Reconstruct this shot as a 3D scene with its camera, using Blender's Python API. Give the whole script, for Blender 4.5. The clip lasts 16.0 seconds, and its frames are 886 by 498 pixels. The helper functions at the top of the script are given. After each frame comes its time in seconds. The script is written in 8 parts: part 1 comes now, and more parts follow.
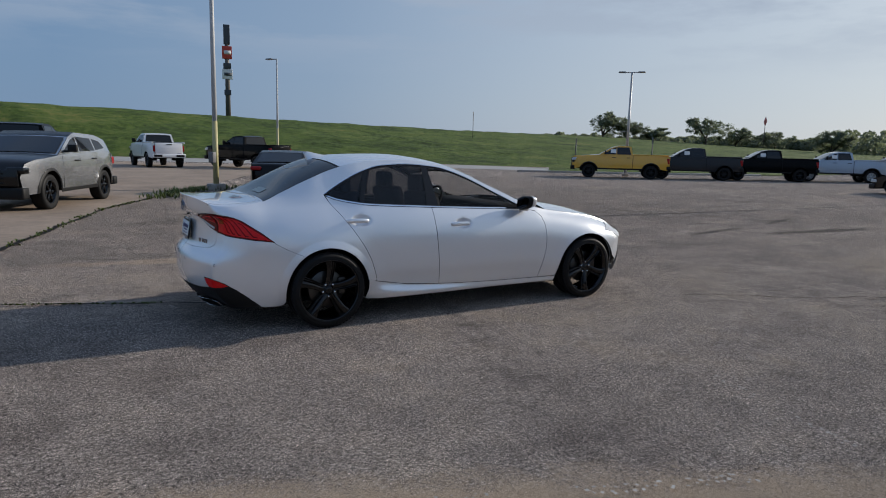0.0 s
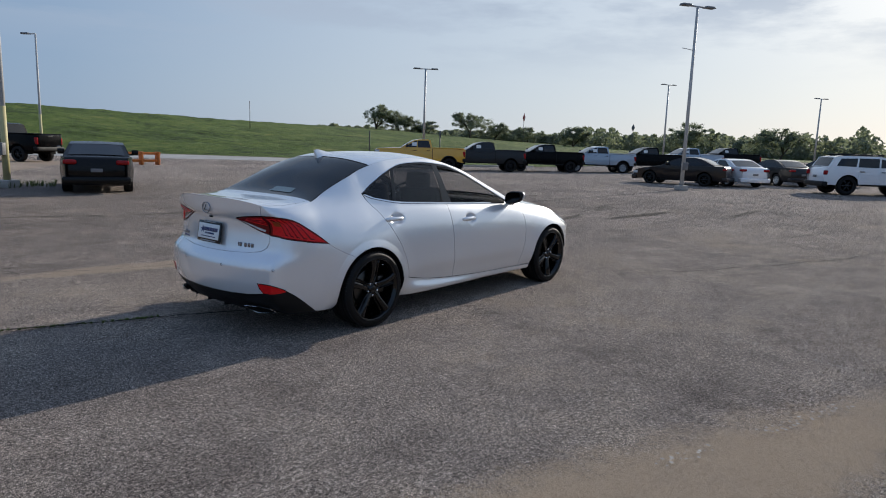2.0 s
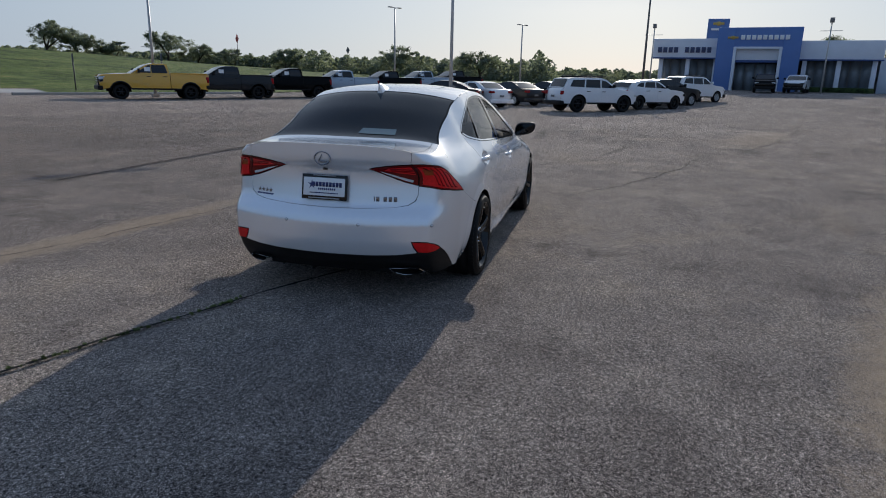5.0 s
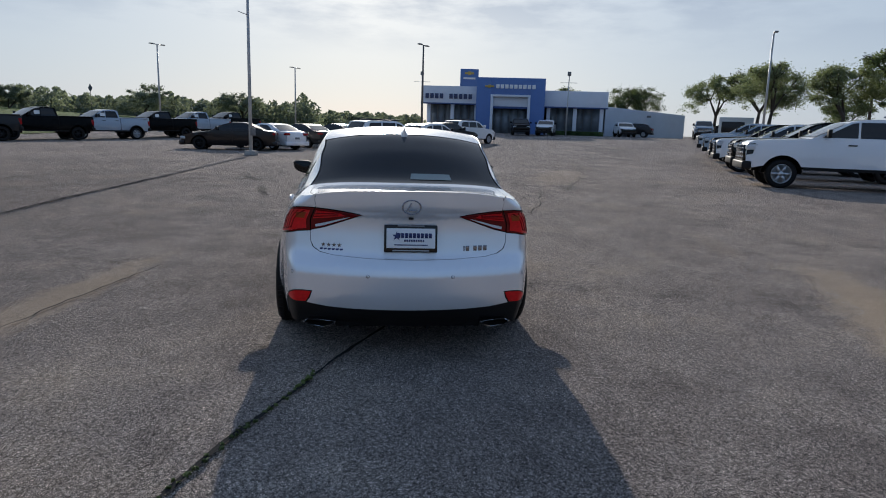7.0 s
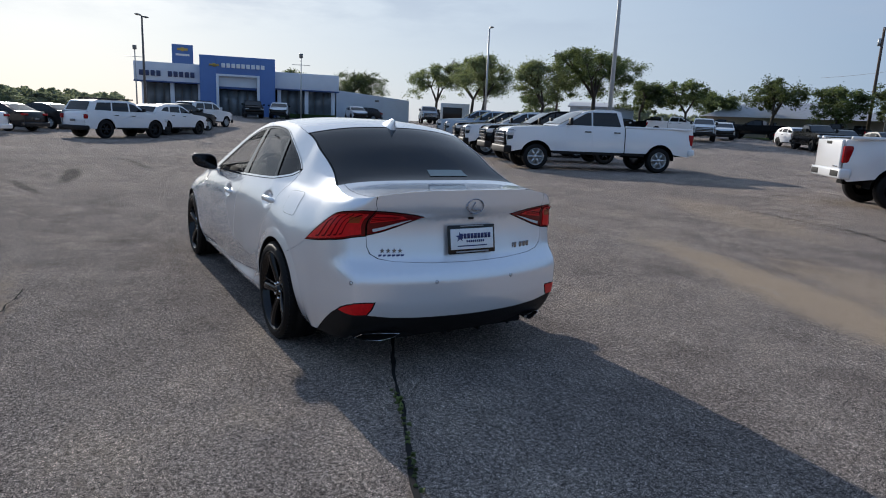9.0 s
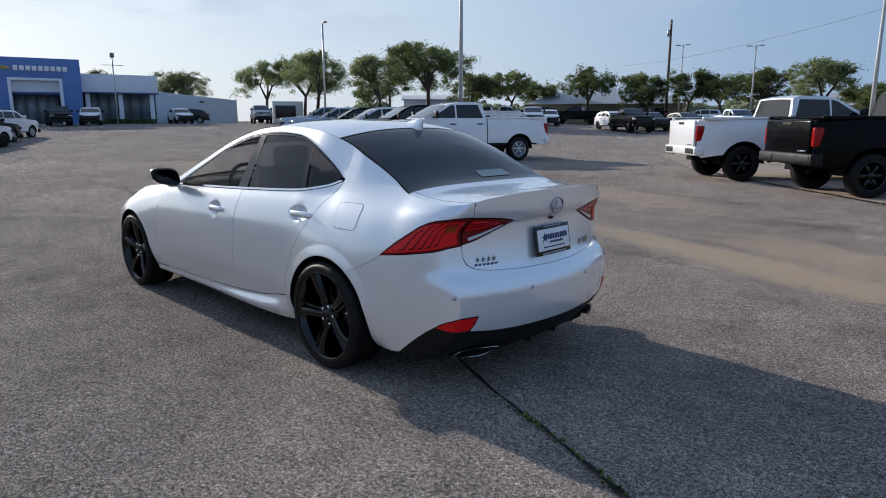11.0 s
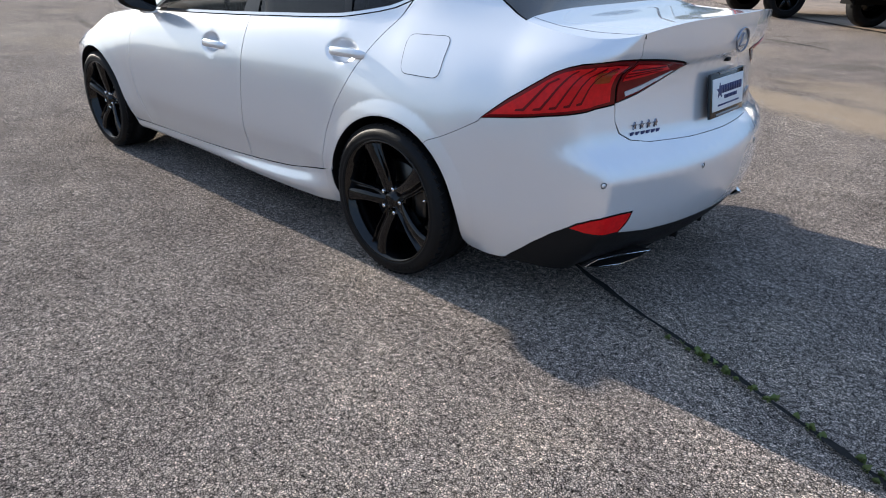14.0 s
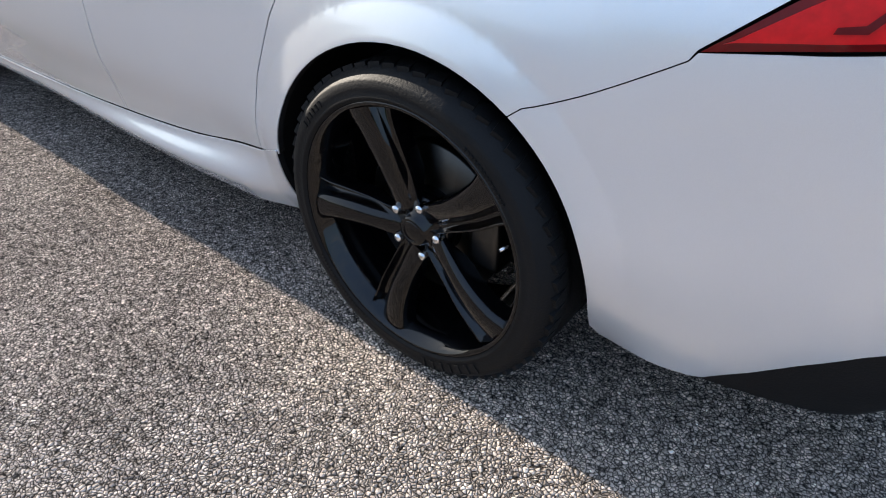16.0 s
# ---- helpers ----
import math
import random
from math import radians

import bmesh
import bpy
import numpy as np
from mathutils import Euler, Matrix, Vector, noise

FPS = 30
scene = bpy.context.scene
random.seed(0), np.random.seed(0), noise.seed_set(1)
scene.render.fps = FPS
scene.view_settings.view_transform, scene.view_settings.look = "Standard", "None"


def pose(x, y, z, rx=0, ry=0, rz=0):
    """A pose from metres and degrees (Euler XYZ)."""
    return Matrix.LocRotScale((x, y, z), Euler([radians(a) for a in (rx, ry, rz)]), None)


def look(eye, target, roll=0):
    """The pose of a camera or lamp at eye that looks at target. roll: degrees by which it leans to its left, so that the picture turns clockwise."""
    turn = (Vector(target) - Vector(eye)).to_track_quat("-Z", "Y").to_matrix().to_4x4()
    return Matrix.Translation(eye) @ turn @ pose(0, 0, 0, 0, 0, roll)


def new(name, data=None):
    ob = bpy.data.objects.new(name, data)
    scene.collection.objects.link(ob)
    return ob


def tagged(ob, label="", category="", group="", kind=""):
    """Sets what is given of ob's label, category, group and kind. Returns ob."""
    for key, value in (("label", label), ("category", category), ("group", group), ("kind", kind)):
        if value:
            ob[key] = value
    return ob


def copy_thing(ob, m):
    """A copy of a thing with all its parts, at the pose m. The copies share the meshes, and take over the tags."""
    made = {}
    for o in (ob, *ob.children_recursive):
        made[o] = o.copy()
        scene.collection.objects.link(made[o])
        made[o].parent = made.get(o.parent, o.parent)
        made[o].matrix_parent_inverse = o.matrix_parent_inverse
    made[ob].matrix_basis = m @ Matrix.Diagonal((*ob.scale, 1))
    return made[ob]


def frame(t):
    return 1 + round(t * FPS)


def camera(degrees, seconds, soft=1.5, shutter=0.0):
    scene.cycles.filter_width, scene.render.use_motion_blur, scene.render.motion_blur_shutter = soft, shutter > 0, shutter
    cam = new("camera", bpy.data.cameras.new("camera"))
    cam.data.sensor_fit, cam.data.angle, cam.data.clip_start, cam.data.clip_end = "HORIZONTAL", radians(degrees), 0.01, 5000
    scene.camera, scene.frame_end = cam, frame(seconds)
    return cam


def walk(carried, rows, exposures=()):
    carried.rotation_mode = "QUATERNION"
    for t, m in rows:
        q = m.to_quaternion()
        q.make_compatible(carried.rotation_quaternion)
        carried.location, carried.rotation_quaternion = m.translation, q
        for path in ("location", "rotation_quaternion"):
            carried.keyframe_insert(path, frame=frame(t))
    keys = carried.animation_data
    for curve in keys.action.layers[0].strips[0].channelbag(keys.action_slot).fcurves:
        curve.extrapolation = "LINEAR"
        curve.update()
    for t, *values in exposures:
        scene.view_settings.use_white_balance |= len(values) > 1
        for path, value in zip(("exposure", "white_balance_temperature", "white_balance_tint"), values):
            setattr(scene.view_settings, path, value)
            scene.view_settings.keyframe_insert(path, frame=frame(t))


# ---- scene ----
cam = camera(68.7, 16.0, soft=1.0)
PATH = [
    (0, (-3.273, -5.837, 1.488), (-2.268, -4.135, 1.185), 1.5),
    (0.5, (-3.787, -5.628, 1.482), (-2.627, -4.022, 1.203), 1.6),
    (1, (-4.253, -5.315, 1.47), (-2.955, -3.823, 1.17), 1.8),
    (1.5, (-4.712, -4.981, 1.469), (-3.317, -3.578, 1.176), 1.8),
    (2, (-5.102, -4.611, 1.488), (-3.574, -3.358, 1.18), 2.0),
    (2.5, (-5.411, -4.173, 1.505), (-3.852, -2.959, 1.195), 1.4),
    (3, (-5.726, -3.74, 1.505), (-4.053, -2.686, 1.203), 1.7),
    (3.5, (-5.898, -3.265, 1.483), (-4.144, -2.354, 1.175), 2.2),
    (4, (-6.09, -2.767, 1.468), (-4.269, -1.998, 1.165), 2.6),
    (4.2, (-6.155, -2.567, 1.494), (-4.318, -1.874, 1.115), 2.2),
    (6.3, (-6.275, -0.472, 1.43), (-4.313, -0.38, 1.056), 1.3),
    (6.5, (-6.271, -0.261, 1.443), (-4.304, -0.272, 1.081), 1.3),
    (7, (-6.178, 0.236, 1.427), (-4.224, 0.015, 1.063), 1.8),
    (7.5, (-6.055, 0.725, 1.409), (-4.128, 0.314, 1.068), 2.2),
    (8, (-5.906, 1.191, 1.426), (-4.051, 0.572, 1.01), 2.0),
    (8.5, (-5.652, 1.594, 1.427), (-3.833, 0.866, 1.029), 2.0),
    (9, (-5.444, 2.024, 1.43), (-3.759, 1.017, 1.046), 2.5),
    (9.2, (-5.347, 2.176, 1.42), (-3.712, 1.094, 1.023), 2.8),
    (11.3, (-4.308, 3.039, 1.422), (-2.988, 1.586, 1.043), -0.1),
    (11.5, (-4.239, 3.094, 1.423), (-2.966, 1.598, 1.047), 0.1),
    (12, (-4.106, 3.196, 1.427), (-2.929, 1.627, 1.037), -0.0),
    (12.5, (-4.042, 3.228, 1.42), (-2.872, 1.655, 1.023), -0.3),
    (13, (-3.914, 3.118, 1.391), (-2.694, 1.596, 0.949), -0.3),
    (13.5, (-3.653, 2.768, 1.356), (-2.390, 1.378, 0.706), -0.6),
    (14, (-3.276, 2.544, 1.255), (-2.045, 1.215, 0.421), 0.5),
    (14.5, (-2.926, 2.258, 1.190), (-1.781, 0.899, 0.265), 1.2),
    (15, (-2.583, 1.964, 1.126), (-1.464, 0.670, 0.092), 0.7),
    (15.5, (-2.310, 1.771, 1.031), (-1.250, 0.525, -0.085), 0.1),
    (16, (-2.098, 1.603, 0.976), (-1.067, 0.345, -0.145), -0.4),
]
walk(cam, [(t, look(eye, target, roll)) for t, eye, target, roll in PATH],
     [(0.0, 0.05, 6000, 8), (1.0, -0.08, 6000, 8), (2.0, 0.22, 6000, 8), (2.5, 0.2, 5950, 8), (3.5, 0.09, 5950, 8), (4.2, 0.05, 5900, 8), (7.0, 0.08, 5850, 8), (9.0, 0.27, 5850, 8), (11.4, 0.42, 5850, 8), (12.5, 0.2, 5850, 8), (13.4, 0.33, 5850, 8), (13.9, 0.9, 6050, 8), (14.6, 1.12, 6250, 8), (16.0, 1.5, 6350, 8)])

# ---- light ----
SUN_UP, SUN_WAY = radians(19.5), radians(0.0)
world = bpy.data.worlds.new("morning_sky")
scene.world = world
world.use_nodes = True
wt = world.node_tree
sky = wt.nodes.new("ShaderNodeTexSky")
sky.sky_type = "NISHITA"
sky.sun_disc = False
sky.sun_elevation = SUN_UP
sky.sun_rotation = radians(90) - SUN_WAY
sky.dust_density = 0.8
sky.air_density = 1.0
# thin high haze over the whole sky, with a few soft grey cloud banks
ray = wt.nodes.new("ShaderNodeTexCoord").outputs["Generated"]
split = wt.nodes.new("ShaderNodeSeparateXYZ")
wt.links.new(ray, split.inputs[0])
stretch = wt.nodes.new("ShaderNodeMapping")
stretch.inputs["Scale"].default_value = (1.6, 2.2, 9.0)
stretch.inputs["Location"].default_value = (0.35, 0.1, 0.2)
wt.links.new(ray, stretch.inputs["Vector"])
puff = wt.nodes.new("ShaderNodeTexNoise")
puff.inputs["Scale"].default_value, puff.inputs["Detail"].default_value, puff.inputs["Roughness"].default_value = 2.1, 7.0, 0.58
wt.links.new(stretch.outputs[0], puff.inputs["Vector"])


def sky_mix(fac, a, b):
    n = wt.nodes.new("ShaderNodeMix")
    n.data_type = "RGBA"
    for sock, v in ((n.inputs["Factor"], fac), (n.inputs[6], a), (n.inputs[7], b)):
        if hasattr(v, "links"):
            wt.links.new(v, sock)
        else:
            sock.default_value = v if isinstance(v, float) else (*v, 1)
    return n.outputs[2]


def sky_ramp(fac, stops):
    n = wt.nodes.new("ShaderNodeValToRGB")
    while len(n.color_ramp.elements) < len(stops):
        n.color_ramp.elements.new(0.5)
    for e, (at, v) in zip(n.color_ramp.elements, stops):
        e.position, e.color = at, (v, v, v, 1)
    wt.links.new(fac, n.inputs["Fac"])
    return n.outputs["Color"]


veil = sky_ramp(split.outputs["Z"], [(0.0, 0.92), (0.12, 0.88), (0.4, 0.74), (1.0, 0.5)])
sunward = sky_ramp(split.outputs["X"], [(0.0, 0.0), (0.35, 0.22), (0.7, 0.7), (0.95, 1.0)])
aloft = sky_ramp(split.outputs["Z"], [(0.22, 0.0), (0.7, 1.0)])
back_tone = sky_mix(aloft, (1.38, 2.08, 3.2), (1.9, 2.75, 4.5))
haze_tone = sky_mix(sunward, back_tone, (4.5, 4.65, 4.85))
hazy = sky_mix(veil, sky.outputs[0], haze_tone)
bank = sky_ramp(puff.outputs["Fac"], [(0.47, 0.0), (0.62, 0.8)])
height = sky_ramp(split.outputs["Z"], [(0.10, 0.0), (0.22, 1.0), (0.7, 0.3)])
both = wt.nodes.new("ShaderNodeMath")
both.operation = "MULTIPLY"
wt.links.new(bank, both.inputs[0])
wt.links.new(height, both.inputs[1])
clouded = sky_mix(both.outputs[0], hazy, (3.1, 3.45, 4.05))
wt.links.new(clouded, wt.nodes["Background"].inputs["Color"])
wt.nodes["Background"].inputs["Strength"].default_value = 0.118
sun = bpy.data.lights.new("sun", "SUN")
sun.energy, sun.angle, sun.color = 4.1, radians(0.6), (1.0, 0.87, 0.72)
sun_ob = new("sun", sun)
sun_ob.matrix_basis = look((60, 0, 22), (60 - math.cos(SUN_UP) * math.cos(SUN_WAY), -math.cos(SUN_UP) * math.sin(SUN_WAY), 22 - math.sin(SUN_UP)))

# ---- small tools ----
def mesh_object(name, bm, material, parent=None, smooth=True, label=""):
    data = bpy.data.meshes.new(name)
    bm.normal_update()
    bm.to_mesh(data)
    bm.free()
    for m in (material if isinstance(material, (list, tuple)) else [material]):
        data.materials.append(m)
    if smooth:
        for p in data.polygons:
            p.use_smooth = True
    ob = new(name, data)
    if parent is not None:
        ob.parent = parent
    if label:
        ob["label"] = label
    return ob


def part(name, bm, material, parent, label="", smooth=True):
    return mesh_object(name, bm, material, parent, smooth, label)


def thing(name, m, label, category, group="", kind=""):
    ob = new(name)
    ob.matrix_basis = m
    ob.empty_display_size = 0.2
    return tagged(ob, label, category, group, kind)


def add_box(bm, c, s, bevel=0.0, rot=None, taper=1.0, shift=(0.0, 0.0), seg=2):
    """A box of size s about c; its top is scaled by taper and moved by shift."""
    made = bmesh.ops.create_cube(bm, size=1.0)["verts"]
    for v in made:
        up = v.co.z > 0
        x, y, z = v.co.x * s[0], v.co.y * s[1], v.co.z * s[2]
        if up:
            x, y = x * taper + shift[0], y * taper + shift[1]
        p = Vector((x, y, z))
        if rot is not None:
            p = rot.to_3x3() @ p
        v.co = p + Vector(c)
    if bevel > 0:
        edges = list({e for v in made for e in v.link_edges})
        bmesh.ops.bevel(bm, geom=edges, offset=bevel, segments=seg, profile=0.6, affect="EDGES", clamp_overlap=True)


def add_tube(bm, p0, p1, r0, r1=None, seg=12, caps=True):
    p0, p1 = Vector(p0), Vector(p1)
    r1 = r0 if r1 is None else r1
    d = p1 - p0
    q = d.to_track_quat("Z", "Y").to_matrix()
    rings = []
    for p, r in ((p0, r0), (p1, r1)):
        rings.append([bm.verts.new(p + q @ Vector((math.cos(a) * r, math.sin(a) * r, 0))) for a in (2 * math.pi * k / seg for k in range(seg))])
    for k in range(seg):
        bm.faces.new((rings[0][k], rings[0][(k + 1) % seg], rings[1][(k + 1) % seg], rings[1][k]))
    if caps:
        bm.faces.new(rings[0][::-1])
        bm.faces.new(rings[1])


def add_grid(bm, f, nu, nv, flip=False):
    """A sheet of nu by nv cells through f(u, v), u and v from 0 to 1."""
    vs = [[bm.verts.new(f(i / nu, j / nv)) for j in range(nv + 1)] for i in range(nu + 1)]
    for i in range(nu):
        for j in range(nv):
            q = (vs[i][j], vs[i + 1][j], vs[i + 1][j + 1], vs[i][j + 1])
            bm.faces.new(q[::-1] if flip else q)
    return vs


def add_lathe(bm, profile, seg=48, axis="y", centre=(0, 0, 0)):
    """A ring of revolution; profile: rows of (radius, along the axis)."""
    rows = []
    for k in range(seg):
        a = 2 * math.pi * k / seg
        row = []
        for r, h in profile:
            c, s = math.cos(a) * r, math.sin(a) * r
            p = (c, h, s) if axis == "y" else (c, s, h)
            row.append(bm.verts.new(Vector(p) + Vector(centre)))
        rows.append(row)
    for k in range(seg):
        a, b = rows[k], rows[(k + 1) % seg]
        for j in range(len(profile) - 1):
            bm.faces.new((a[j], b[j], b[j + 1], a[j + 1]))


def add_extrude(bm, outline, y0, y1, plane="xz"):
    """A plate whose outline is a polygon, thick from y0 to y1 across its plane."""
    def put(a, b, h):
        return {"xz": (a, h, b), "yz": (h, a, b), "xy": (a, b, h)}[plane]
    lo = [bm.verts.new(put(a, b, y0)) for a, b in outline]
    hi = [bm.verts.new(put(a, b, y1)) for a, b in outline]
    n = len(outline)
    bm.faces.new(lo)
    bm.faces.new(hi[::-1])
    for k in range(n):
        bm.faces.new((lo[k], hi[k], hi[(k + 1) % n], lo[(k + 1) % n]))


def curve_through(keys):
    """A smooth function through (position, value) keys, flat at no overshoot (monotone cubic)."""
    xs = [k[0] for k in keys]
    ys = [k[1] for k in keys]
    n = len(xs)
    d = [(ys[i + 1] - ys[i]) / (xs[i + 1] - xs[i]) for i in range(n - 1)]
    m = [d[0]] + [0.0 if d[i - 1] * d[i] <= 0 else 2 * d[i - 1] * d[i] / (d[i - 1] + d[i]) for i in range(1, n - 1)] + [d[-1]]

    def f(x):
        if x <= xs[0]:
            return ys[0] + m[0] * (x - xs[0])
        if x >= xs[-1]:
            return ys[-1] + m[-1] * (x - xs[-1])
        i = max(k for k in range(n - 1) if xs[k] <= x)
        h = xs[i + 1] - xs[i]
        t = (x - xs[i]) / h
        return ((2 * t**3 - 3 * t * t + 1) * ys[i] + (t**3 - 2 * t * t + t) * h * m[i]
                + (3 * t * t - 2 * t**3) * ys[i + 1] + (t**3 - t * t) * h * m[i + 1])
    return f


def smooth01(t):
    t = min(1.0, max(0.0, t))
    return t * t * (3 - 2 * t)


def rise(x, y):
    """The lot lies flat round the car and rises gently towards the showroom and the far road."""
    d = 0.87 * x - 0.5 * y
    far = smooth01((d - 24) / 50)
    return 1.15 * far + 0.012 * noise.noise((x * 0.08, y * 0.08, 0)) * smooth01((math.hypot(x, y) - 8) / 20)


# ---- materials ----
def material(name):
    m = bpy.data.materials.new(name)
    m.use_nodes = True
    nt = m.node_tree
    return m, nt, nt.nodes["Principled BSDF"]


def N(nt, kind, **values):
    n = nt.nodes.new(kind)
    for k, v in values.items():
        if k in n.inputs:
            n.inputs[k].default_value = v
    return n


def tex_noise(nt, vec, scale, detail=4.0, rough=0.6):
    n = N(nt, "ShaderNodeTexNoise", Scale=scale, Detail=detail, Roughness=rough)
    nt.links.new(vec, n.inputs["Vector"])
    return n.outputs["Fac"]


def ramp(nt, fac, stops):
    n = nt.nodes.new("ShaderNodeValToRGB")
    while len(n.color_ramp.elements) < len(stops):
        n.color_ramp.elements.new(0.5)
    for e, (p, c) in zip(n.color_ramp.elements, stops):
        e.position = p
        e.color = (*c, 1) if len(c) == 3 else c
    nt.links.new(fac, n.inputs["Fac"])
    return n.outputs["Color"]


def mix(nt, fac, a, b, kind="MIX"):
    n = nt.nodes.new("ShaderNodeMix")
    n.data_type, n.blend_type = "RGBA", kind
    for sock, v in ((n.inputs["Factor"], fac), (n.inputs[6], a), (n.inputs[7], b)):
        if hasattr(v, "links"):
            nt.links.new(v, sock)
        elif isinstance(v, (int, float)):
            sock.default_value = v
        else:
            sock.default_value = (*v, 1)
    return n.outputs[2]


def calc(nt, op, a, b=0.0):
    n = nt.nodes.new("ShaderNodeMath")
    n.operation = op
    for k, v in enumerate((a, b)):
        if hasattr(v, "links"):
            nt.links.new(v, n.inputs[k])
        else:
            n.inputs[k].default_value = v
    return n.outputs[0]


def bump(nt, height, strength, distance, bsdf):
    n = N(nt, "ShaderNodeBump", Strength=strength, Distance=distance)
    nt.links.new(height, n.inputs["Height"])
    nt.links.new(n.outputs["Normal"], bsdf.inputs["Normal"])
    return n


def place(nt, where="Object"):
    return nt.nodes.new("ShaderNodeTexCoord").outputs[where]


def world_place(nt):
    return nt.nodes.new("ShaderNodeNewGeometry").outputs["Position"]


def simple(name, colour, rough=0.5, metal=0.0, vary=0.12, scale=6.0, coat=0.0, spec=0.5, bumpy=0.0, grain=90.0):
    """A surface with slow stains and fine grain."""
    m, nt, b = material(name)
    vec = place(nt)
    slow, fine = tex_noise(nt, vec, scale), tex_noise(nt, vec, grain, 2.0)
    both = calc(nt, "ADD", calc(nt, "MULTIPLY", slow, 0.65), calc(nt, "MULTIPLY", fine, 0.35))
    lo, hi = [c * (1 - vary) for c in colour], [min(1.0, c * (1 + vary)) for c in colour]
    nt.links.new(ramp(nt, both, [(0.3, lo), (0.7, hi)]), b.inputs["Base Color"])
    nt.links.new(calc(nt, "ADD", calc(nt, "MULTIPLY", slow, 0.16), rough - 0.08), b.inputs["Roughness"])
    b.inputs["Metallic"].default_value = metal
    b.inputs["Coat Weight"].default_value = coat
    b.inputs["Coat Roughness"].default_value = 0.03
    b.inputs["Specular IOR Level"].default_value = spec
    if bumpy > 0:
        bump(nt, fine, bumpy, 0.004, b)
    return m


def car_paint(name, colour, metal=0.0, rough=0.35, flake=0.06, dust=0.02, coat=1.0):
    """Clear-coated paint with fine flake and a thin film of dust."""
    m, nt, b = material(name)
    vec = place(nt)
    fl = N(nt, "ShaderNodeTexVoronoi", Scale=900.0)
    nt.links.new(vec, fl.inputs["Vector"])
    grain = fl.outputs["Distance"]
    lo, hi = [c * (1 - flake) for c in colour], [min(1.0, c * (1 + flake)) for c in colour]
    base = ramp(nt, grain, [(0.1, hi), (0.7, lo)])
    film = tex_noise(nt, vec, 2.3, 5.0)
    dusty = mix(nt, calc(nt, "MULTIPLY", film, dust), base, (0.42, 0.36, 0.29))
    nt.links.new(dusty, b.inputs["Base Color"])
    b.inputs["Metallic"].default_value = metal
    b.inputs["Roughness"].default_value = rough
    b.inputs["Coat Weight"].default_value = coat
    b.inputs["Specular IOR Level"].default_value = 0.5 * coat
    nt.links.new(calc(nt, "ADD", calc(nt, "MULTIPLY", film, 0.05), 0.02), b.inputs["Coat Roughness"])
    return m


def glass_dark(name, tint, rough=0.02, alpha=0.9, spec=0.24):
    """Tinted automotive glass: mostly opaque dark film with a clean gloss."""
    m, nt, b = material(name)
    vec = place(nt)
    film = tex_noise(nt, vec, 3.0, 5.0)
    nt.links.new(ramp(nt, film, [(0.3, [c * 0.85 for c in tint]), (0.7, tint)]), b.inputs["Base Color"])
    nt.links.new(calc(nt, "ADD", calc(nt, "MULTIPLY", film, 0.05), rough - 0.01), b.inputs["Roughness"])
    b.inputs["Specular IOR Level"].default_value = spec
    b.inputs["Alpha"].default_value = alpha
    b.inputs["Coat Weight"].default_value = 0.0
    return m


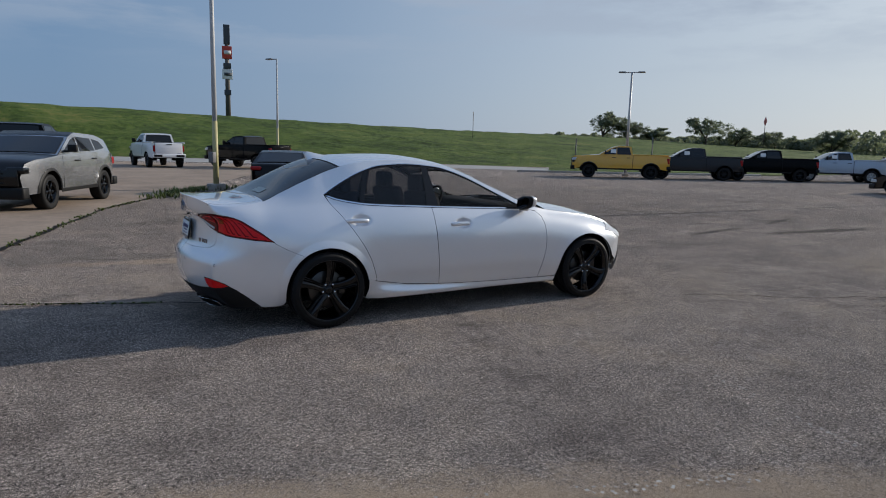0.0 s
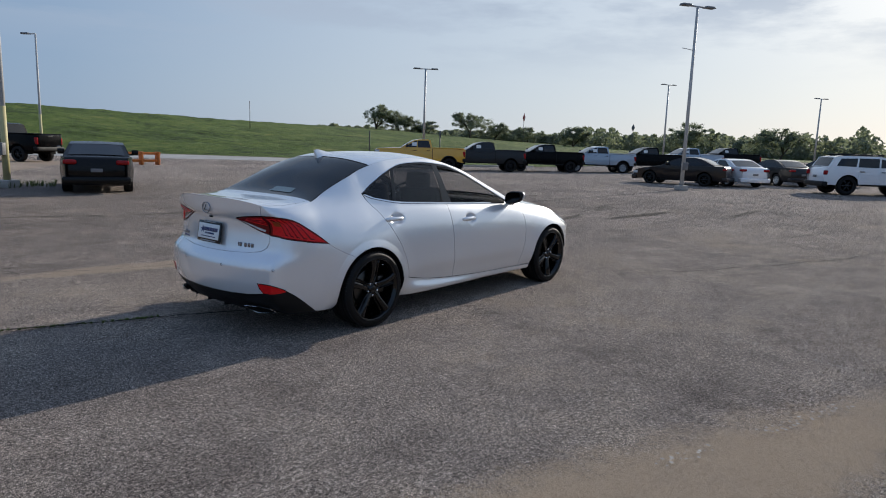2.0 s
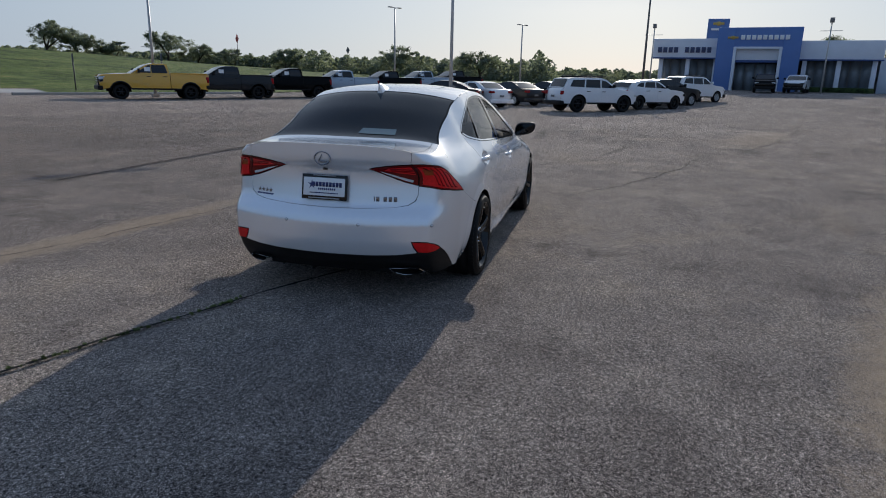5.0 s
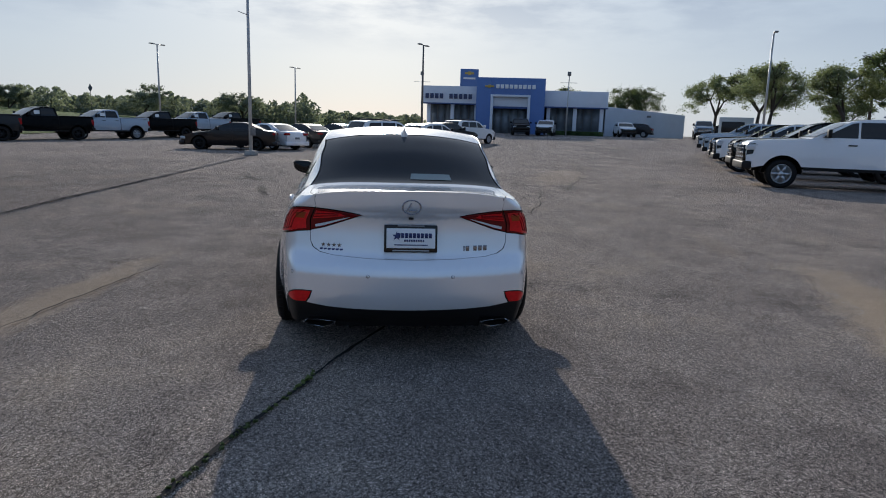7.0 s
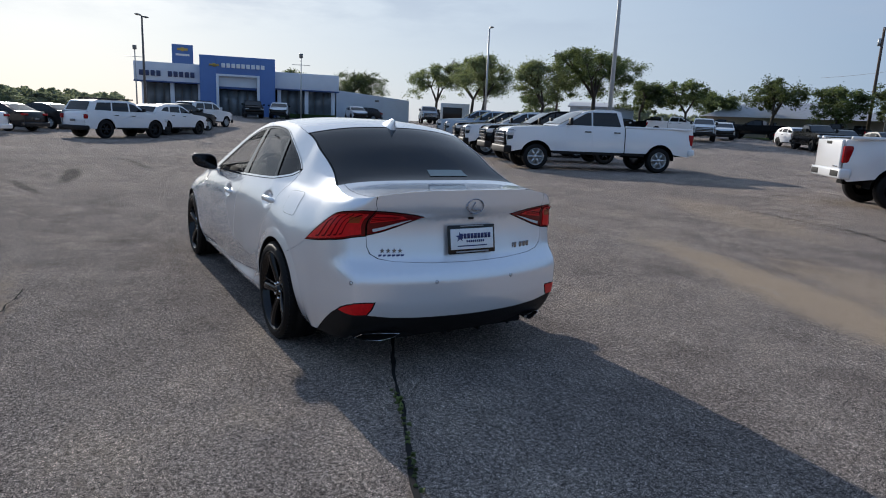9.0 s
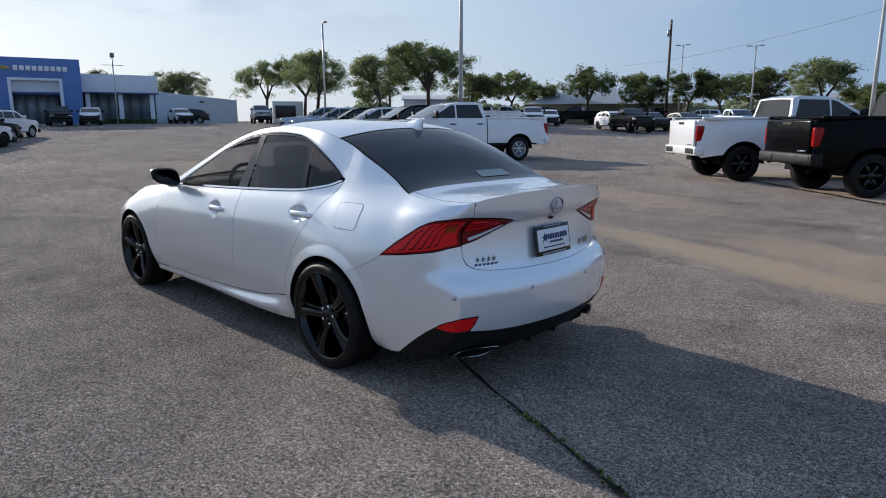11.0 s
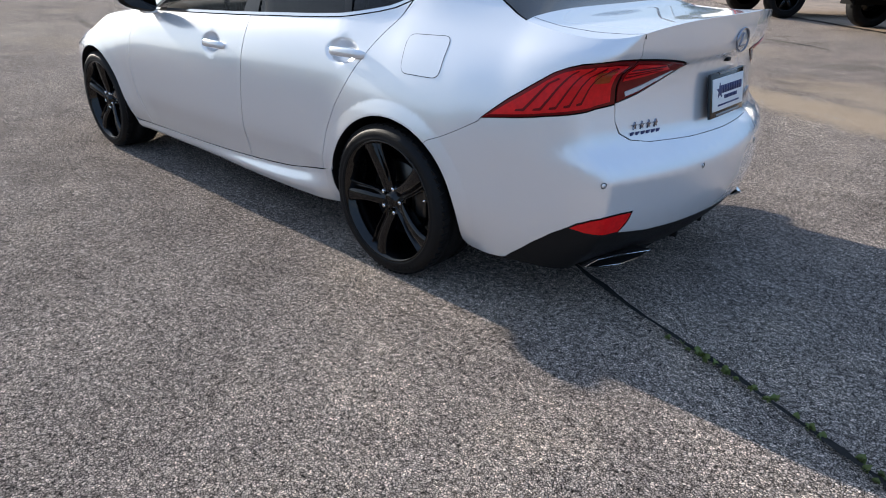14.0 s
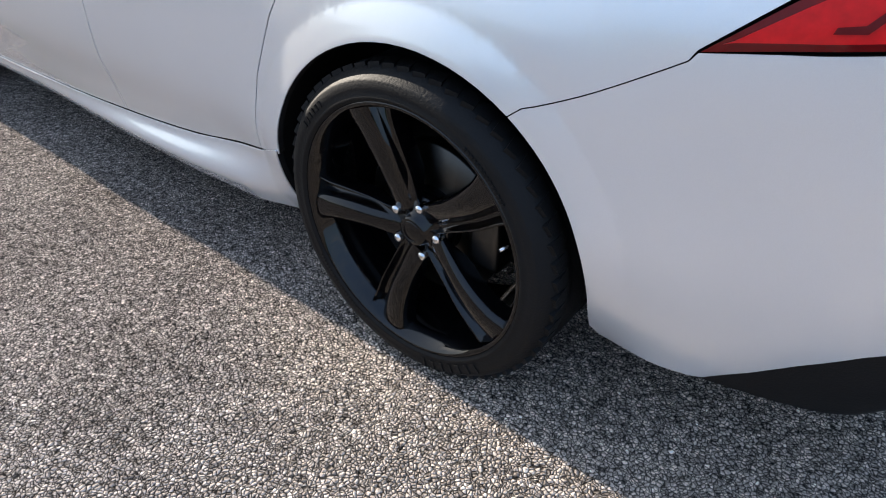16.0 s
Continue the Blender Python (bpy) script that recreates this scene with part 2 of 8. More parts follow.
def asphalt_material():
    """Worn chip-seal: packed stones a few millimetres wide in dark binder, with tan dust in soft patches."""
    m, nt, b = material("chip_seal_asphalt")
    pos = world_place(nt)
    wob = N(nt, "ShaderNodeTexNoise", Scale=40.0, Detail=2.0)
    nt.links.new(pos, wob.inputs["Vector"])
    vm = nt.nodes.new("ShaderNodeVectorMath")
    vm.operation = "MULTIPLY_ADD"
    nt.links.new(wob.outputs["Color"], vm.inputs[0])
    vm.inputs[1].default_value = (0.012, 0.012, 0.0)
    nt.links.new(pos, vm.inputs[2])
    cells = N(nt, "ShaderNodeTexVoronoi", Scale=128.0)
    nt.links.new(vm.outputs[0], cells.inputs["Vector"])
    edge = N(nt, "ShaderNodeTexVoronoi", Scale=128.0)
    edge.feature = "DISTANCE_TO_EDGE"
    nt.links.new(vm.outputs[0], edge.inputs["Vector"])
    sep = nt.nodes.new("ShaderNodeSeparateColor")
    nt.links.new(cells.outputs["Color"], sep.inputs[0])
    stone = ramp(nt, sep.outputs[0], [(0.0, (0.27, 0.237, 0.216)), (0.3, (0.396, 0.348, 0.316)), (0.85, (0.51, 0.447, 0.406)), (1.0, (0.66, 0.587, 0.54))])
    gap = ramp(nt, edge.outputs["Distance"], [(0.02, (0, 0, 0)), (0.15, (1, 1, 1))])
    fine = mix(nt, gap, (0.034, 0.032, 0.031), stone)
    # lost stones leave small dark pits, here and there in clusters
    speck = tex_noise(nt, pos, 30.0, 6.0, 0.85)
    pits = ramp(nt, tex_noise(nt, pos, 62.0, 3.0, 0.75), [(0.335, (0.2, 0.2, 0.2)), (0.41, (1.0, 1.0, 1.0))])
    coarse = ramp(nt, tex_noise(nt, pos, 21.0, 4.0, 0.8), [(0.28, (0.46, 0.455, 0.45)), (0.43, (1.0, 1.0, 1.0)), (0.62, (1.09, 1.088, 1.085))])
    grit = ramp(nt, tex_noise(nt, pos, 165.0, 2.0, 0.6), [(0.36, (0.46, 0.455, 0.45)), (0.5, (1.0, 1.0, 1.0)), (0.64, (1.52, 1.51, 1.49))])
    clump = ramp(nt, tex_noise(nt, pos, 52.0, 1.0, 0.5), [(0.36, (0.67, 0.667, 0.66)), (0.5, (1.0, 1.0, 1.0)), (0.64, (1.37, 1.36, 1.345))])
    fine = mix(nt, 1.0, mix(nt, 1.0, fine, grit, "MULTIPLY"), clump, "MULTIPLY")
    fine = mix(nt, 1.0, mix(nt, 1.0, fine, pits, "MULTIPLY"), coarse, "MULTIPLY")
    slow = tex_noise(nt, pos, 0.16, 6.0, 0.62)
    mid = tex_noise(nt, pos, 1.7, 6.0, 0.7)
    blend = calc(nt, "ADD", calc(nt, "MULTIPLY", slow, 0.5), calc(nt, "MULTIPLY", mid, 0.5))
    worn = mix(nt, 1.0, fine, ramp(nt, blend, [(0.37, (0.80, 0.785, 0.775)), (0.5, (1.0, 0.985, 0.97)), (0.62, (1.2, 1.17, 1.12))]), "MULTIPLY")
    # broad stains and the long faint streaks of wheels
    streak = N(nt, "ShaderNodeMapping")
    streak.inputs["Rotation"].default_value = (0, 0, radians(24))
    streak.inputs["Scale"].default_value = (0.16, 1.5, 1)
    nt.links.new(pos, streak.inputs["Vector"])
    lanes = ramp(nt, tex_noise(nt, streak.outputs[0], 1.0, 6.0, 0.65), [(0.36, (0.92, 0.92, 0.924)), (0.5, (1.0, 1.0, 1.0)), (0.64, (1.07, 1.065, 1.055))])
    stains = ramp(nt, tex_noise(nt, pos, 0.42, 6.0, 0.66), [(0.36, (0.89, 0.887, 0.887)), (0.5, (1.0, 1.0, 1.0)), (0.63, (1.10, 1.085, 1.05))])
    mottle = ramp(nt, tex_noise(nt, pos, 9.0, 7.0, 0.86), [(0.38, (0.82, 0.817, 0.814)), (0.5, (1.0, 1.0, 1.0)), (0.62, (1.19, 1.185, 1.175))])
    worn = mix(nt, 1.0, worn, mottle, "MULTIPLY")
    # scuffs and small repairs with crisp edges
    scuffs = ramp(nt, tex_noise(nt, pos, 1.15, 9.0, 0.74), [(0.36, (0.80, 0.797, 0.79)), (0.435, (0.98, 0.98, 0.98)), (0.565, (1.01, 1.01, 1.01)), (0.64, (1.14, 1.13, 1.115))])
    worn = mix(nt, 1.0, mix(nt, 1.0, mix(nt, 1.0, worn, lanes, "MULTIPLY"), stains, "MULTIPLY"), scuffs, "MULTIPLY")
    dustn = N(nt, "ShaderNodeTexNoise", Scale=0.21, Detail=7.0, Roughness=0.68)
    nt.links.new(pos, dustn.inputs["Vector"])
    dusty = ramp(nt, dustn.outputs["Fac"], [(0.57, (0, 0, 0)), (0.74, (0.4, 0.4, 0.4))])
    col = mix(nt, dusty, worn, (0.34, 0.27, 0.2))
    # dust worn into the surface in a few long patches; a weight above one blends in a dark tone: thin old tar smears
    # and two broad areas
    rough_edge = tex_noise(nt, pos, 2.4, 7.0, 0.7)
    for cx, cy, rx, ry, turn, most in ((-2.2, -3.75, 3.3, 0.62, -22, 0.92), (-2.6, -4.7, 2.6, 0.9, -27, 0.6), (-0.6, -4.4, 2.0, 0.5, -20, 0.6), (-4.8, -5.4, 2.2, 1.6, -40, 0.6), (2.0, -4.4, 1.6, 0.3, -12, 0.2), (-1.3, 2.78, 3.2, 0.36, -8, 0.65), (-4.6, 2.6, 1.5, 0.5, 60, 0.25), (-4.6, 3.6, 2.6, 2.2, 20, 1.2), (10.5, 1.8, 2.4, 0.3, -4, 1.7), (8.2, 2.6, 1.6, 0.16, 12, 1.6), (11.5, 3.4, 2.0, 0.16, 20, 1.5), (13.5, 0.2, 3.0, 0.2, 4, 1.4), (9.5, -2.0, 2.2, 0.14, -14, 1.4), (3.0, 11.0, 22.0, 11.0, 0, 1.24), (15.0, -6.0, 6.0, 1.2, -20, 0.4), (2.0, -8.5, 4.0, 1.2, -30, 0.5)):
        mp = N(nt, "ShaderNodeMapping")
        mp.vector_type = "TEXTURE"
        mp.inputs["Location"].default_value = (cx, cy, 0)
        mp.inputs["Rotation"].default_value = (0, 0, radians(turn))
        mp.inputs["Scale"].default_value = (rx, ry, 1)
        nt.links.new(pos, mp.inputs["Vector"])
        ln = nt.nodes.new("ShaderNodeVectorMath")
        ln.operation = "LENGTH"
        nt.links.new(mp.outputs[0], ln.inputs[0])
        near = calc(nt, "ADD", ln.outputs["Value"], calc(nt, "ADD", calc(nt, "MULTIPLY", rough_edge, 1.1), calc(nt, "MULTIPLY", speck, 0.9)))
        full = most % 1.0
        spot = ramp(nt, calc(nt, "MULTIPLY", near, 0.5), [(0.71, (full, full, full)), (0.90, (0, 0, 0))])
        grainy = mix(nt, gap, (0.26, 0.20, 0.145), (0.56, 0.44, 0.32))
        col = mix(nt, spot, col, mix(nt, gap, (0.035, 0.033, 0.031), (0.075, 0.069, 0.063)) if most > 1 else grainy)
    nt.links.new(col, b.inputs["Base Color"])
    b.inputs["Roughness"].default_value = 1.0
    b.inputs["Specular IOR Level"].default_value = 0.02
    b.inputs["Diffuse Roughness"].default_value = 0.35
    # rounded stones, some standing higher, between deep narrow gaps
    dome = calc(nt, "POWER", calc(nt, "MINIMUM", calc(nt, "MULTIPLY", edge.outputs["Distance"], 2.6), 1.0), 0.6)
    chips = tex_noise(nt, vm.outputs[0], 260.0, 3.0, 0.7)
    hgt = calc(nt, "ADD", calc(nt, "ADD", dome, calc(nt, "MULTIPLY", sep.outputs[1], 0.4)), calc(nt, "MULTIPLY", chips, 0.5))
    bump(nt, hgt, 1.0, 0.0045, b)
    return m


def concrete_material(name="worn_concrete", colour=(0.30, 0.228, 0.168)):
    m, nt, b = material(name)
    pos = world_place(nt)
    a, c, f = tex_noise(nt, pos, 0.5, 8.0, 0.7), tex_noise(nt, pos, 5.0, 6.0, 0.7), tex_noise(nt, pos, 160.0, 2.0)
    blend = calc(nt, "ADD", calc(nt, "MULTIPLY", a, 0.55), calc(nt, "ADD", calc(nt, "MULTIPLY", c, 0.3), calc(nt, "MULTIPLY", f, 0.15)))
    nt.links.new(ramp(nt, blend, [(0.36, [x * 0.55 for x in colour]), (0.5, [x * 0.92 for x in colour]), (0.63, [x * 1.2 for x in colour])]), b.inputs["Base Color"])
    b.inputs["Roughness"].default_value = 0.88
    bump(nt, blend, 0.4, 0.01, b)
    return m


def grass_material(name, dry, green):
    m, nt, b = material(name)
    pos = world_place(nt)
    a, c, f = tex_noise(nt, pos, 0.12, 7.0, 0.7), tex_noise(nt, pos, 0.9, 7.0, 0.8), tex_noise(nt, pos, 14.0, 4.0, 0.8)
    blend = calc(nt, "ADD", calc(nt, "MULTIPLY", a, 0.3), calc(nt, "ADD", calc(nt, "MULTIPLY", c, 0.38), calc(nt, "MULTIPLY", f, 0.32)))
    nt.links.new(ramp(nt, blend, [(0.42, [x * 0.22 for x in green]), (0.475, green), (0.525, [x * 1.7 for x in green]), (0.585, dry)]), b.inputs["Base Color"])
    b.inputs["Roughness"].default_value = 0.9
    b.inputs["Specular IOR Level"].default_value = 0.2
    bump(nt, blend, 1.0, 0.25, b)
    return m


ASPHALT = asphalt_material()
CONCRETE = concrete_material()
GRASS = grass_material("embankment_grass", (0.17, 0.16, 0.045), (0.046, 0.074, 0.0105))
FIELD = grass_material("dry_field", (0.28, 0.24, 0.14), (0.12, 0.14, 0.05))
TAR = simple("old_crack_tar", (0.03, 0.029, 0.028), 1.0, vary=0.3, scale=8, bumpy=0.4, spec=0.03)

# ---- ground ----
def lot_sheet():
    bm = bmesh.new()
    steps = [-400, -200, -110, -60, -35] + list(range(-24, 40, 4)) + [44, 50, 58, 66, 76, 90, 110, 150, 220, 400]
    vs = [[bm.verts.new((x, y, rise(x, y))) for y in steps] for x in steps]
    for i in range(len(steps) - 1):
        for j in range(len(steps) - 1):
            bm.faces.new((vs[i][j], vs[i + 1][j], vs[i + 1][j + 1], vs[i][j + 1]))
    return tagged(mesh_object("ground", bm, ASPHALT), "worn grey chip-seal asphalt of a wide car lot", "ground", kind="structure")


def far_sheet():
    bm = bmesh.new()
    r = [380, 900, 2400, 4600]
    rings = [[bm.verts.new((math.cos(a) * q, math.sin(a) * q, rise(math.cos(a) * 380, math.sin(a) * 380) * 1.0 - 0.3)) for a in (2 * math.pi * k / 64 for k in range(64))] for q in r]
    for i in range(3):
        for k in range(64):
            bm.faces.new((rings[i][k], rings[i + 1][k], rings[i + 1][(k + 1) % 64], rings[i][(k + 1) % 64]))
    return tagged(mesh_object("ground_distance", bm, FIELD), "flat dry grassland reaching the hazy horizon", "field", kind="structure")


lot_sheet()
far_sheet()

# toe and crest of the grassy embankment, each a line in plan with heights
TOE = [(-120, 108, 0.0), (-40, 78, 0.0), (1, 66, 0.0), (27, 57, 0.0), (36, 47, 0.0), (45, 38, 0.0), (75, 33, 0.2), (140, 20, 0.8), (240, -10, 1.2)]
CREST = [(-170, 22, 5.9), (-90, 56, 5.9), (-9.5, 89, 5.9), (30, 104, 5.8), (72, 121, 5.9), (120, 140, 6.5), (168, 160, 7.0), (250, 190, 6.6), (360, 215, 5.6)]


def along(line, s):
    k = min(len(line) - 2, int(s * (len(line) - 1)))
    f = s * (len(line) - 1) - k
    return Vector(line[k]).lerp(Vector(line[k + 1]), f)


CREST[0], CREST[1] = (-150, 150, 5.9), (-75, 118, 5.9)


def embankment():
    bm = bmesh.new()

    def f(u, v):
        a, c = along(TOE, u), along(CREST, u)
        if v <= 0.8:
            w = v / 0.8
            p = a.lerp(c, w)
            p.z = a.z + (c.z - a.z) * (0.75 * w + 0.25 * smooth01(w)) - 0.02
            p.z += (0.22 * noise.noise((p.x * 0.22, p.y * 0.22, 0)) + 0.10 * noise.noise((p.x * 0.9, p.y * 0.9, 3))) * min(1, w * 6)
        else:
            w = (v - 0.8) / 0.2
            p = c + (c - a).normalized() * (w * 60)
            p.z = c.z - 0.6 * w * w + 0.12 * noise.noise((p.x * 0.22, p.y * 0.22, 0)) * (1 - w)
        return p
    add_grid(bm, f, 260, 90)
    return tagged(mesh_object("embankment", bm, GRASS), "long green grass embankment beside the road", "embankment", kind="structure")


embankment()

# ---- the white sedan ----
from mathutils import geometry


def inside(poly, x, y):
    hit = False
    j = len(poly) - 1
    for i in range(len(poly)):
        (xi, yi), (xj, yj) = poly[i], poly[j]
        if (yi > y) != (yj > y) and x < (xj - xi) * (y - yi) / (yj - yi) + xi:
            hit = not hit
        j = i
    return hit


def dense(poly, step):
    out = []
    for k, p in enumerate(poly):
        q = poly[(k + 1) % len(poly)]
        n = max(1, int(math.hypot(q[0] - p[0], q[1] - p[1]) / step))
        out += [(p[0] + (q[0] - p[0]) * i / n, p[1] + (q[1] - p[1]) * i / n) for i in range(n)]
    return out


def rounded(poly, r, n=6):
    """The polygon with its corners rounded."""
    out = []
    for k in range(len(poly)):
        a, b, c = Vector(poly[k - 1]), Vector(poly[k]), Vector(poly[(k + 1) % len(poly)])
        p, q = b + (a - b).normalized() * r, b + (c - b).normalized() * r
        out += [tuple((p * (1 - t) + b * t) * (1 - t) + (b * (1 - t) + q * t) * t) for t in (i / n for i in range(n + 1))]
    return out


def inset(poly, g):
    """The polygon moved inwards by g all round."""
    area = sum(poly[k - 1][0] * poly[k][1] - poly[k][0] * poly[k - 1][1] for k in range(len(poly)))
    if area < 0:
        poly = poly[::-1]
    out = []
    n = len(poly)
    for k in range(n):
        a, b, c = Vector(poly[k - 1]), Vector(poly[k]), Vector(poly[(k + 1) % n])
        d1, d2 = (b - a), (c - b)
        if d1.length < 1e-7 or d2.length < 1e-7:
            continue
        d1.normalize(), d2.normalize()
        n1, n2 = Vector((-d1.y, d1.x)), Vector((-d2.y, d2.x))
        m = n1 + n2
        m = m / max(0.35, m.dot(n1)) if m.length > 1e-6 else n1
        p = b + m * g
        out.append((p.x, p.y))
    return out


def panel(name, poly, chart, mat, parent, step=0.03, gap=0.0025, lift=0.0, depth=0.016, label="", rim=True, fine=(), dots=()):
    """A sheet over a polygon of a chart, with its edge turned in; chart(a, b) gives the place, outward is the side the normals face."""
    edge = inset(dense(poly, step * 0.7), gap)
    pts = [Vector(p) for p in edge]
    n = len(pts)
    lo = (min(p.x for p in pts), min(p.y for p in pts))
    hi = (max(p.x for p in pts), max(p.y for p in pts))
    inner = inset(edge, step * 0.45)
    i = lo[0] + step * 0.5
    row = 0
    while i < hi[0]:
        j = lo[1] + step * (0.5 if row % 2 else 0.25)
        while j < hi[1]:
            if inside(inner, i, j):
                pts.append(Vector((i, j)))
            j += step
        i += step
        row += 1
    for ca, cb, ra, rb in fine:
        for i in range(-12, 13):
            for j in range(-9, 10):
                p = (ca + i / 12 * ra, cb + j / 9 * rb)
                if math.hypot(i / 12, j / 9) < 1 and inside(inner, *p):
                    pts.append(Vector(p))
    pts += [Vector(p) for p in dots if inside(inner, *p)]
    vs, _, fs, *_ = geometry.delaunay_2d_cdt(pts, [(k, (k + 1) % n) for k in range(n)], [list(range(n))], 1, 1e-6)
    co, no = [], []
    h = 0.004

    def frame_at(a, b):
        p = Vector(chart(a, b))
        da = Vector(chart(a + h, b)) - Vector(chart(a - h, b))
        db = Vector(chart(a, b + h)) - Vector(chart(a, b - h))
        q = da.cross(db)
        return p, (q.normalized() if q.length > 1e-12 else Vector((0, 0, 1)))
    for v in vs:
        p, q = frame_at(v.x, v.y)
        co.append(p + q * lift)
        no.append(q)
    faces = [list(f) for f in fs]
    if rim:
        m = len(edge)
        base = len(co)
        for k in range(m):
            p, q = frame_at(*edge[k])
            p = p + q * lift
            a, b = frame_at(*edge[k - 1])[0], frame_at(*edge[(k + 1) % m])[0]
            t = (b - a)
            out = t.cross(q)
            out = out.normalized() if out.length > 1e-9 else q
            co += [p, p - q * min(0.003, depth * 0.4), p - q * depth]
            no += [(out + q * 0.3).normalized(), out, out]
        skin = len(faces)
        for k in range(m):
            a, b = base + 3 * k, base + 3 * ((k + 1) % m)
            faces += [[a, a + 1, b + 1, b], [a + 1, a + 2, b + 2, b + 1]]
    me = bpy.data.meshes.new(name)
    me.from_pydata([tuple(c) for c in co], [], faces)
    me.polygons.foreach_set("use_smooth", [True] * len(me.polygons))
    me.update()
    me.normals_split_custom_set_from_vertices([tuple(q) for q in no])
    me.materials.append(mat)
    if rim and depth > 0.01:
        # the turned-in edge takes the dark cabin material
        me.materials.append(CABIN)
        for k in range(skin + 1, len(me.polygons), 2):
            me.polygons[k].material_index = 1
    ob = new(name, me)
    ob.parent = parent
    if label:
        ob["label"] = label
    return ob


# side and top lines of the sedan; x ahead from the middle of the wheelbase
PLAN = curve_through([(-1.95, 0.806), (-1.7, 0.846), (-1.4, 0.863), (-1.1, 0.868), (-0.6, 0.886), (0.0, 0.895), (0.9, 0.893), (1.4, 0.888), (1.75, 0.85), (2.0, 0.74), (2.2, 0.56)])
BELT = curve_through([(-2.38, 0.965), (-2.1, 0.972), (-1.85, 0.985), (-1.39, 1.02), (-1.05, 1.0), (-0.6, 0.98), (-0.2, 0.962), (0.3, 0.945), (0.72, 0.93), (0.9, 0.905), (1.4, 0.845), (1.8, 0.755), (2.2, 0.62)])
SHOULDER = curve_through([(-2.1, 0.735), (-1.86, 0.70), (-1.39, 0.712), (-1.05, 0.775), (-0.4, 0.805), (0.55, 0.80), (0.9, 0.785), (1.4, 0.745), (1.8, 0.66), (2.2, 0.42)])
EDGE = curve_through([(-2.38, 1.0), (-2.1, 1.016), (-1.9, 1.038), (-1.75, 1.10), (-1.5, 1.215), (-1.25, 1.312), (-1.0, 1.366), (-0.7, 1.386), (-0.4, 1.37), (-0.1, 1.305), (0.3, 1.135), (0.72, 0.962), (0.9, 0.925), (1.4, 0.862), (1.8, 0.775), (2.2, 0.63)])
SPINE = curve_through([(-2.40, 1.062), (-2.2, 1.048), (-2.0, 1.052), (-1.86, 1.078), (-1.5, 1.283), (-1.25, 1.382), (-1.0, 1.42), (-0.6, 1.433), (-0.2, 1.39), (0.1, 1.305), (0.5, 1.145), (0.85, 1.012), (1.0, 0.985), (1.4, 0.93), (1.9, 0.82), (2.15, 0.70), (2.25, 0.55)])
TAIL = curve_through([(0.22, -2.33), (0.30, -2.40), (0.36, -2.43), (0.45, -2.448), (0.55, -2.45), (0.60, -2.437), (0.635, -2.405), (0.67, -2.372), (0.72, -2.358), (0.85, -2.345), (0.895, -2.348), (0.93, -2.376), (0.97, -2.392), (1.05, -2.398)])
LEAN = curve_through([(-1.9, 1.1), (-1.75, 0.9), (-1.45, 0.48), (-1.2, 0.42), (1.0, 0.42)])
ARCH_R = 0.350
REAR_X = -1.412
CORNER_X = -1.95


def half_width(x, z):
    """Half the body's width at x and height z."""
    wide, belt, sh = PLAN(x), BELT(x), SHOULDER(x)
    y = wide
    if z < 0.46:
        y -= (0.085 - 0.045 * smooth01((-1.73 - x) / 0.17)) * ((0.46 - z) / 0.26) ** 2
    if z > 0.56:
        t = (z - 0.56) / (belt - 0.56)
        t = 1.0 - (1.0 - t + math.sqrt((1.0 - t) ** 2 + 0.0016)) / 2
        t = max(0.0, t)
        y -= (wide - sh) * (0.22 * t * t + 0.78 * t**3.4)
    hgt = (z - belt + math.sqrt((z - belt) ** 2 + 0.0004)) / 2
    if hgt > 0.002:
        y -= LEAN(x) * (hgt - 0.002) + 0.3 * hgt * hgt
    for cx in (REAR_X, 1.4):
        r = math.hypot(x - cx, z - 0.318)
        if r < 0.55:
            y += (0.006 * smooth01((0.55 - r) / 0.17) + (0.010 if cx < 0 else 0.005) * min(1.0, max(0.0, (0.412 - r) / 0.06))) * (1 if z < 0.8 else smooth01((0.95 - z) / 0.15))
    # hollows behind the door handles
    for hx, hz in ((-0.125, 0.829), (-1.115, 0.882)):
        r = ((x - hx) / 0.098) ** 2 + ((z - hz) / 0.053) ** 2
        if r < 1:
            y -= 0.030 * (1 - r) ** 1.5
    # hollow along the foot of the doors
    y -= 0.016 * math.exp(-((z - 0.36) / 0.09) ** 2) * smooth01((0.95 - x) / 0.3) * smooth01((x + 1.05) / 0.25)
    return y


def tail_x(y, z):
    return TAIL(z) + 0.30 * y * y


def shell(q, z, side=1):
    """The body's skin unrolled: q runs across the tail to 0.66, round the corner to 1.06, then ahead along the side."""
    if q < 0:
        q, side = -q, -side
    yb = half_width(CORNER_X, z)
    ya = min(0.68, yb - 0.09)
    if q <= 0.66:
        y = q / 0.66 * ya
        return (tail_x(y, z), side * y, z)
    if q >= 1.06:
        x = CORNER_X + (q - 1.06)
        return (x, side * half_width(x, z), z)
    t = (q - 0.66) / 0.40
    ax, sl = tail_x(ya, z), 0.6 * ya
    sb = (half_width(CORNER_X + 0.02, z) - yb) / 0.02
    # where the two tangents cross
    dy = (yb - ya + sb * (ax - CORNER_X)) / max(0.2, 1 - sb * sl)
    cx, cy = ax + sl * dy, ya + dy
    x = (1 - t) ** 2 * ax + 2 * t * (1 - t) * cx + t * t * CORNER_X
    y = (1 - t) ** 2 * ya + 2 * t * (1 - t) * cy + t * t * yb
    return (x, side * y, z)


def left_chart(x, z):
    return shell(x - CORNER_X + 1.06, z, 1)


def edge_width(x):
    return half_width(max(x, CORNER_X), EDGE(max(x, CORNER_X)))


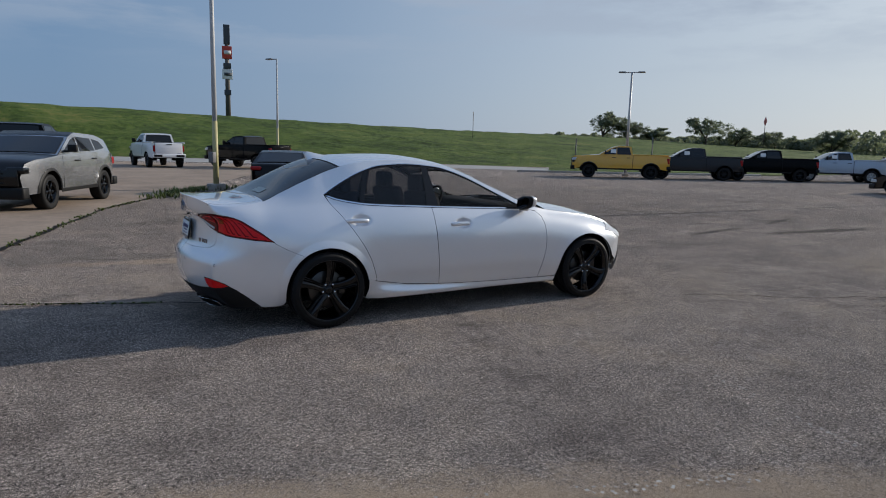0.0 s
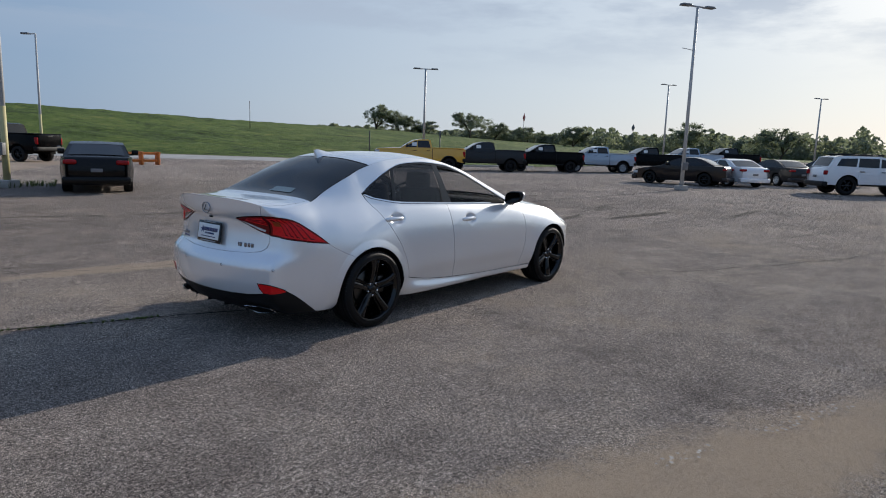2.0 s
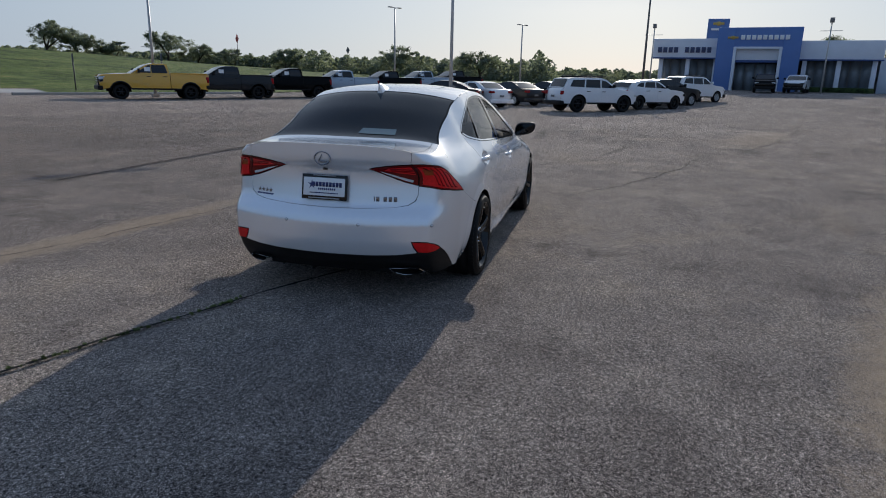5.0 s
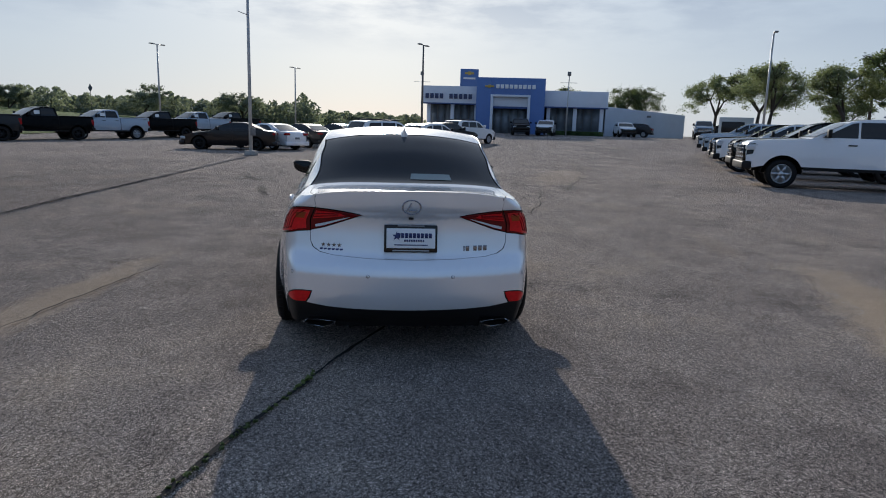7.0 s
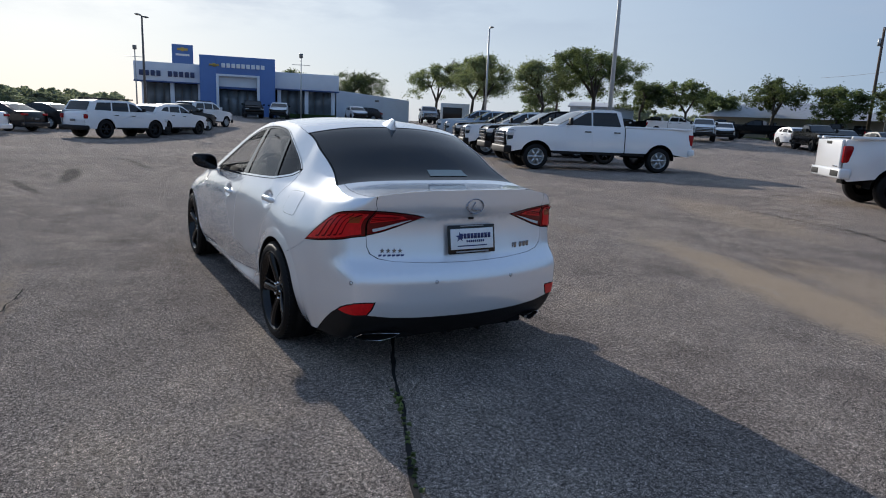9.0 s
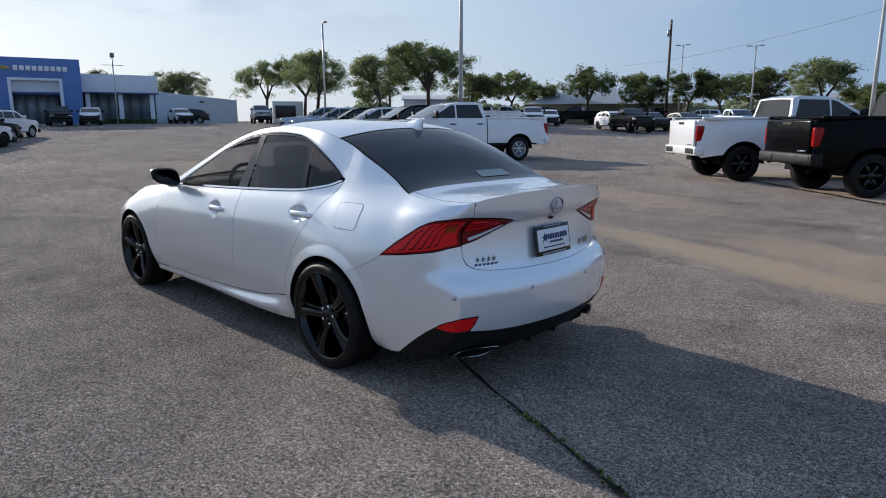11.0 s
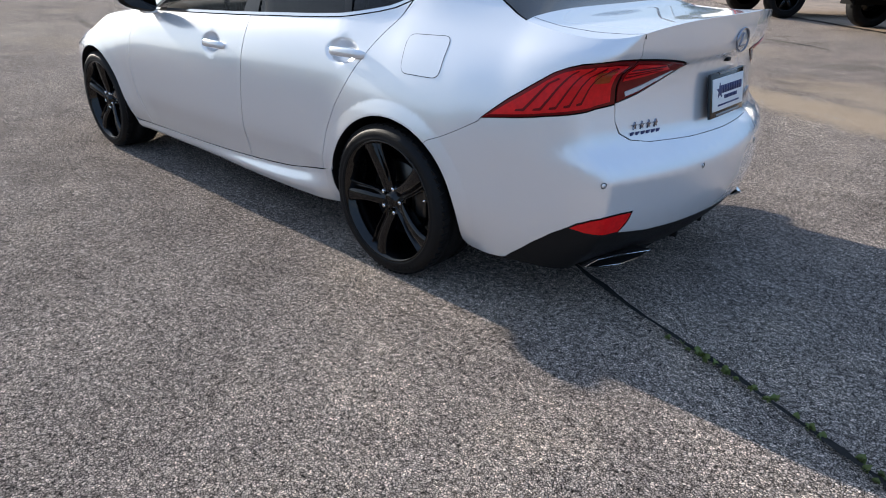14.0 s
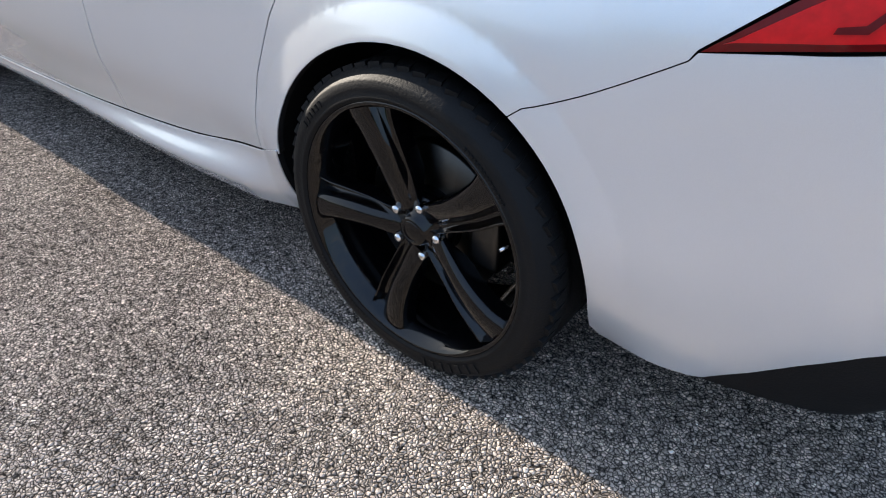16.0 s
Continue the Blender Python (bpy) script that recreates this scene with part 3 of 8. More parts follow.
def top_z(x, y):
    e, s = EDGE(x), SPINE(x)
    w = edge_width(x)
    p = 4.0 if x < -1.9 else 2.4 + 1.6 * smooth01((-1.5 - x) / 0.4)
    return e + (s - e) * (1 - min(1.2, abs(y) / w) ** p)


def top_chart(x, y):
    return (x, y, top_z(x, y))


def qx(x):
    return x - CORNER_X + 1.06


def arc(cx, r, a0, a1, n=22):
    return [(cx + r * math.cos(radians(a0 + (a1 - a0) * k / n)), 0.318 + r * math.sin(radians(a0 + (a1 - a0) * k / n))) for k in range(n + 1)]


def run(f, x0, x1, n=14, dz=0.0):
    return [(x0 + (x1 - x0) * k / n, f(x0 + (x1 - x0) * k / n) + dz) for k in range(n + 1)]


PEARL = car_paint("pearl_white_paint", (0.83, 0.845, 0.87), 0.48, 0.27, 0.03, 0.012)
BLACKTRIM = simple("black_plastic", (0.007, 0.007, 0.0075), 0.55, spec=0.25, vary=0.2, bumpy=0.15, grain=300)
GLOSSBLACK = simple("gloss_black", (0.006, 0.006, 0.0065), 0.12, vary=0.1, coat=0.25, spec=0.3)
CABIN = simple("dark_cabin", (0.010, 0.010, 0.0105), 0.9, spec=0.1)
RUBBER = simple("tyre_rubber", (0.007, 0.007, 0.0075), 0.6, vary=0.2, bumpy=0.25, grain=220, spec=0.2)
CHROME = simple("chrome", (0.75, 0.76, 0.78), 0.1, 1.0, vary=0.04)
STEEL = simple("brake_steel", (0.07, 0.069, 0.067), 0.32, 1.0, vary=0.15)
BLACKWHEEL = simple("gloss_black_alloy", (0.002, 0.002, 0.0026), 0.05, vary=0.15, coat=0.0, spec=0.45)
PRIVACY = glass_dark("privacy_glass", (0.004, 0.0045, 0.0055), 0.02, 0.78, 0.5)
SIDEGLASS = glass_dark("tinted_front_glass", (0.03, 0.034, 0.034), 0.02, 0.2, 0.5)


def lamp_red(name, colour, rough=0.12):
    m, nt, b = material(name)
    vec = place(nt)
    n = tex_noise(nt, vec, 60.0, 2.0)
    nt.links.new(ramp(nt, n, [(0.3, [c * 0.8 for c in colour]), (0.7, colour)]), b.inputs["Base Color"])
    b.inputs["Roughness"].default_value = rough
    b.inputs["Coat Weight"].default_value = 0.1
    b.inputs["Specular IOR Level"].default_value = 0.2
    b.inputs["Coat Roughness"].default_value = 0.02
    return m


REDLENS = lamp_red("red_lens", (0.74, 0.009, 0.012), 0.28)
RIBRED = lamp_red("rib_red_lens", (0.13, 0.003, 0.005), 0.25)
DEEPRED = lamp_red("deep_red_lens", (0.30, 0.008, 0.010), 0.15)
DARKRED = lamp_red("dark_red_lens", (0.15, 0.006, 0.007))
CLEARLENS = lamp_red("clear_lens", (0.62, 0.63, 0.65))
AMBER = lamp_red("amber_lens", (0.32, 0.06, 0.015))


def sedan_wheel(parent, x, side, spin):
    """A black five-spoke alloy with a low tyre; the whole stands as one part of the car."""
    w = part("wheel", bmesh.new(), BLACKWHEEL, parent)
    w.location = (x, side * 0.765, 0.318)
    w.rotation_euler = (0, 0, 0 if side > 0 else math.pi)
    # tyre, outer side towards +y
    bm = bmesh.new()
    prof = [(0.250, -0.112), (0.268, -0.124), (0.294, -0.119), (0.308, -0.106), (0.3145, -0.090)]
    for k, y in enumerate((-0.071, -0.066, -0.030, -0.025, 0.025, 0.030, 0.066, 0.071)):
        prof.append((0.318 if k in (0, 3, 4, 7) else 0.311, y))
    prof += [(0.3145, 0.090), (0.308, 0.106), (0.299, 0.1165), (0.2945, 0.1215), (0.292, 0.1235), (0.278, 0.1255), (0.268, 0.1235), (0.266, 0.1255), (0.261, 0.1245), (0.250, 0.112)]
    add_lathe(bm, prof, 72)
    tyre = part("tyre", bm, RUBBER, w, "low-profile black tyre")
    # shoulder blocks
    bm = bmesh.new()
    for k in range(60):
        a = 2 * math.pi * k / 60
        for yy, sk in ((0.086, 0.30), (-0.086, -0.30)):
            m = Matrix.Rotation(-a, 4, "Y") @ Matrix.Translation((0.3125, yy, 0)) @ Matrix.Rotation(sk, 4, "X")
            made = bmesh.ops.create_cube(bm, size=1.0, matrix=m @ Matrix.Diagonal((0.010, 0.036, 0.021, 1)))
    tagged(part("tread", bm, RUBBER, w, smooth=False), kind="stuff")
    # raised bars for the moulded sidewall writing
    bm = bmesh.new()
    for a0, n, size in ((100, 7, 0.017), (30, 22, 0.006), (215, 14, 0.006), (310, 6, 0.010)):
        for k in range(n):
            a = radians(a0 + k * size / 0.272 * 57.3 * 1.35)
            m = Matrix.Rotation(a, 4, "Y") @ Matrix.Translation((0.281 if size > 0.008 else 0.268, 0.1255, 0)) @ Matrix.Diagonal((size * 1.15, 0.0032, size * 0.55, 1))
            bmesh.ops.create_cube(bm, size=1.0, matrix=m)
    tagged(part("sidewall_lettering", bm, RUBBER, w, "raised unreadable tyre lettering", smooth=False), kind="stuff")
    # rim barrel and lip
    bm = bmesh.new()
    add_lathe(bm, [(0.225, -0.10), (0.232, 0.04), (0.240, 0.085), (0.253, 0.104), (0.2585, 0.113), (0.2565, 0.121), (0.250, 0.1205), (0.247, 0.112), (0.243, 0.108), (0.241, 0.096), (0.237, 0.092), (0.235, 0.07), (0.226, 0.03), (0.217, -0.10)], 72)
    part("rim", bm, BLACKWHEEL, w)
    # spokes: two ridges with a hollow between, dished to the hub
    for k in range(5):
        bm = bmesh.new()

        # a flat blade on one flank, a lower bevelled blade on the other, with a sharp fold between
        section = [(-1.0, -0.045), (-1.0, -0.016), (-0.94, -0.008), (-0.82, -0.003), (-0.62, -0.0005), (-0.35, 0.0), (-0.05, -0.002), (0.16, -0.006), (0.25, -0.010), (0.32, -0.017), (0.42, -0.028), (0.60, -0.030), (0.76, -0.025), (0.86, -0.013), (0.92, -0.011), (0.97, -0.014), (1.0, -0.022), (1.0, -0.050)]
        rows = []
        for i in range(17):
            u = i / 16
            r = 0.040 + 0.205 * u
            wide = 0.031 + 0.016 * u ** 1.5 + 0.006 * smooth01((u - 0.8) / 0.2)
            fall = 0.080 + 0.028 * math.sin(u * 1.75) + 0.006 * u
            row = []
            for c, drop in section:
                z = c * wide + 0.012 * math.sin(u * 2.6) - 0.006
                row.append(bm.verts.new(Matrix.Rotation(-radians(spin + 72 * k), 3, "Y") @ Vector((r, fall + drop * (0.35 + 0.65 * smooth01(u * 2.5)), z))))
            rows.append(row)
        for i in range(16):
            for j in range(len(section) - 1):
                bm.faces.new((rows[i][j], rows[i][j + 1], rows[i + 1][j + 1], rows[i + 1][j]))
        bmesh.ops.recalc_face_normals(bm, faces=bm.faces[:])
        part("spoke", bm, BLACKWHEEL, w)
    bm = bmesh.new()
    add_lathe(bm, [(0.0001, 0.094), (0.026, 0.094), (0.031, 0.090), (0.034, 0.076), (0.056, 0.072), (0.066, 0.066), (0.070, 0.03), (0.070, -0.02)], 40)
    part("hub", bm, BLACKWHEEL, w)
    bm = bmesh.new()
    add_lathe(bm, [(0.018, 0.0945), (0.0205, 0.0965), (0.023, 0.0945)], 30)
    part("centre_badge", bm, GLOSSBLACK, w)
    for k in range(5):
        a = radians(spin + 36 + 72 * k)
        bm = bmesh.new()
        c = Vector((math.cos(a) * 0.0535, 0, math.sin(a) * 0.0535))
        add_lathe(bm, [(0.0001, 0.092), (0.007, 0.091), (0.0095, 0.087), (0.0095, 0.066)], 10, centre=c)
        part("lug_nut", bm, CHROME, w, "bright wheel nut")
    bm = bmesh.new()
    add_lathe(bm, [(0.06, 0.030), (0.155, 0.030), (0.158, 0.027), (0.158, 0.006), (0.06, 0.006)], 48)
    part("brake_disc", bm, STEEL, w, "bare steel brake disc")
    bm = bmesh.new()
    add_box(bm, (-0.13, 0.02, 0.02), (0.07, 0.06, 0.15), 0.015)
    part("brake_caliper", bm, STEEL, w)
    bm = bmesh.new()
    m = Matrix.Rotation(radians(-spin - 95), 3, "Y")
    add_tube(bm, m @ Vector((0.222, 0.075, 0)), m @ Vector((0.215, 0.108, 0)), 0.004, 0.003, 8)
    part("valve", bm, CHROME, w)
    return w


def sedan():
    car = thing("sedan_car", Matrix.Identity(4), "pearl white four-door sedan with black wheels standing on asphalt", "car")
    belt_line = curve_through([(-1.40, 1.088), (-1.30, 1.048), (-1.2, 1.028), (-1.05, 1.006), (-0.6, 0.983), (-0.2, 0.965), (0.3, 0.947), (0.62, 0.938)])
    win_top = curve_through([(-1.40, 1.090), (-1.25, 1.185), (-1.05, 1.283), (-0.85, 1.338), (-0.6, 1.352), (-0.3, 1.330), (-0.05, 1.258), (0.3, 1.094), (0.62, 0.945)])
    foot = curve_through([(-0.99, 0.362), (-0.7, 0.312), (-0.36, 0.286), (0.2, 0.264), (0.78, 0.256)])
    arch_r, arch_f = arc(REAR_X, ARCH_R, 0, 180), arc(1.4, ARCH_R + 0.005, 0, 180)
    door_back = [(-0.985, 0.362), (-1.0, 0.43), (-1.035, 0.54), (-1.095, 0.66), (-1.19, 0.80), (-1.29, 0.935), (-1.355, 1.02), (-1.392, 1.084)]
    door_front = [(0.775, 0.256), (0.80, 0.40), (0.832, 0.55), (0.838, 0.66), (0.825, 0.78), (0.80, 0.86), (0.74, 0.915), (0.64, 0.935)]
    b_line = [(-0.36, 0.286), (-0.395, 0.6), (-0.43, 0.973)]
    shape = {
        "front_door": run(foot, -0.36, 0.775) + door_front[1:] + run(belt_line, 0.62, -0.43) + b_line[::-1][1:-1],
        "rear_door": run(foot, -0.985, -0.36) + b_line[1:] + run(belt_line, -0.44, -1.385) + door_back[::-1][1:-1],
        "sill": [(0.985, 0.205)] + [(1.4 + 0.405 * math.cos(radians(a)), 0.318 + 0.36 * math.sin(radians(a))) for a in (190, 183, 176, 170)] + run(foot, 0.99, -0.985) + [p for p in arc(REAR_X, ARCH_R + 0.004, 12, -17, 8)] + [(-1.04, 0.198)],
        "front_fender": [(0.775, 0.256), (0.99, 0.256)] + [(1.4 + 0.39 * math.cos(radians(a)), 0.318 + 0.355 * math.sin(radians(a))) for a in range(170, 8, -9)]
                + [(1.86, 0.36), (1.90, 0.45), (1.92, 0.60), (1.93, 0.72)] + run(EDGE, 1.93, 0.74, 16, 0.001) + [(0.665, 0.975), (0.64, 0.935)] + door_front[::-1][1:-1],
    }
    lamp_top = [(1.162, 0.731), (1.08, 0.795), (1.0, 0.852), (0.93, 0.897), (0.885, 0.920), (0.84, 0.932), (0.75, 0.941), (0.66, 0.946), (0.585, 0.944)]
    lamp_foot = [(0.585, 0.802), (0.70, 0.788), (0.80, 0.778), (0.92, 0.765), (1.04, 0.746), (1.162, 0.727)]
    rail = run(EDGE, 0.70, -1.30, 30, 0.001) + run(EDGE, -1.32, -1.95, 20, 0.001)
    arch_q = [(x, z) for x, z in arc(REAR_X, ARCH_R, 10, 125.5, 24)]

    def q(points):
        return [(qx(a), b) for a, b in points]
    seam = curve_through([(-1.860, 0.729), (-1.80, 0.695), (-1.72, 0.653), (-1.66, 0.627), (-1.615, 0.612)])
    gap_line = run(seam, -1.615, -1.860, 12)

    def lip_z(qq):
        lo, hi = 0.9, 1.12
        for _ in range(24):
            m = (lo + hi) / 2
            x, y, _z = shell(qq, m)
            lo, hi = (m, hi) if top_z(x, y) > m else (lo, m)
        return lo
    side_poly = (q(run(win_top, 0.62, -1.395, 26)) + q(door_back[::-1]) + q([p for p in arch_q]) + q(gap_line[1:-1]) + [(p[0], p[1] + (0.002 if p[0] < 1.1 else 0.0)) for p in lamp_top]
                 + [(0.586, 0.957), (0.662, lip_z(0.662) + 0.001)] + [(0.70 + 0.36 * k / 12, lip_z(0.70 + 0.36 * k / 12) + 0.001) for k in range(13)]
                 + q(run(EDGE, -1.93, 0.70, 60, 0.001)))
    bumper = (q(arc(REAR_X, ARCH_R, 125.5, 186, 20)) + [(qx(-1.757), 0.235), (qx(-1.772), 0.210), (qx(-1.80), 0.203), (qx(-1.93), 0.206), (1.06, 0.213), (1.01, 0.262), (0.97, 0.310), (0.92, 0.360), (0.87, 0.394), (0.84, 0.414), (0.78, 0.434), (0.70, 0.447), (0.62, 0.452), (0.567, 0.452), (0.580, 0.41), (0.602, 0.374), (0.48, 0.358), (0.33, 0.352)])
    b_half = bumper + [(0.0, 0.350)]
    top_half = [(0.0, 0.651), (0.25, 0.654), (0.45, 0.664), (0.53, 0.679), (0.570, 0.705), (0.5835, 0.745), (0.5835, 0.80)] + [(p[0], p[1] - (0.002 if p[0] < 1.1 else -0.002)) for p in lamp_foot[1:]] + q(gap_line[::-1][1:-1])
    full_bumper = [p for p in b_half] + [(-a, b) for a, b in b_half[::-1][1:]] + [(-a, b) for a, b in top_half[::-1][:-1]] + top_half
    flange = [p for r in (0.362, 0.374, 0.386, 0.393, 0.400, 0.407, 0.414, 0.421, 0.432) for p in arc(REAR_X, r, -10, 190, 66)]
    for side in (1, -1):
        def chart(a, b, side=side):
            return shell(qx(a), b, side)

        def qchart(a, b, side=side):
            return shell(a, b, side)
        # a chart's normals must face out on either side, so the right side is laid out mirrored
        def flip(f, side=side):
            return f if side < 0 else (lambda a, b: f(-a, b))

        def lay(points, side=side):
            return points if side < 0 else [(-a, b) for a, b in points]
        for name in ("front_door", "rear_door"):
            hollow = (-0.125, 0.829) if name == "front_door" else (-1.115, 0.882)
            d = panel(name, lay(shape[name]), flip(chart), PEARL, car, fine=[(hollow[0] * (1 if side < 0 else -1), hollow[1], 0.105, 0.058)], dots=lay(flange) if name == "rear_door" else ())
            x0 = -0.16 if name == "front_door" else -1.15
            z0 = 0.825 if name == "front_door" else 0.878
            bm = bmesh.new()

            def grip(u, v, x0=x0, z0=z0, side=side):
                a = 2 * math.pi * v
                x = x0 - 0.108 + 0.216 * u
                fat = (1 - (2 * u - 1) ** 6) ** 0.5
                z = z0 + 0.004 * math.cos(math.pi * (u - 0.5)) + 0.019 * fat * math.sin(a)
                out = 0.026 + 0.010 * math.sin(math.pi * u) + 0.011 * fat * math.cos(a) - 0.024 * (1 - fat)
                skin = (half_width(x, z0 - 0.06) + half_width(x, z0 + 0.06)) / 2
                return (x, side * (skin + out - 0.012), z)
            add_grid(bm, grip, 20, 14)
            bmesh.ops.recalc_face_normals(bm, faces=bm.faces[:])
            part("handle", bm, PEARL, d)
        def skirt(a, b, side=side):
            x, y, z = shell(qx(a), b, side)
            t = min(1.0, max(0.0, (b - 0.205) / (foot(max(-0.985, a)) - 0.205)))
            flare = (0.012 + 0.034 * smooth01((0.35 - a) / 1.1)) * smooth01((a + 1.10) / 0.22)
            return (x, y + side * (0.004 + flare * smooth01((1 - t) / 0.75)), z)
        panel("sill", lay(shape["sill"]), flip(skirt), PEARL, car, step=0.014, label="white side skirt")
        panel("front_fender", lay(shape["front_fender"]), flip(chart), PEARL, car)
        panel("quarter_panel", lay(side_poly), flip(qchart), PEARL, car, step=0.02, gap=0.001, dots=lay(q(flange)))
        # glass and its trim
        glass_front = run(belt_line, 0.56, -0.355, 12, 0.014) + [(-0.375, 1.10), (-0.39, win_top(-0.39) - 0.016)] + run(win_top, -0.38, 0.50, 14, -0.016)
        glass_rear = run(belt_line, -0.475, -1.07, 10, 0.014) + [(-1.045, 1.12), (-0.985, win_top(-0.985) - 0.018)] + run(win_top, -0.97, -0.45, 12, -0.016)
        glass_quarter = run(belt_line, -1.105, -1.345, 8, 0.015) + run(win_top, -1.345, -1.03, 8, -0.018)
        for gname, poly, gm in (("front_window", glass_front, SIDEGLASS), ("rear_window", glass_rear, PRIVACY), ("quarter_window", glass_quarter, PRIVACY)):
            g = panel(gname, lay(poly), flip(chart), gm, car, lift=-0.006, rim=False, gap=0.0)
            g.visible_shadow = True
        # dark surround: a strip along the top, the post between the doors and the bar before the small pane
        strip = run(win_top, 0.61, -1.385, 26, -0.002) + run(win_top, -1.36, 0.56, 26, -0.019)
        panel("window_seal", lay(strip), flip(chart), GLOSSBLACK, car, lift=-0.002, rim=False, gap=0.0)
        post = [(-0.353, 0.985), (-0.373, 1.10), (-0.388, 1.325), (-0.453, 1.328), (-0.462, 1.15), (-0.478, 0.99)]
        panel("door_post", lay(post), flip(chart), GLOSSBLACK, car, lift=-0.001, rim=False, gap=0.0, label="gloss black centre post")
        bar = [(-1.068, 1.015), (-1.043, 1.12), (-0.983, 1.296), (-1.03, 1.272), (-1.075, 1.14), (-1.108, 1.02)]
        panel("quarter_bar", lay(bar), flip(chart), GLOSSBLACK, car, lift=0.0, rim=False, gap=0.0)
        chrome_strip = run(belt_line, 0.60, -1.385, 26, 0.001) + run(belt_line, -1.36, 0.58, 26, 0.013)
        panel("belt_moulding", lay(chrome_strip), flip(chart), CHROME, car, lift=0.003, rim=False, gap=0.0, label="thin bright window moulding")
        bright = run(win_top, 0.60, -1.39, 30, 0.0035) + run(win_top, -1.39, 0.60, 30, -0.0035)
        panel("window_moulding", lay(bright), flip(chart), CHROME, car, lift=0.004, rim=False, gap=0.0, label="thin bright window moulding")
        # tail lamp outside the boot lid, with folded fins
        lamp = lamp_top + lamp_foot
        L = panel("tail_lamp", lay(lamp), flip(qchart), DARKRED, car, step=0.02, lift=0.002, label="red tail lamp with dark bezel")
        lit = [(0.605, 0.931), (0.66, 0.934), (0.75, 0.930), (0.84, 0.920), (0.88, 0.908), (0.93, 0.883), (1.0, 0.837), (1.08, 0.782), (1.14, 0.741), (1.04, 0.754), (0.92, 0.773), (0.8, 0.787), (0.70, 0.797), (0.605, 0.810)]
        lens = panel("lens", lay(lit), flip(qchart), REDLENS, L, step=0.02, lift=0.006, depth=0.004)
        for k in range(5):
            # ribs sweep up from the foot of the lamp, along its upper edge
            a = 1.035 - 0.062 * k
            z0 = 0.768 + 0.009 * k
            rib = 0.008
            top = min(0.924, z0 + 0.115 + 0.02 * k)
            fin = [(a, z0), (a - 0.030, z0 + 0.004), (a - 0.086, z0 + 0.070), (a - 0.112, z0 + 0.098), (a - 0.150, top), (a - 0.150 + rib, top + 0.004), (a - 0.104, z0 + 0.100), (a - 0.078, z0 + 0.072), (a - 0.026, z0 + 0.012), (a - 0.002, z0 + 0.007)]
            panel("light_fin", lay(fin), flip(qchart), RIBRED, L, step=0.02, lift=0.0085, gap=0.0, depth=0.004)
        amber = [(0.625, 0.918), (0.72, 0.915), (0.70, 0.872), (0.62, 0.872)]
        panel("turn_signal", lay(amber), flip(qchart), AMBER, L, step=0.02, lift=0.0075, depth=0.003, label="amber turn signal")
        # lamp half on the boot lid
        inner = [(0.582, 0.943), (0.582, 0.806), (0.50, 0.828), (0.42, 0.858), (0.345, 0.888), (0.292, 0.908), (0.345, 0.920), (0.42, 0.930), (0.50, 0.938)]
        I = panel("boot_lamp", lay(inner), flip(qchart), DARKRED, car, step=0.02, lift=0.003, label="inner tail lamp on the boot lid")
        panel("lens", lay([(0.572, 0.932), (0.572, 0.872), (0.47, 0.884), (0.38, 0.902), (0.42, 0.92), (0.50, 0.928)]), flip(qchart), REDLENS, I, step=0.02, lift=0.007, depth=0.004)
        for k in range(3):
            panel("light_fin", lay([(0.568, 0.884 + 0.014 * k), (0.43, 0.900 + 0.008 * k), (0.43, 0.903 + 0.008 * k), (0.568, 0.888 + 0.014 * k)]), flip(qchart), RIBRED, I, step=0.02, lift=0.0095, gap=0.0, depth=0.004)
        panel("reverse_lens", lay([(0.556, 0.842), (0.551, 0.822), (0.50, 0.835), (0.42, 0.864), (0.352, 0.892), (0.36, 0.896), (0.42, 0.880), (0.49, 0.858)]), flip(qchart), CLEARLENS, I, step=0.02, lift=0.007, depth=0.004, label="clear reversing lens")
        # reflector, sensors, exhaust tip
        panel("reflector", lay([(0.572, 0.448), (0.62, 0.448), (0.70, 0.443), (0.78, 0.430), (0.835, 0.411), (0.866, 0.391), (0.80, 0.380), (0.74, 0.377), (0.66, 0.375), (0.607, 0.377), (0.586, 0.41)]), flip(qchart), REDLENS, car, step=0.02, lift=0.001, label="red bumper reflector")
        for qq in (0.245, 0.735):
            bm = bmesh.new()
            cx, cy, cz = shell(qq, 0.558, side)
            way = Vector((-1, 0, 0)) if qq < 0.5 else Vector((-0.80, 0.6 * side, 0))
            add_tube(bm, Vector((cx, cy, cz)) - way * 0.004, Vector((cx, cy, cz)) + way * 0.0012, 0.0088, 0.0085, 20)
            ps = part("parking_sensor", bm, PEARL, car)
            bm = bmesh.new()
            m = way.to_track_quat("Y", "Z").to_matrix()
            ring = [(0.0088, 0.0), (0.0098, 0.001), (0.0108, 0.0)]
            add_lathe(bm, ring, 20)
            bmesh.ops.rotate(bm, verts=bm.verts[:], cent=(0, 0, 0), matrix=m)
            bmesh.ops.translate(bm, verts=bm.verts[:], vec=Vector((cx, cy, cz)) + way * 0.001)
            part("sensor_ring", bm, BLACKTRIM, ps)
        outline = [(-0.112, -0.014), (-0.078, 0.014), (0.0, 0.026), (0.108, 0.030), (0.085, 0.002), (0.026, -0.026), (-0.062, -0.029)]
        bm = bmesh.new()
        rings = []
        for dx, sc in ((0.0, 1.0), (-0.003, 1.0), (-0.006, 0.965), (-0.004, 0.90)):
            rings.append([bm.verts.new((-2.288 + dx - a * 0.55 - b * 0.45, side * (0.545 + a * -sc), 0.236 + b * sc)) for a, b in outline])
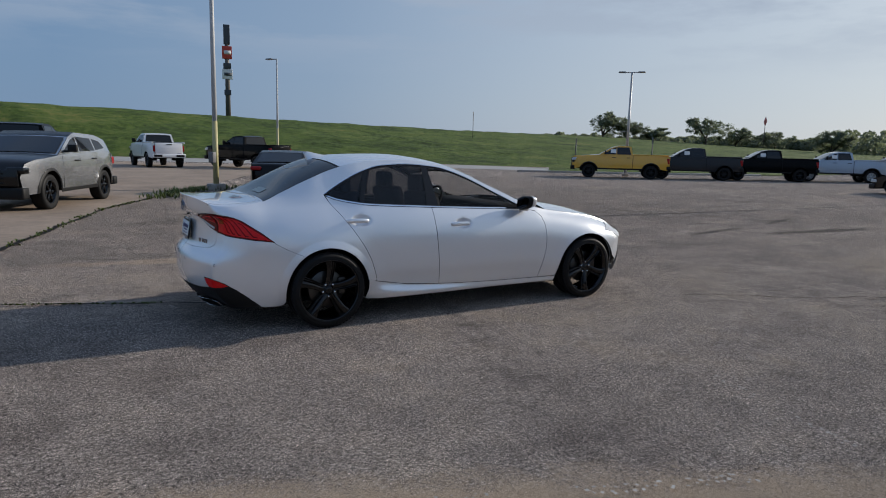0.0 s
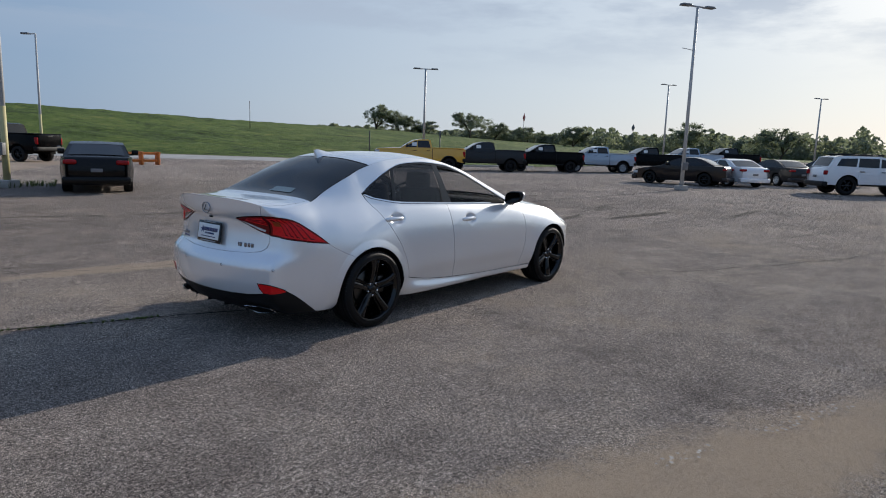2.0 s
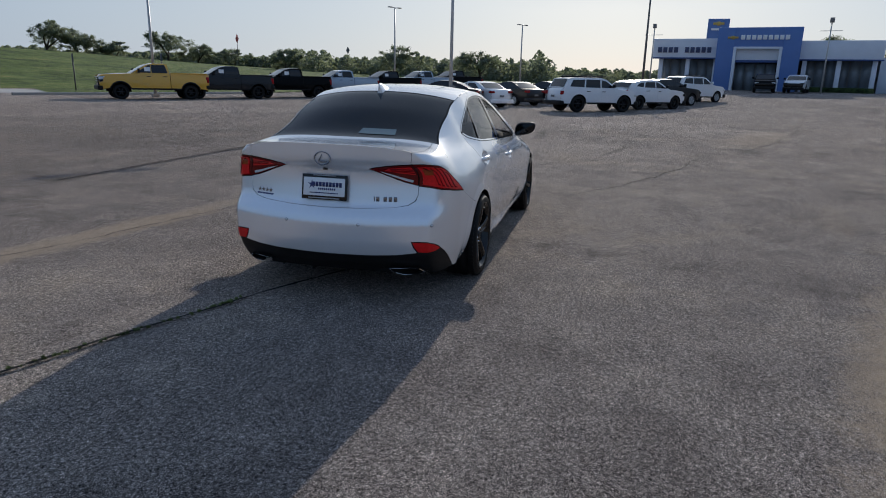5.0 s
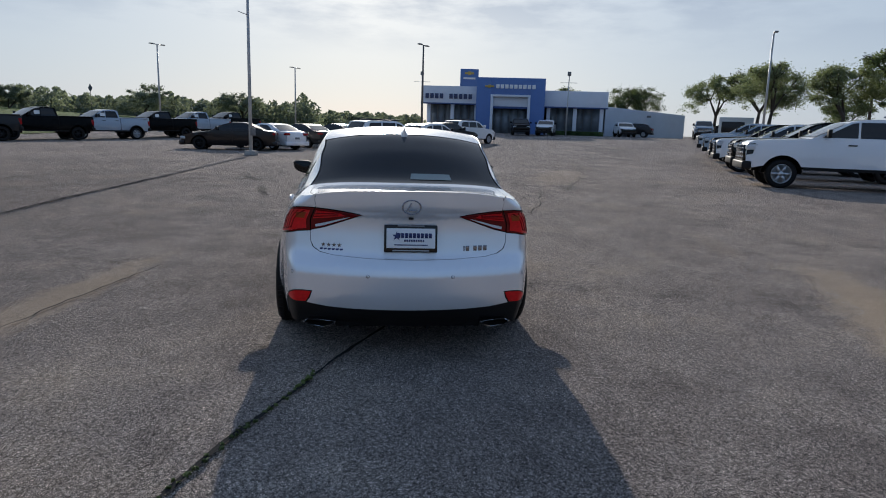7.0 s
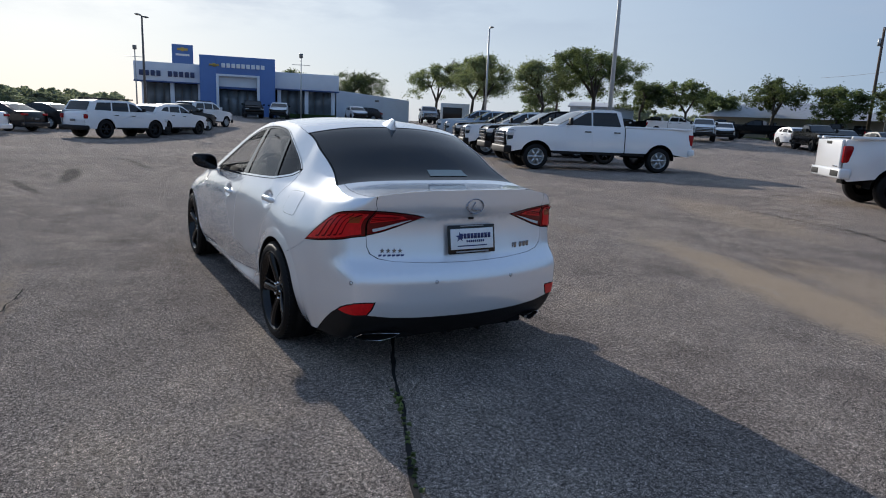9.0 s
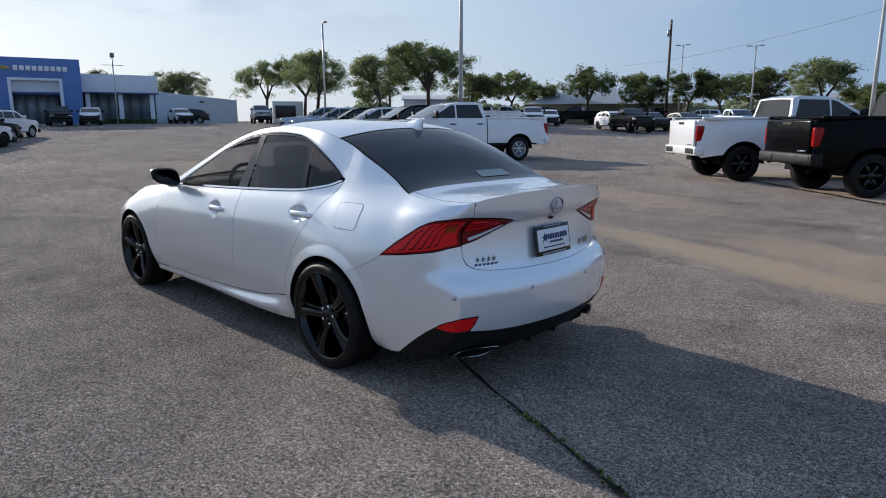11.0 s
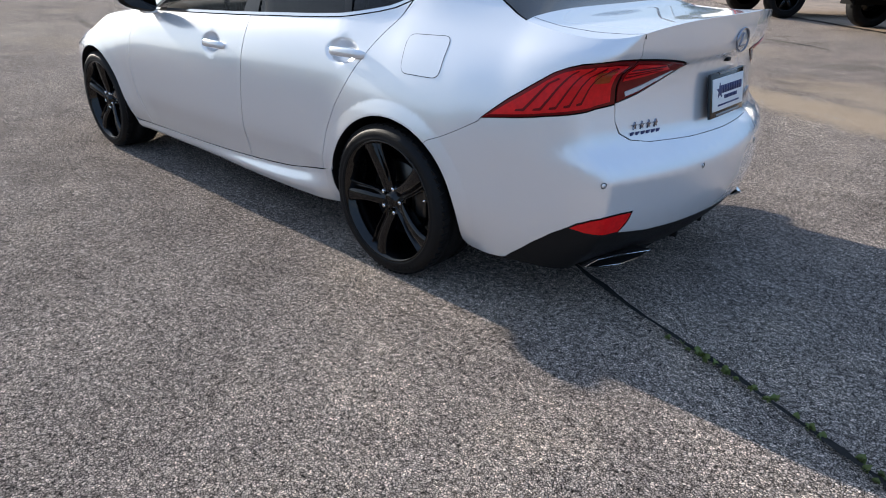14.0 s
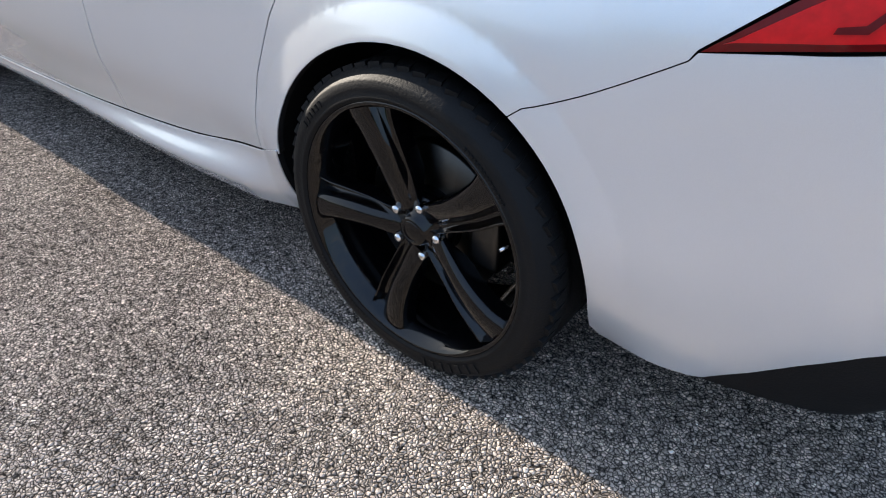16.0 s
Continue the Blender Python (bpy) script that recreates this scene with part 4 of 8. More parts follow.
        rings.append([bm.verts.new((-2.278 - a * 0.55 - b * 0.45, side * (0.545 - a), 0.236 + b)) for a, b in outline])
        order = [rings[4], rings[0], rings[1], rings[2], rings[3]]
        for a, b in zip(order, order[1:]):
            for k in range(len(outline)):
                bm.faces.new((a[k], a[(k + 1) % 7], b[(k + 1) % 7], b[k]))
        bmesh.ops.recalc_face_normals(bm, faces=bm.faces[:])
        ex = part("exhaust_tip", bm, CHROME, car, "chrome exhaust tip", smooth=False)
        bm = bmesh.new()
        wall = [[bm.verts.new((x - a * 0.55 - b * 0.45, side * (0.545 - a * sc), 0.236 + b * sc)) for a, b in outline] for x, sc in ((-2.2915, 0.90), (-2.20, 0.86))]
        for k in range(len(outline)):
            bm.faces.new((wall[0][k], wall[0][(k + 1) % 7], wall[1][(k + 1) % 7], wall[1][k]))
        bm.faces.new(wall[1])
        part("exhaust_bore", bm, CABIN, ex)
        bm = bmesh.new()
        pipe = [[bm.verts.new((x - a * 0.55 - b * 0.45, side * (0.545 - a * 0.96), 0.236 + b * 0.96)) for a, b in outline] for x in (-2.280, -2.14)]
        for k in range(len(outline)):
            bm.faces.new((pipe[0][k], pipe[0][(k + 1) % 7], pipe[1][(k + 1) % 7], pipe[1][k]))
        bmesh.ops.recalc_face_normals(bm, faces=bm.faces[:])
        part("tail_pipe", bm, BLACKTRIM, ex, smooth=False)
        # fuel flap is scribed on the left side only
        if side > 0:
            flap = rounded([(-1.440, 0.970), (-1.640, 0.974), (-1.643, 0.834), (-1.458, 0.836)], 0.034)
            gap = panel("fuel_flap_gap", lay(inset(flap, -0.0014)), flip(chart), BLACKTRIM, car, lift=0.0006, rim=False, gap=0.0)
            panel("fuel_flap", lay(flap), flip(chart), PEARL, gap, lift=0.0012, gap=0.0008, rim=False)
        # mirror
        mir = part("wing_mirror", bmesh.new(), PEARL, car)
        bm = bmesh.new()

        def cap(u, v, side=side):
            a, c = 2 * math.pi * u, math.pi * v
            x = 0.545 + 0.078 * math.cos(c) * (1.0 if math.cos(c) > 0 else 0.55)
            r = math.sin(c) ** 0.5
            ca, sa = math.copysign(abs(math.cos(a)) ** 0.62, math.cos(a)), math.copysign(abs(math.sin(a)) ** 0.62, math.sin(a))
            y = 0.915 + 0.104 * r * ca + 0.012 * r * sa
            z = 1.008 + (0.066 - 0.010 * ca) * r * sa + 0.014 * ca
            return (x, side * y, z)
        add_grid(bm, lambda u, v: cap(u, v * 0.5), 28, 10)
        bmesh.ops.remove_doubles(bm, verts=bm.verts[:], dist=0.0005)
        bmesh.ops.recalc_face_normals(bm, faces=bm.faces[:])
        part("cap", bm, PEARL, mir, "white mirror cap")
        bm = bmesh.new()
        add_grid(bm, lambda u, v: cap(u, 0.5 + v * 0.5), 28, 10)
        bmesh.ops.remove_doubles(bm, verts=bm.verts[:], dist=0.0005)
        bmesh.ops.recalc_face_normals(bm, faces=bm.faces[:])
        part("housing", bm, BLACKTRIM, mir, "black mirror housing")
        bm = bmesh.new()

        def face(u, v, side=side):
            a = 2 * math.pi * u
            r = v ** 0.8
            ca, sa = math.copysign(abs(math.cos(a)) ** 0.62, math.cos(a)), math.copysign(abs(math.sin(a)) ** 0.62, math.sin(a))
            return (0.499 - 0.004 * (1 - v), side * (0.915 + 0.090 * r * ca + 0.010 * r * sa), 1.008 + (0.054 - 0.008 * ca) * r * sa + 0.014 * ca * r)
        add_grid(bm, face, 28, 4)
        bmesh.ops.recalc_face_normals(bm, faces=bm.faces[:])
        part("mirror_glass", bm, MIRROR, mir, "mirror glass")
        bm = bmesh.new()
        add_box(bm, (0.575, side * 0.835, 0.945), (0.07, 0.09, 0.045), 0.015, taper=0.8, shift=(0, side * 0.03))
        part("stalk", bm, PEARL, mir)
        # inner shell, dark, keeps the gaps closed
        shell_side = [(0.0, 0.27), (0.62, 0.27), (0.85, 0.25), (qx(-1.77), 0.25)] + q(arc(REAR_X, ARCH_R + 0.03, 180, 0, 20)) + [(qx(-1.02), 0.23), (qx(0.97), 0.23)] + q(arc(1.4, ARCH_R + 0.04, 180, 0, 20)) + [(qx(1.88), 0.3), (qx(1.88), 0.68)] + q(run(BELT, 1.85, -1.95, 40, -0.02)) + [(0.9, 0.93), (0.66, 0.94), (0.0, 0.96)]
        panel("inner_shell", lay(shell_side), flip(qchart), CABIN, car, step=0.06, lift=-0.02, gap=0.0, rim=False)
        for cx in (REAR_X, 1.4):
            bm = bmesh.new()

            def liner(u, v, cx=cx, side=side):
                a = math.pi * (1.08 * u - 0.04)
                r = ARCH_R + 0.012 + 0.02 * math.sin(math.pi * v)
                x, z = cx + r * math.cos(a), 0.318 + r * math.sin(a)
                return (x, side * (0.58 + (half_width(x, z) - 0.594) * v), z)
            add_grid(bm, liner, 26, 4)
            back = [bm.verts.new((cx + 0.40 * math.cos(math.pi * k / 16), side * 0.585, 0.318 + 0.40 * math.sin(math.pi * k / 16))) for k in range(17)]
            bm.faces.new(back)
            part("arch_liner", bm, CABIN, car, "black wheel arch liner")
        sedan_wheel(car, 1.4, side, 92 if side > 0 else 55)
        sedan_wheel(car, REAR_X, side, 70 if side > 0 else 20)
        # headlamp edge at the nose
        panel("headlamp", lay([(1.66, 0.70), (1.93, 0.60), (1.98, 0.66), (1.93, 0.722), (1.80, 0.765)]), flip(chart), CLEARLENS, car, step=0.03, lift=0.004, label="clear headlamp")

    def tail_chart(a, b):
        return shell(-a, b)
    panel("rear_bumper", full_bumper, tail_chart, PEARL, car, step=0.03, gap=0.001, dots=q(flange) + [(-a, b) for a, b in q(flange)])
    lid_half = [(0.0, 0.652), (0.25, 0.655), (0.45, 0.665), (0.525, 0.680), (0.565, 0.706), (0.5815, 0.745), (0.5815, 0.803), (0.50, 0.824), (0.42, 0.854), (0.345, 0.884), (0.284, 0.908), (0.345, 0.923), (0.42, 0.934), (0.50, 0.942), (0.5815, 0.947), (0.585, 0.957)]
    lip = [(0.66 * k / 12, lip_z(0.66 * k / 12)) for k in range(13)]
    lid_side = lid_half + [(0.66, lip_z(0.66))]
    lid = lid_side + lip[::-1][1:] + [(-a, b) for a, b in lip[1:-1]] + [(-a, b) for a, b in lid_side[::-1][:-1]]
    trunk = panel("boot_lid", lid, tail_chart, PEARL, car, step=0.026, gap=0.0, depth=0.006)

    # boot top, rear glass, roof, windscreen, bonnet
    lip_line = [shell(0.66 - 1.32 * k / 24, lip_z(abs(0.66 - 1.32 * k / 24)))[:2] for k in range(25)]
    cx, cy = lip_line[0]
    flank = [(-1.885, 0.588), (-2.02, 0.606), (-2.14, 0.606), (cx + 0.06, cy + 0.022)]
    top_poly = lip_line + [(a, -b) for a, b in flank[::-1]] + [(-1.885 - 0.012 * (1 - (y / 0.585) ** 2), y) for y in (-0.4, -0.2, 0.0, 0.2, 0.4)] + flank
    panel("boot_top", top_poly, top_chart, PEARL, trunk, step=0.03, gap=0.0, rim=False)
    for side in (1, -1):
        outer = [shell(0.662 + 0.398 * k / 10, lip_z(0.662 + 0.398 * k / 10), side)[:2] for k in range(11)] + [(x, side * edge_width(x)) for x in (-1.93, -1.91, -1.89)]
        innerl = [(a, side * (b + 0.004)) for a, b in flank] + [(cx, side * (cy + 0.004))]
        strip = outer + innerl
        if sum(strip[k - 1][0] * strip[k][1] - strip[k][0] * strip[k - 1][1] for k in range(len(strip))) < 0:
            strip = strip[::-1]
        panel("shoulder_top", strip, top_chart, PEARL, car, step=0.03, gap=0.0)

    def cross(x, inset_y, bow=0.0, n=12):
        w = edge_width(x) - inset_y
        return [(x + bow * (1 - (k / n * 2 - 1) ** 2), w * (k / n * 2 - 1)) for k in range(n + 1)]

    def sides(x0, x1, inset_y, n=14):
        return [(x0 + (x1 - x0) * k / n, edge_width(x0 + (x1 - x0) * k / n) - inset_y) for k in range(1, n)]
    back = cross(-1.885, 0.012, -0.012) + sides(-1.885, -1.235, 0.012) + cross(-1.235, 0.012, -0.045)[::-1] + [(x, -y) for x, y in sides(-1.885, -1.235, 0.012)][::-1]
    gap_ring = cross(-1.885, 0.001, -0.014) + sides(-1.885, -1.215, 0.001) + cross(-1.215, 0.001, -0.045)[::-1] + [(x, -y) for x, y in sides(-1.885, -1.215, 0.001)][::-1]
    panel("glass_seal", gap_ring, top_chart, BLACKTRIM, car, lift=-0.008, gap=0.0, rim=False, step=0.05)
    panel("rear_screen", back, top_chart, REARGLASS, car, step=0.04, lift=-0.002, gap=0.001, depth=0.006, label="dark tinted rear screen")
    roof_poly = cross(-1.22, 0.0015, -0.045) + sides(-1.22, 0.10, 0.0015, 24) + cross(0.10, 0.0015, 0.06)[::-1] + [(x, -y) for x, y in sides(-1.22, 0.10, 0.0015, 24)][::-1]
    panel("roof", roof_poly, top_chart, PEARL, car, step=0.05)
    screen = cross(0.115, 0.02, 0.06) + sides(0.115, 0.80, 0.02) + cross(0.80, 0.02, 0.10)[::-1] + [(x, -y) for x, y in sides(0.115, 0.80, 0.02)][::-1]
    panel("windscreen", screen, top_chart, SIDEGLASS, car, step=0.05, lift=-0.002)
    hood = cross(0.88, 0.004, 0.09) + sides(0.88, 1.93, 0.004) + cross(1.93, 0.004, 0.20)[::-1] + [(x, -y) for x, y in sides(0.88, 1.93, 0.004)][::-1]
    panel("bonnet", hood, top_chart, PEARL, car, step=0.05)
    # nose
    bm = bmesh.new()

    def nose(u, v):
        a = (u - 0.5) * 2
        z = 0.22 + 0.47 * v
        x = 1.92 + 0.30 * (1 - abs(a) ** 2.4) * (0.75 + 0.35 * math.sin(math.pi * v))
        return (x, a * half_width(1.92, z), z)
    add_grid(bm, nose, 24, 10)
    bmesh.ops.recalc_face_normals(bm, faces=bm.faces[:])
    part("front_bumper", bm, PEARL, car)
    # black valance under the tail
    bv = [(0.0, 0.357), (0.33, 0.360), (0.48, 0.366), (0.59, 0.382), (0.572, 0.42), (0.56, 0.458), (0.62, 0.459), (0.70, 0.455), (0.78, 0.442), (0.845, 0.422), (0.88, 0.401), (0.93, 0.367), (0.98, 0.317), (1.02, 0.269), (qx(-1.93), 0.214), (qx(-1.80), 0.210), (qx(-1.80), 0.198), (0.98, 0.202), (0.85, 0.20), (0.66, 0.205), (0.645, 0.225), (0.44, 0.232), (0.42, 0.212), (0.2, 0.218), (0.0, 0.218)]
    panel("diffuser", bv + [(-a, b) for a, b in bv[::-1][1:-1]], tail_chart, BLACKTRIM, car, step=0.03, lift=-0.006, gap=0.0, depth=0.06, label="black plastic lower valance")
    for y in (-0.36, -0.12, 0.12, 0.36):
        bm = bmesh.new()
        add_box(bm, (-2.285 + 0.3 * y * y, y, 0.218), (0.09, 0.014, 0.034), 0.004)
        part("diffuser_fin", bm, BLACKTRIM, car)
    bm = bmesh.new()
    add_box(bm, (-0.2, 0, 0.225), (3.8, 1.38, 0.05), 0.02)
    add_box(bm, (-2.1, 0, 0.26), (0.4, 0.9, 0.1), 0.02)
    part("underbody", bm, CABIN, car)
    # fin on the roof
    bm = bmesh.new()
    rows = []
    for k in range(13):
        t = k / 12
        x = -1.10 - 0.215 * t
        hgt = 0.088 * (t ** 1.35) * (1 - 0.25 * max(0, t - 0.8) / 0.2)
        wide = 0.030 * math.sin(math.pi * min(1, 0.06 + t * 0.75)) ** 0.7
        z0 = top_z(x, 0)
        rows.append([bm.verts.new((x - 0.03 * (1 - abs(v)) * t, v * wide * (0.15 + 0.85 * abs(v)), z0 - 0.002 + hgt * (1 - abs(v)) ** 0.8)) for v in (-1, -0.8, -0.5, -0.2, 0, 0.2, 0.5, 0.8, 1)])
    for a, b in zip(rows, rows[1:]):
        for j in range(8):
            bm.faces.new((a[j], a[j + 1], b[j + 1], b[j]))
    bm.faces.new(rows[-1])
    bmesh.ops.recalc_face_normals(bm, faces=bm.faces[:])
    part("roof_antenna", bm, PEARL, car, "white shark-fin antenna")
    return car, trunk


MIRROR = simple("dimmed_mirror", (0.03, 0.032, 0.035), 0.1, 1.0, vary=0.02)
REARGLASS = glass_dark("rear_screen_glass", (0.004, 0.0045, 0.0055), 0.03, 0.94, 0.42)
main_car, boot = sedan()

# ---- the other vehicles ----
WHITE = car_paint("fleet_white_paint", (0.78, 0.78, 0.79))
SILVER = car_paint("silver_paint", (0.42, 0.425, 0.44), 0.75, 0.25, 0.1)
STEELBLUE = car_paint("steel_blue_paint", (0.34, 0.40, 0.48), 0.35, 0.3, 0.12)
BLACK = car_paint("black_paint", (0.003, 0.003, 0.0035), 0.0, 0.22, 0.2, 0.0, coat=0.1)
GREYPAINT = car_paint("dark_grey_paint", (0.014, 0.015, 0.018), 0.2, 0.35, 0.2, 0.004, coat=0.4)
YELLOW = car_paint("amber_yellow_paint", (0.66, 0.36, 0.02), 0.1, 0.3, 0.08)
MAROON = car_paint("dark_maroon_paint", (0.009, 0.006, 0.0065), 0.1, 0.3, 0.15, 0.0, coat=0.5)
REDPAINT = car_paint("red_paint", (0.42, 0.025, 0.02), 0.0, 0.3, 0.08)
TAN = car_paint("pale_gold_paint", (0.36, 0.33, 0.27), 0.4, 0.3, 0.12)
CARGLASS = glass_dark("car_glass", (0.007, 0.008, 0.010), 0.03, 1.0, 0.5)
SCREEN = glass_dark("windscreen_glass", (0.03, 0.036, 0.04), 0.03, 1.0)
SKYGLASS = car_paint("bright_car_glass", (0.008, 0.009, 0.011), 0.0, 0.1, 0.05, 0.0, coat=0.45)
GLOSSDARK = car_paint("glossy_black_paint", (0.005, 0.0045, 0.0045), 0.0, 0.25, 0.1, 0.0, coat=0.25)
PAPER = simple("window_paper", (0.78, 0.78, 0.76), 0.8, vary=0.04)
LETTERPLATE = simple("dull_plate", (0.16, 0.16, 0.165), 0.5, vary=0.1)
ALLOY = simple("silver_alloy", (0.52, 0.53, 0.54), 0.3, 0.9, vary=0.1)

SPECS = {
    # half wheelbase, half width, wheel radius, body line, belt, window lines: all in metres from the middle of the wheelbase
    "pickup": dict(wb=1.87, hw=1.0, r=0.415, low=0.55, arch=0.53,
                   line=[(2.88, 0.58), (2.92, 1.0), (2.88, 1.26), (2.74, 1.34), (1.55, 1.41), (1.20, 1.42), (-0.72, 1.43), (-0.76, 1.45), (-2.86, 1.45), (-2.92, 1.41), (-2.95, 0.66)],
                   roof=[(1.28, 1.42), (0.42, 1.92), (0.10, 1.99), (-0.45, 2.0), (-0.66, 1.95), (-0.76, 1.43)], glass=[(0, 1, "screen"), (4, 5, "rear")],
                   side=[[(1.02, 1.475), (0.38, 1.875), (0.245, 1.90), (0.245, 1.47)], [(0.195, 1.47), (0.195, 1.905), (-0.52, 1.915), (-0.655, 1.47)]],
                   doors=[(1.02, 0.22), (0.22, -0.66)], bed=True, lean=0.20),
    "suv": dict(wb=1.42, hw=0.95, r=0.38, low=0.36, arch=0.45,
                line=[(2.24, 0.42), (2.30, 0.80), (2.22, 1.02), (2.0, 1.10), (1.15, 1.18), (0.95, 1.20), (-2.25, 1.22), (-2.36, 1.12), (-2.40, 0.78), (-2.38, 0.42)],
                roof=[(1.02, 1.19), (0.34, 1.66), (0.0, 1.75), (-1.6, 1.74), (-1.95, 1.68), (-2.22, 1.22)], glass=[(0, 1, "screen"), (4, 5, "rear")],
                side=[[(0.76, 1.26), (0.30, 1.58), (0.02, 1.64), (-0.02, 1.25)], [(-0.10, 1.25), (-0.07, 1.65), (-0.92, 1.65), (-1.0, 1.26)], [(-1.08, 1.27), (-1.0, 1.645), (-1.72, 1.62), (-1.92, 1.29)]],
                doors=[(0.80, -0.06), (-0.06, -1.0)], bed=False, lean=0.22),
    "saloon": dict(wb=1.41, hw=0.92, r=0.335, low=0.24, arch=0.40,
                   line=[(2.26, 0.30), (2.34, 0.58), (2.22, 0.72), (1.9, 0.80), (0.95, 0.95), (0.80, 0.97), (-1.75, 1.03), (-2.30, 1.02), (-2.40, 0.92), (-2.42, 0.55), (-2.36, 0.32)],
                   roof=[(0.92, 0.95), (0.18, 1.32), (-0.2, 1.43), (-0.8, 1.43), (-1.15, 1.36), (-1.88, 1.03)], glass=[(0, 1, "screen"), (4, 5, "rear")],
                   side=[[(0.62, 1.00), (0.12, 1.26), (-0.18, 1.345), (-0.22, 1.00)], [(-0.30, 1.00), (-0.26, 1.35), (-0.85, 1.345), (-1.38, 1.06)]],
                   doors=[(0.72, -0.26), (-0.26, -1.08)], bed=False, lean=0.36),
}
SPECS["offroad"] = dict(SPECS["suv"], r=0.425, low=0.44, arch=0.49)
SPECS["crossover"] = dict(SPECS["suv"], line=[(2.26, 0.36), (2.34, 0.72), (2.22, 0.98), (1.95, 1.06), (1.0, 1.14), (0.8, 1.16), (-1.95, 1.22), (-2.32, 1.10), (-2.40, 0.80), (-2.34, 0.40)],
                          roof=[(0.95, 1.14), (0.15, 1.56), (-0.2, 1.66), (-1.3, 1.62), (-1.85, 1.50), (-2.15, 1.18)],
                          side=[[(0.66, 1.20), (0.10, 1.49), (-0.12, 1.55), (-0.14, 1.22)], [(-0.22, 1.22), (-0.20, 1.56), (-0.95, 1.53), (-1.05, 1.24)], [(-1.13, 1.25), (-1.05, 1.52), (-1.42, 1.47), (-1.68, 1.30)]])


def road_wheel(parent, x, y, r, alloy, spokes=6):
    side = 1 if y > 0 else -1
    w = part("wheel", bmesh.new(), RUBBER, parent)
    w.location = (x, y, r)
    w.rotation_euler = (0, 0, 0 if side > 0 else math.pi)
    bm = bmesh.new()
    add_lathe(bm, [(r * 0.62, -0.12), (r * 0.82, -0.13), (r * 0.96, -0.12), (r, -0.08), (r, 0.08), (r * 0.96, 0.12), (r * 0.82, 0.13), (r * 0.62, 0.115)], 32)
    part("tyre", bm, RUBBER, w)
    bm = bmesh.new()
    add_lathe(bm, [(r * 0.66, 0.118), (r * 0.64, 0.125), (r * 0.60, 0.10), (r * 0.58, 0.0), (0.02, -0.01)], 32)
    for k in range(spokes):
        a = 2 * math.pi * k / spokes
        m = Matrix.Rotation(a, 4, "Y") @ Matrix.Translation((r * 0.34, 0.085, 0)) @ Matrix.Diagonal((r * 0.58, 0.035, r * 0.17, 1))
        bmesh.ops.create_cube(bm, size=1.0, matrix=m)
    add_lathe(bm, [(0.001, 0.115), (r * 0.16, 0.11), (r * 0.2, 0.07)], 16)
    part("rim", bm, alloy, w)


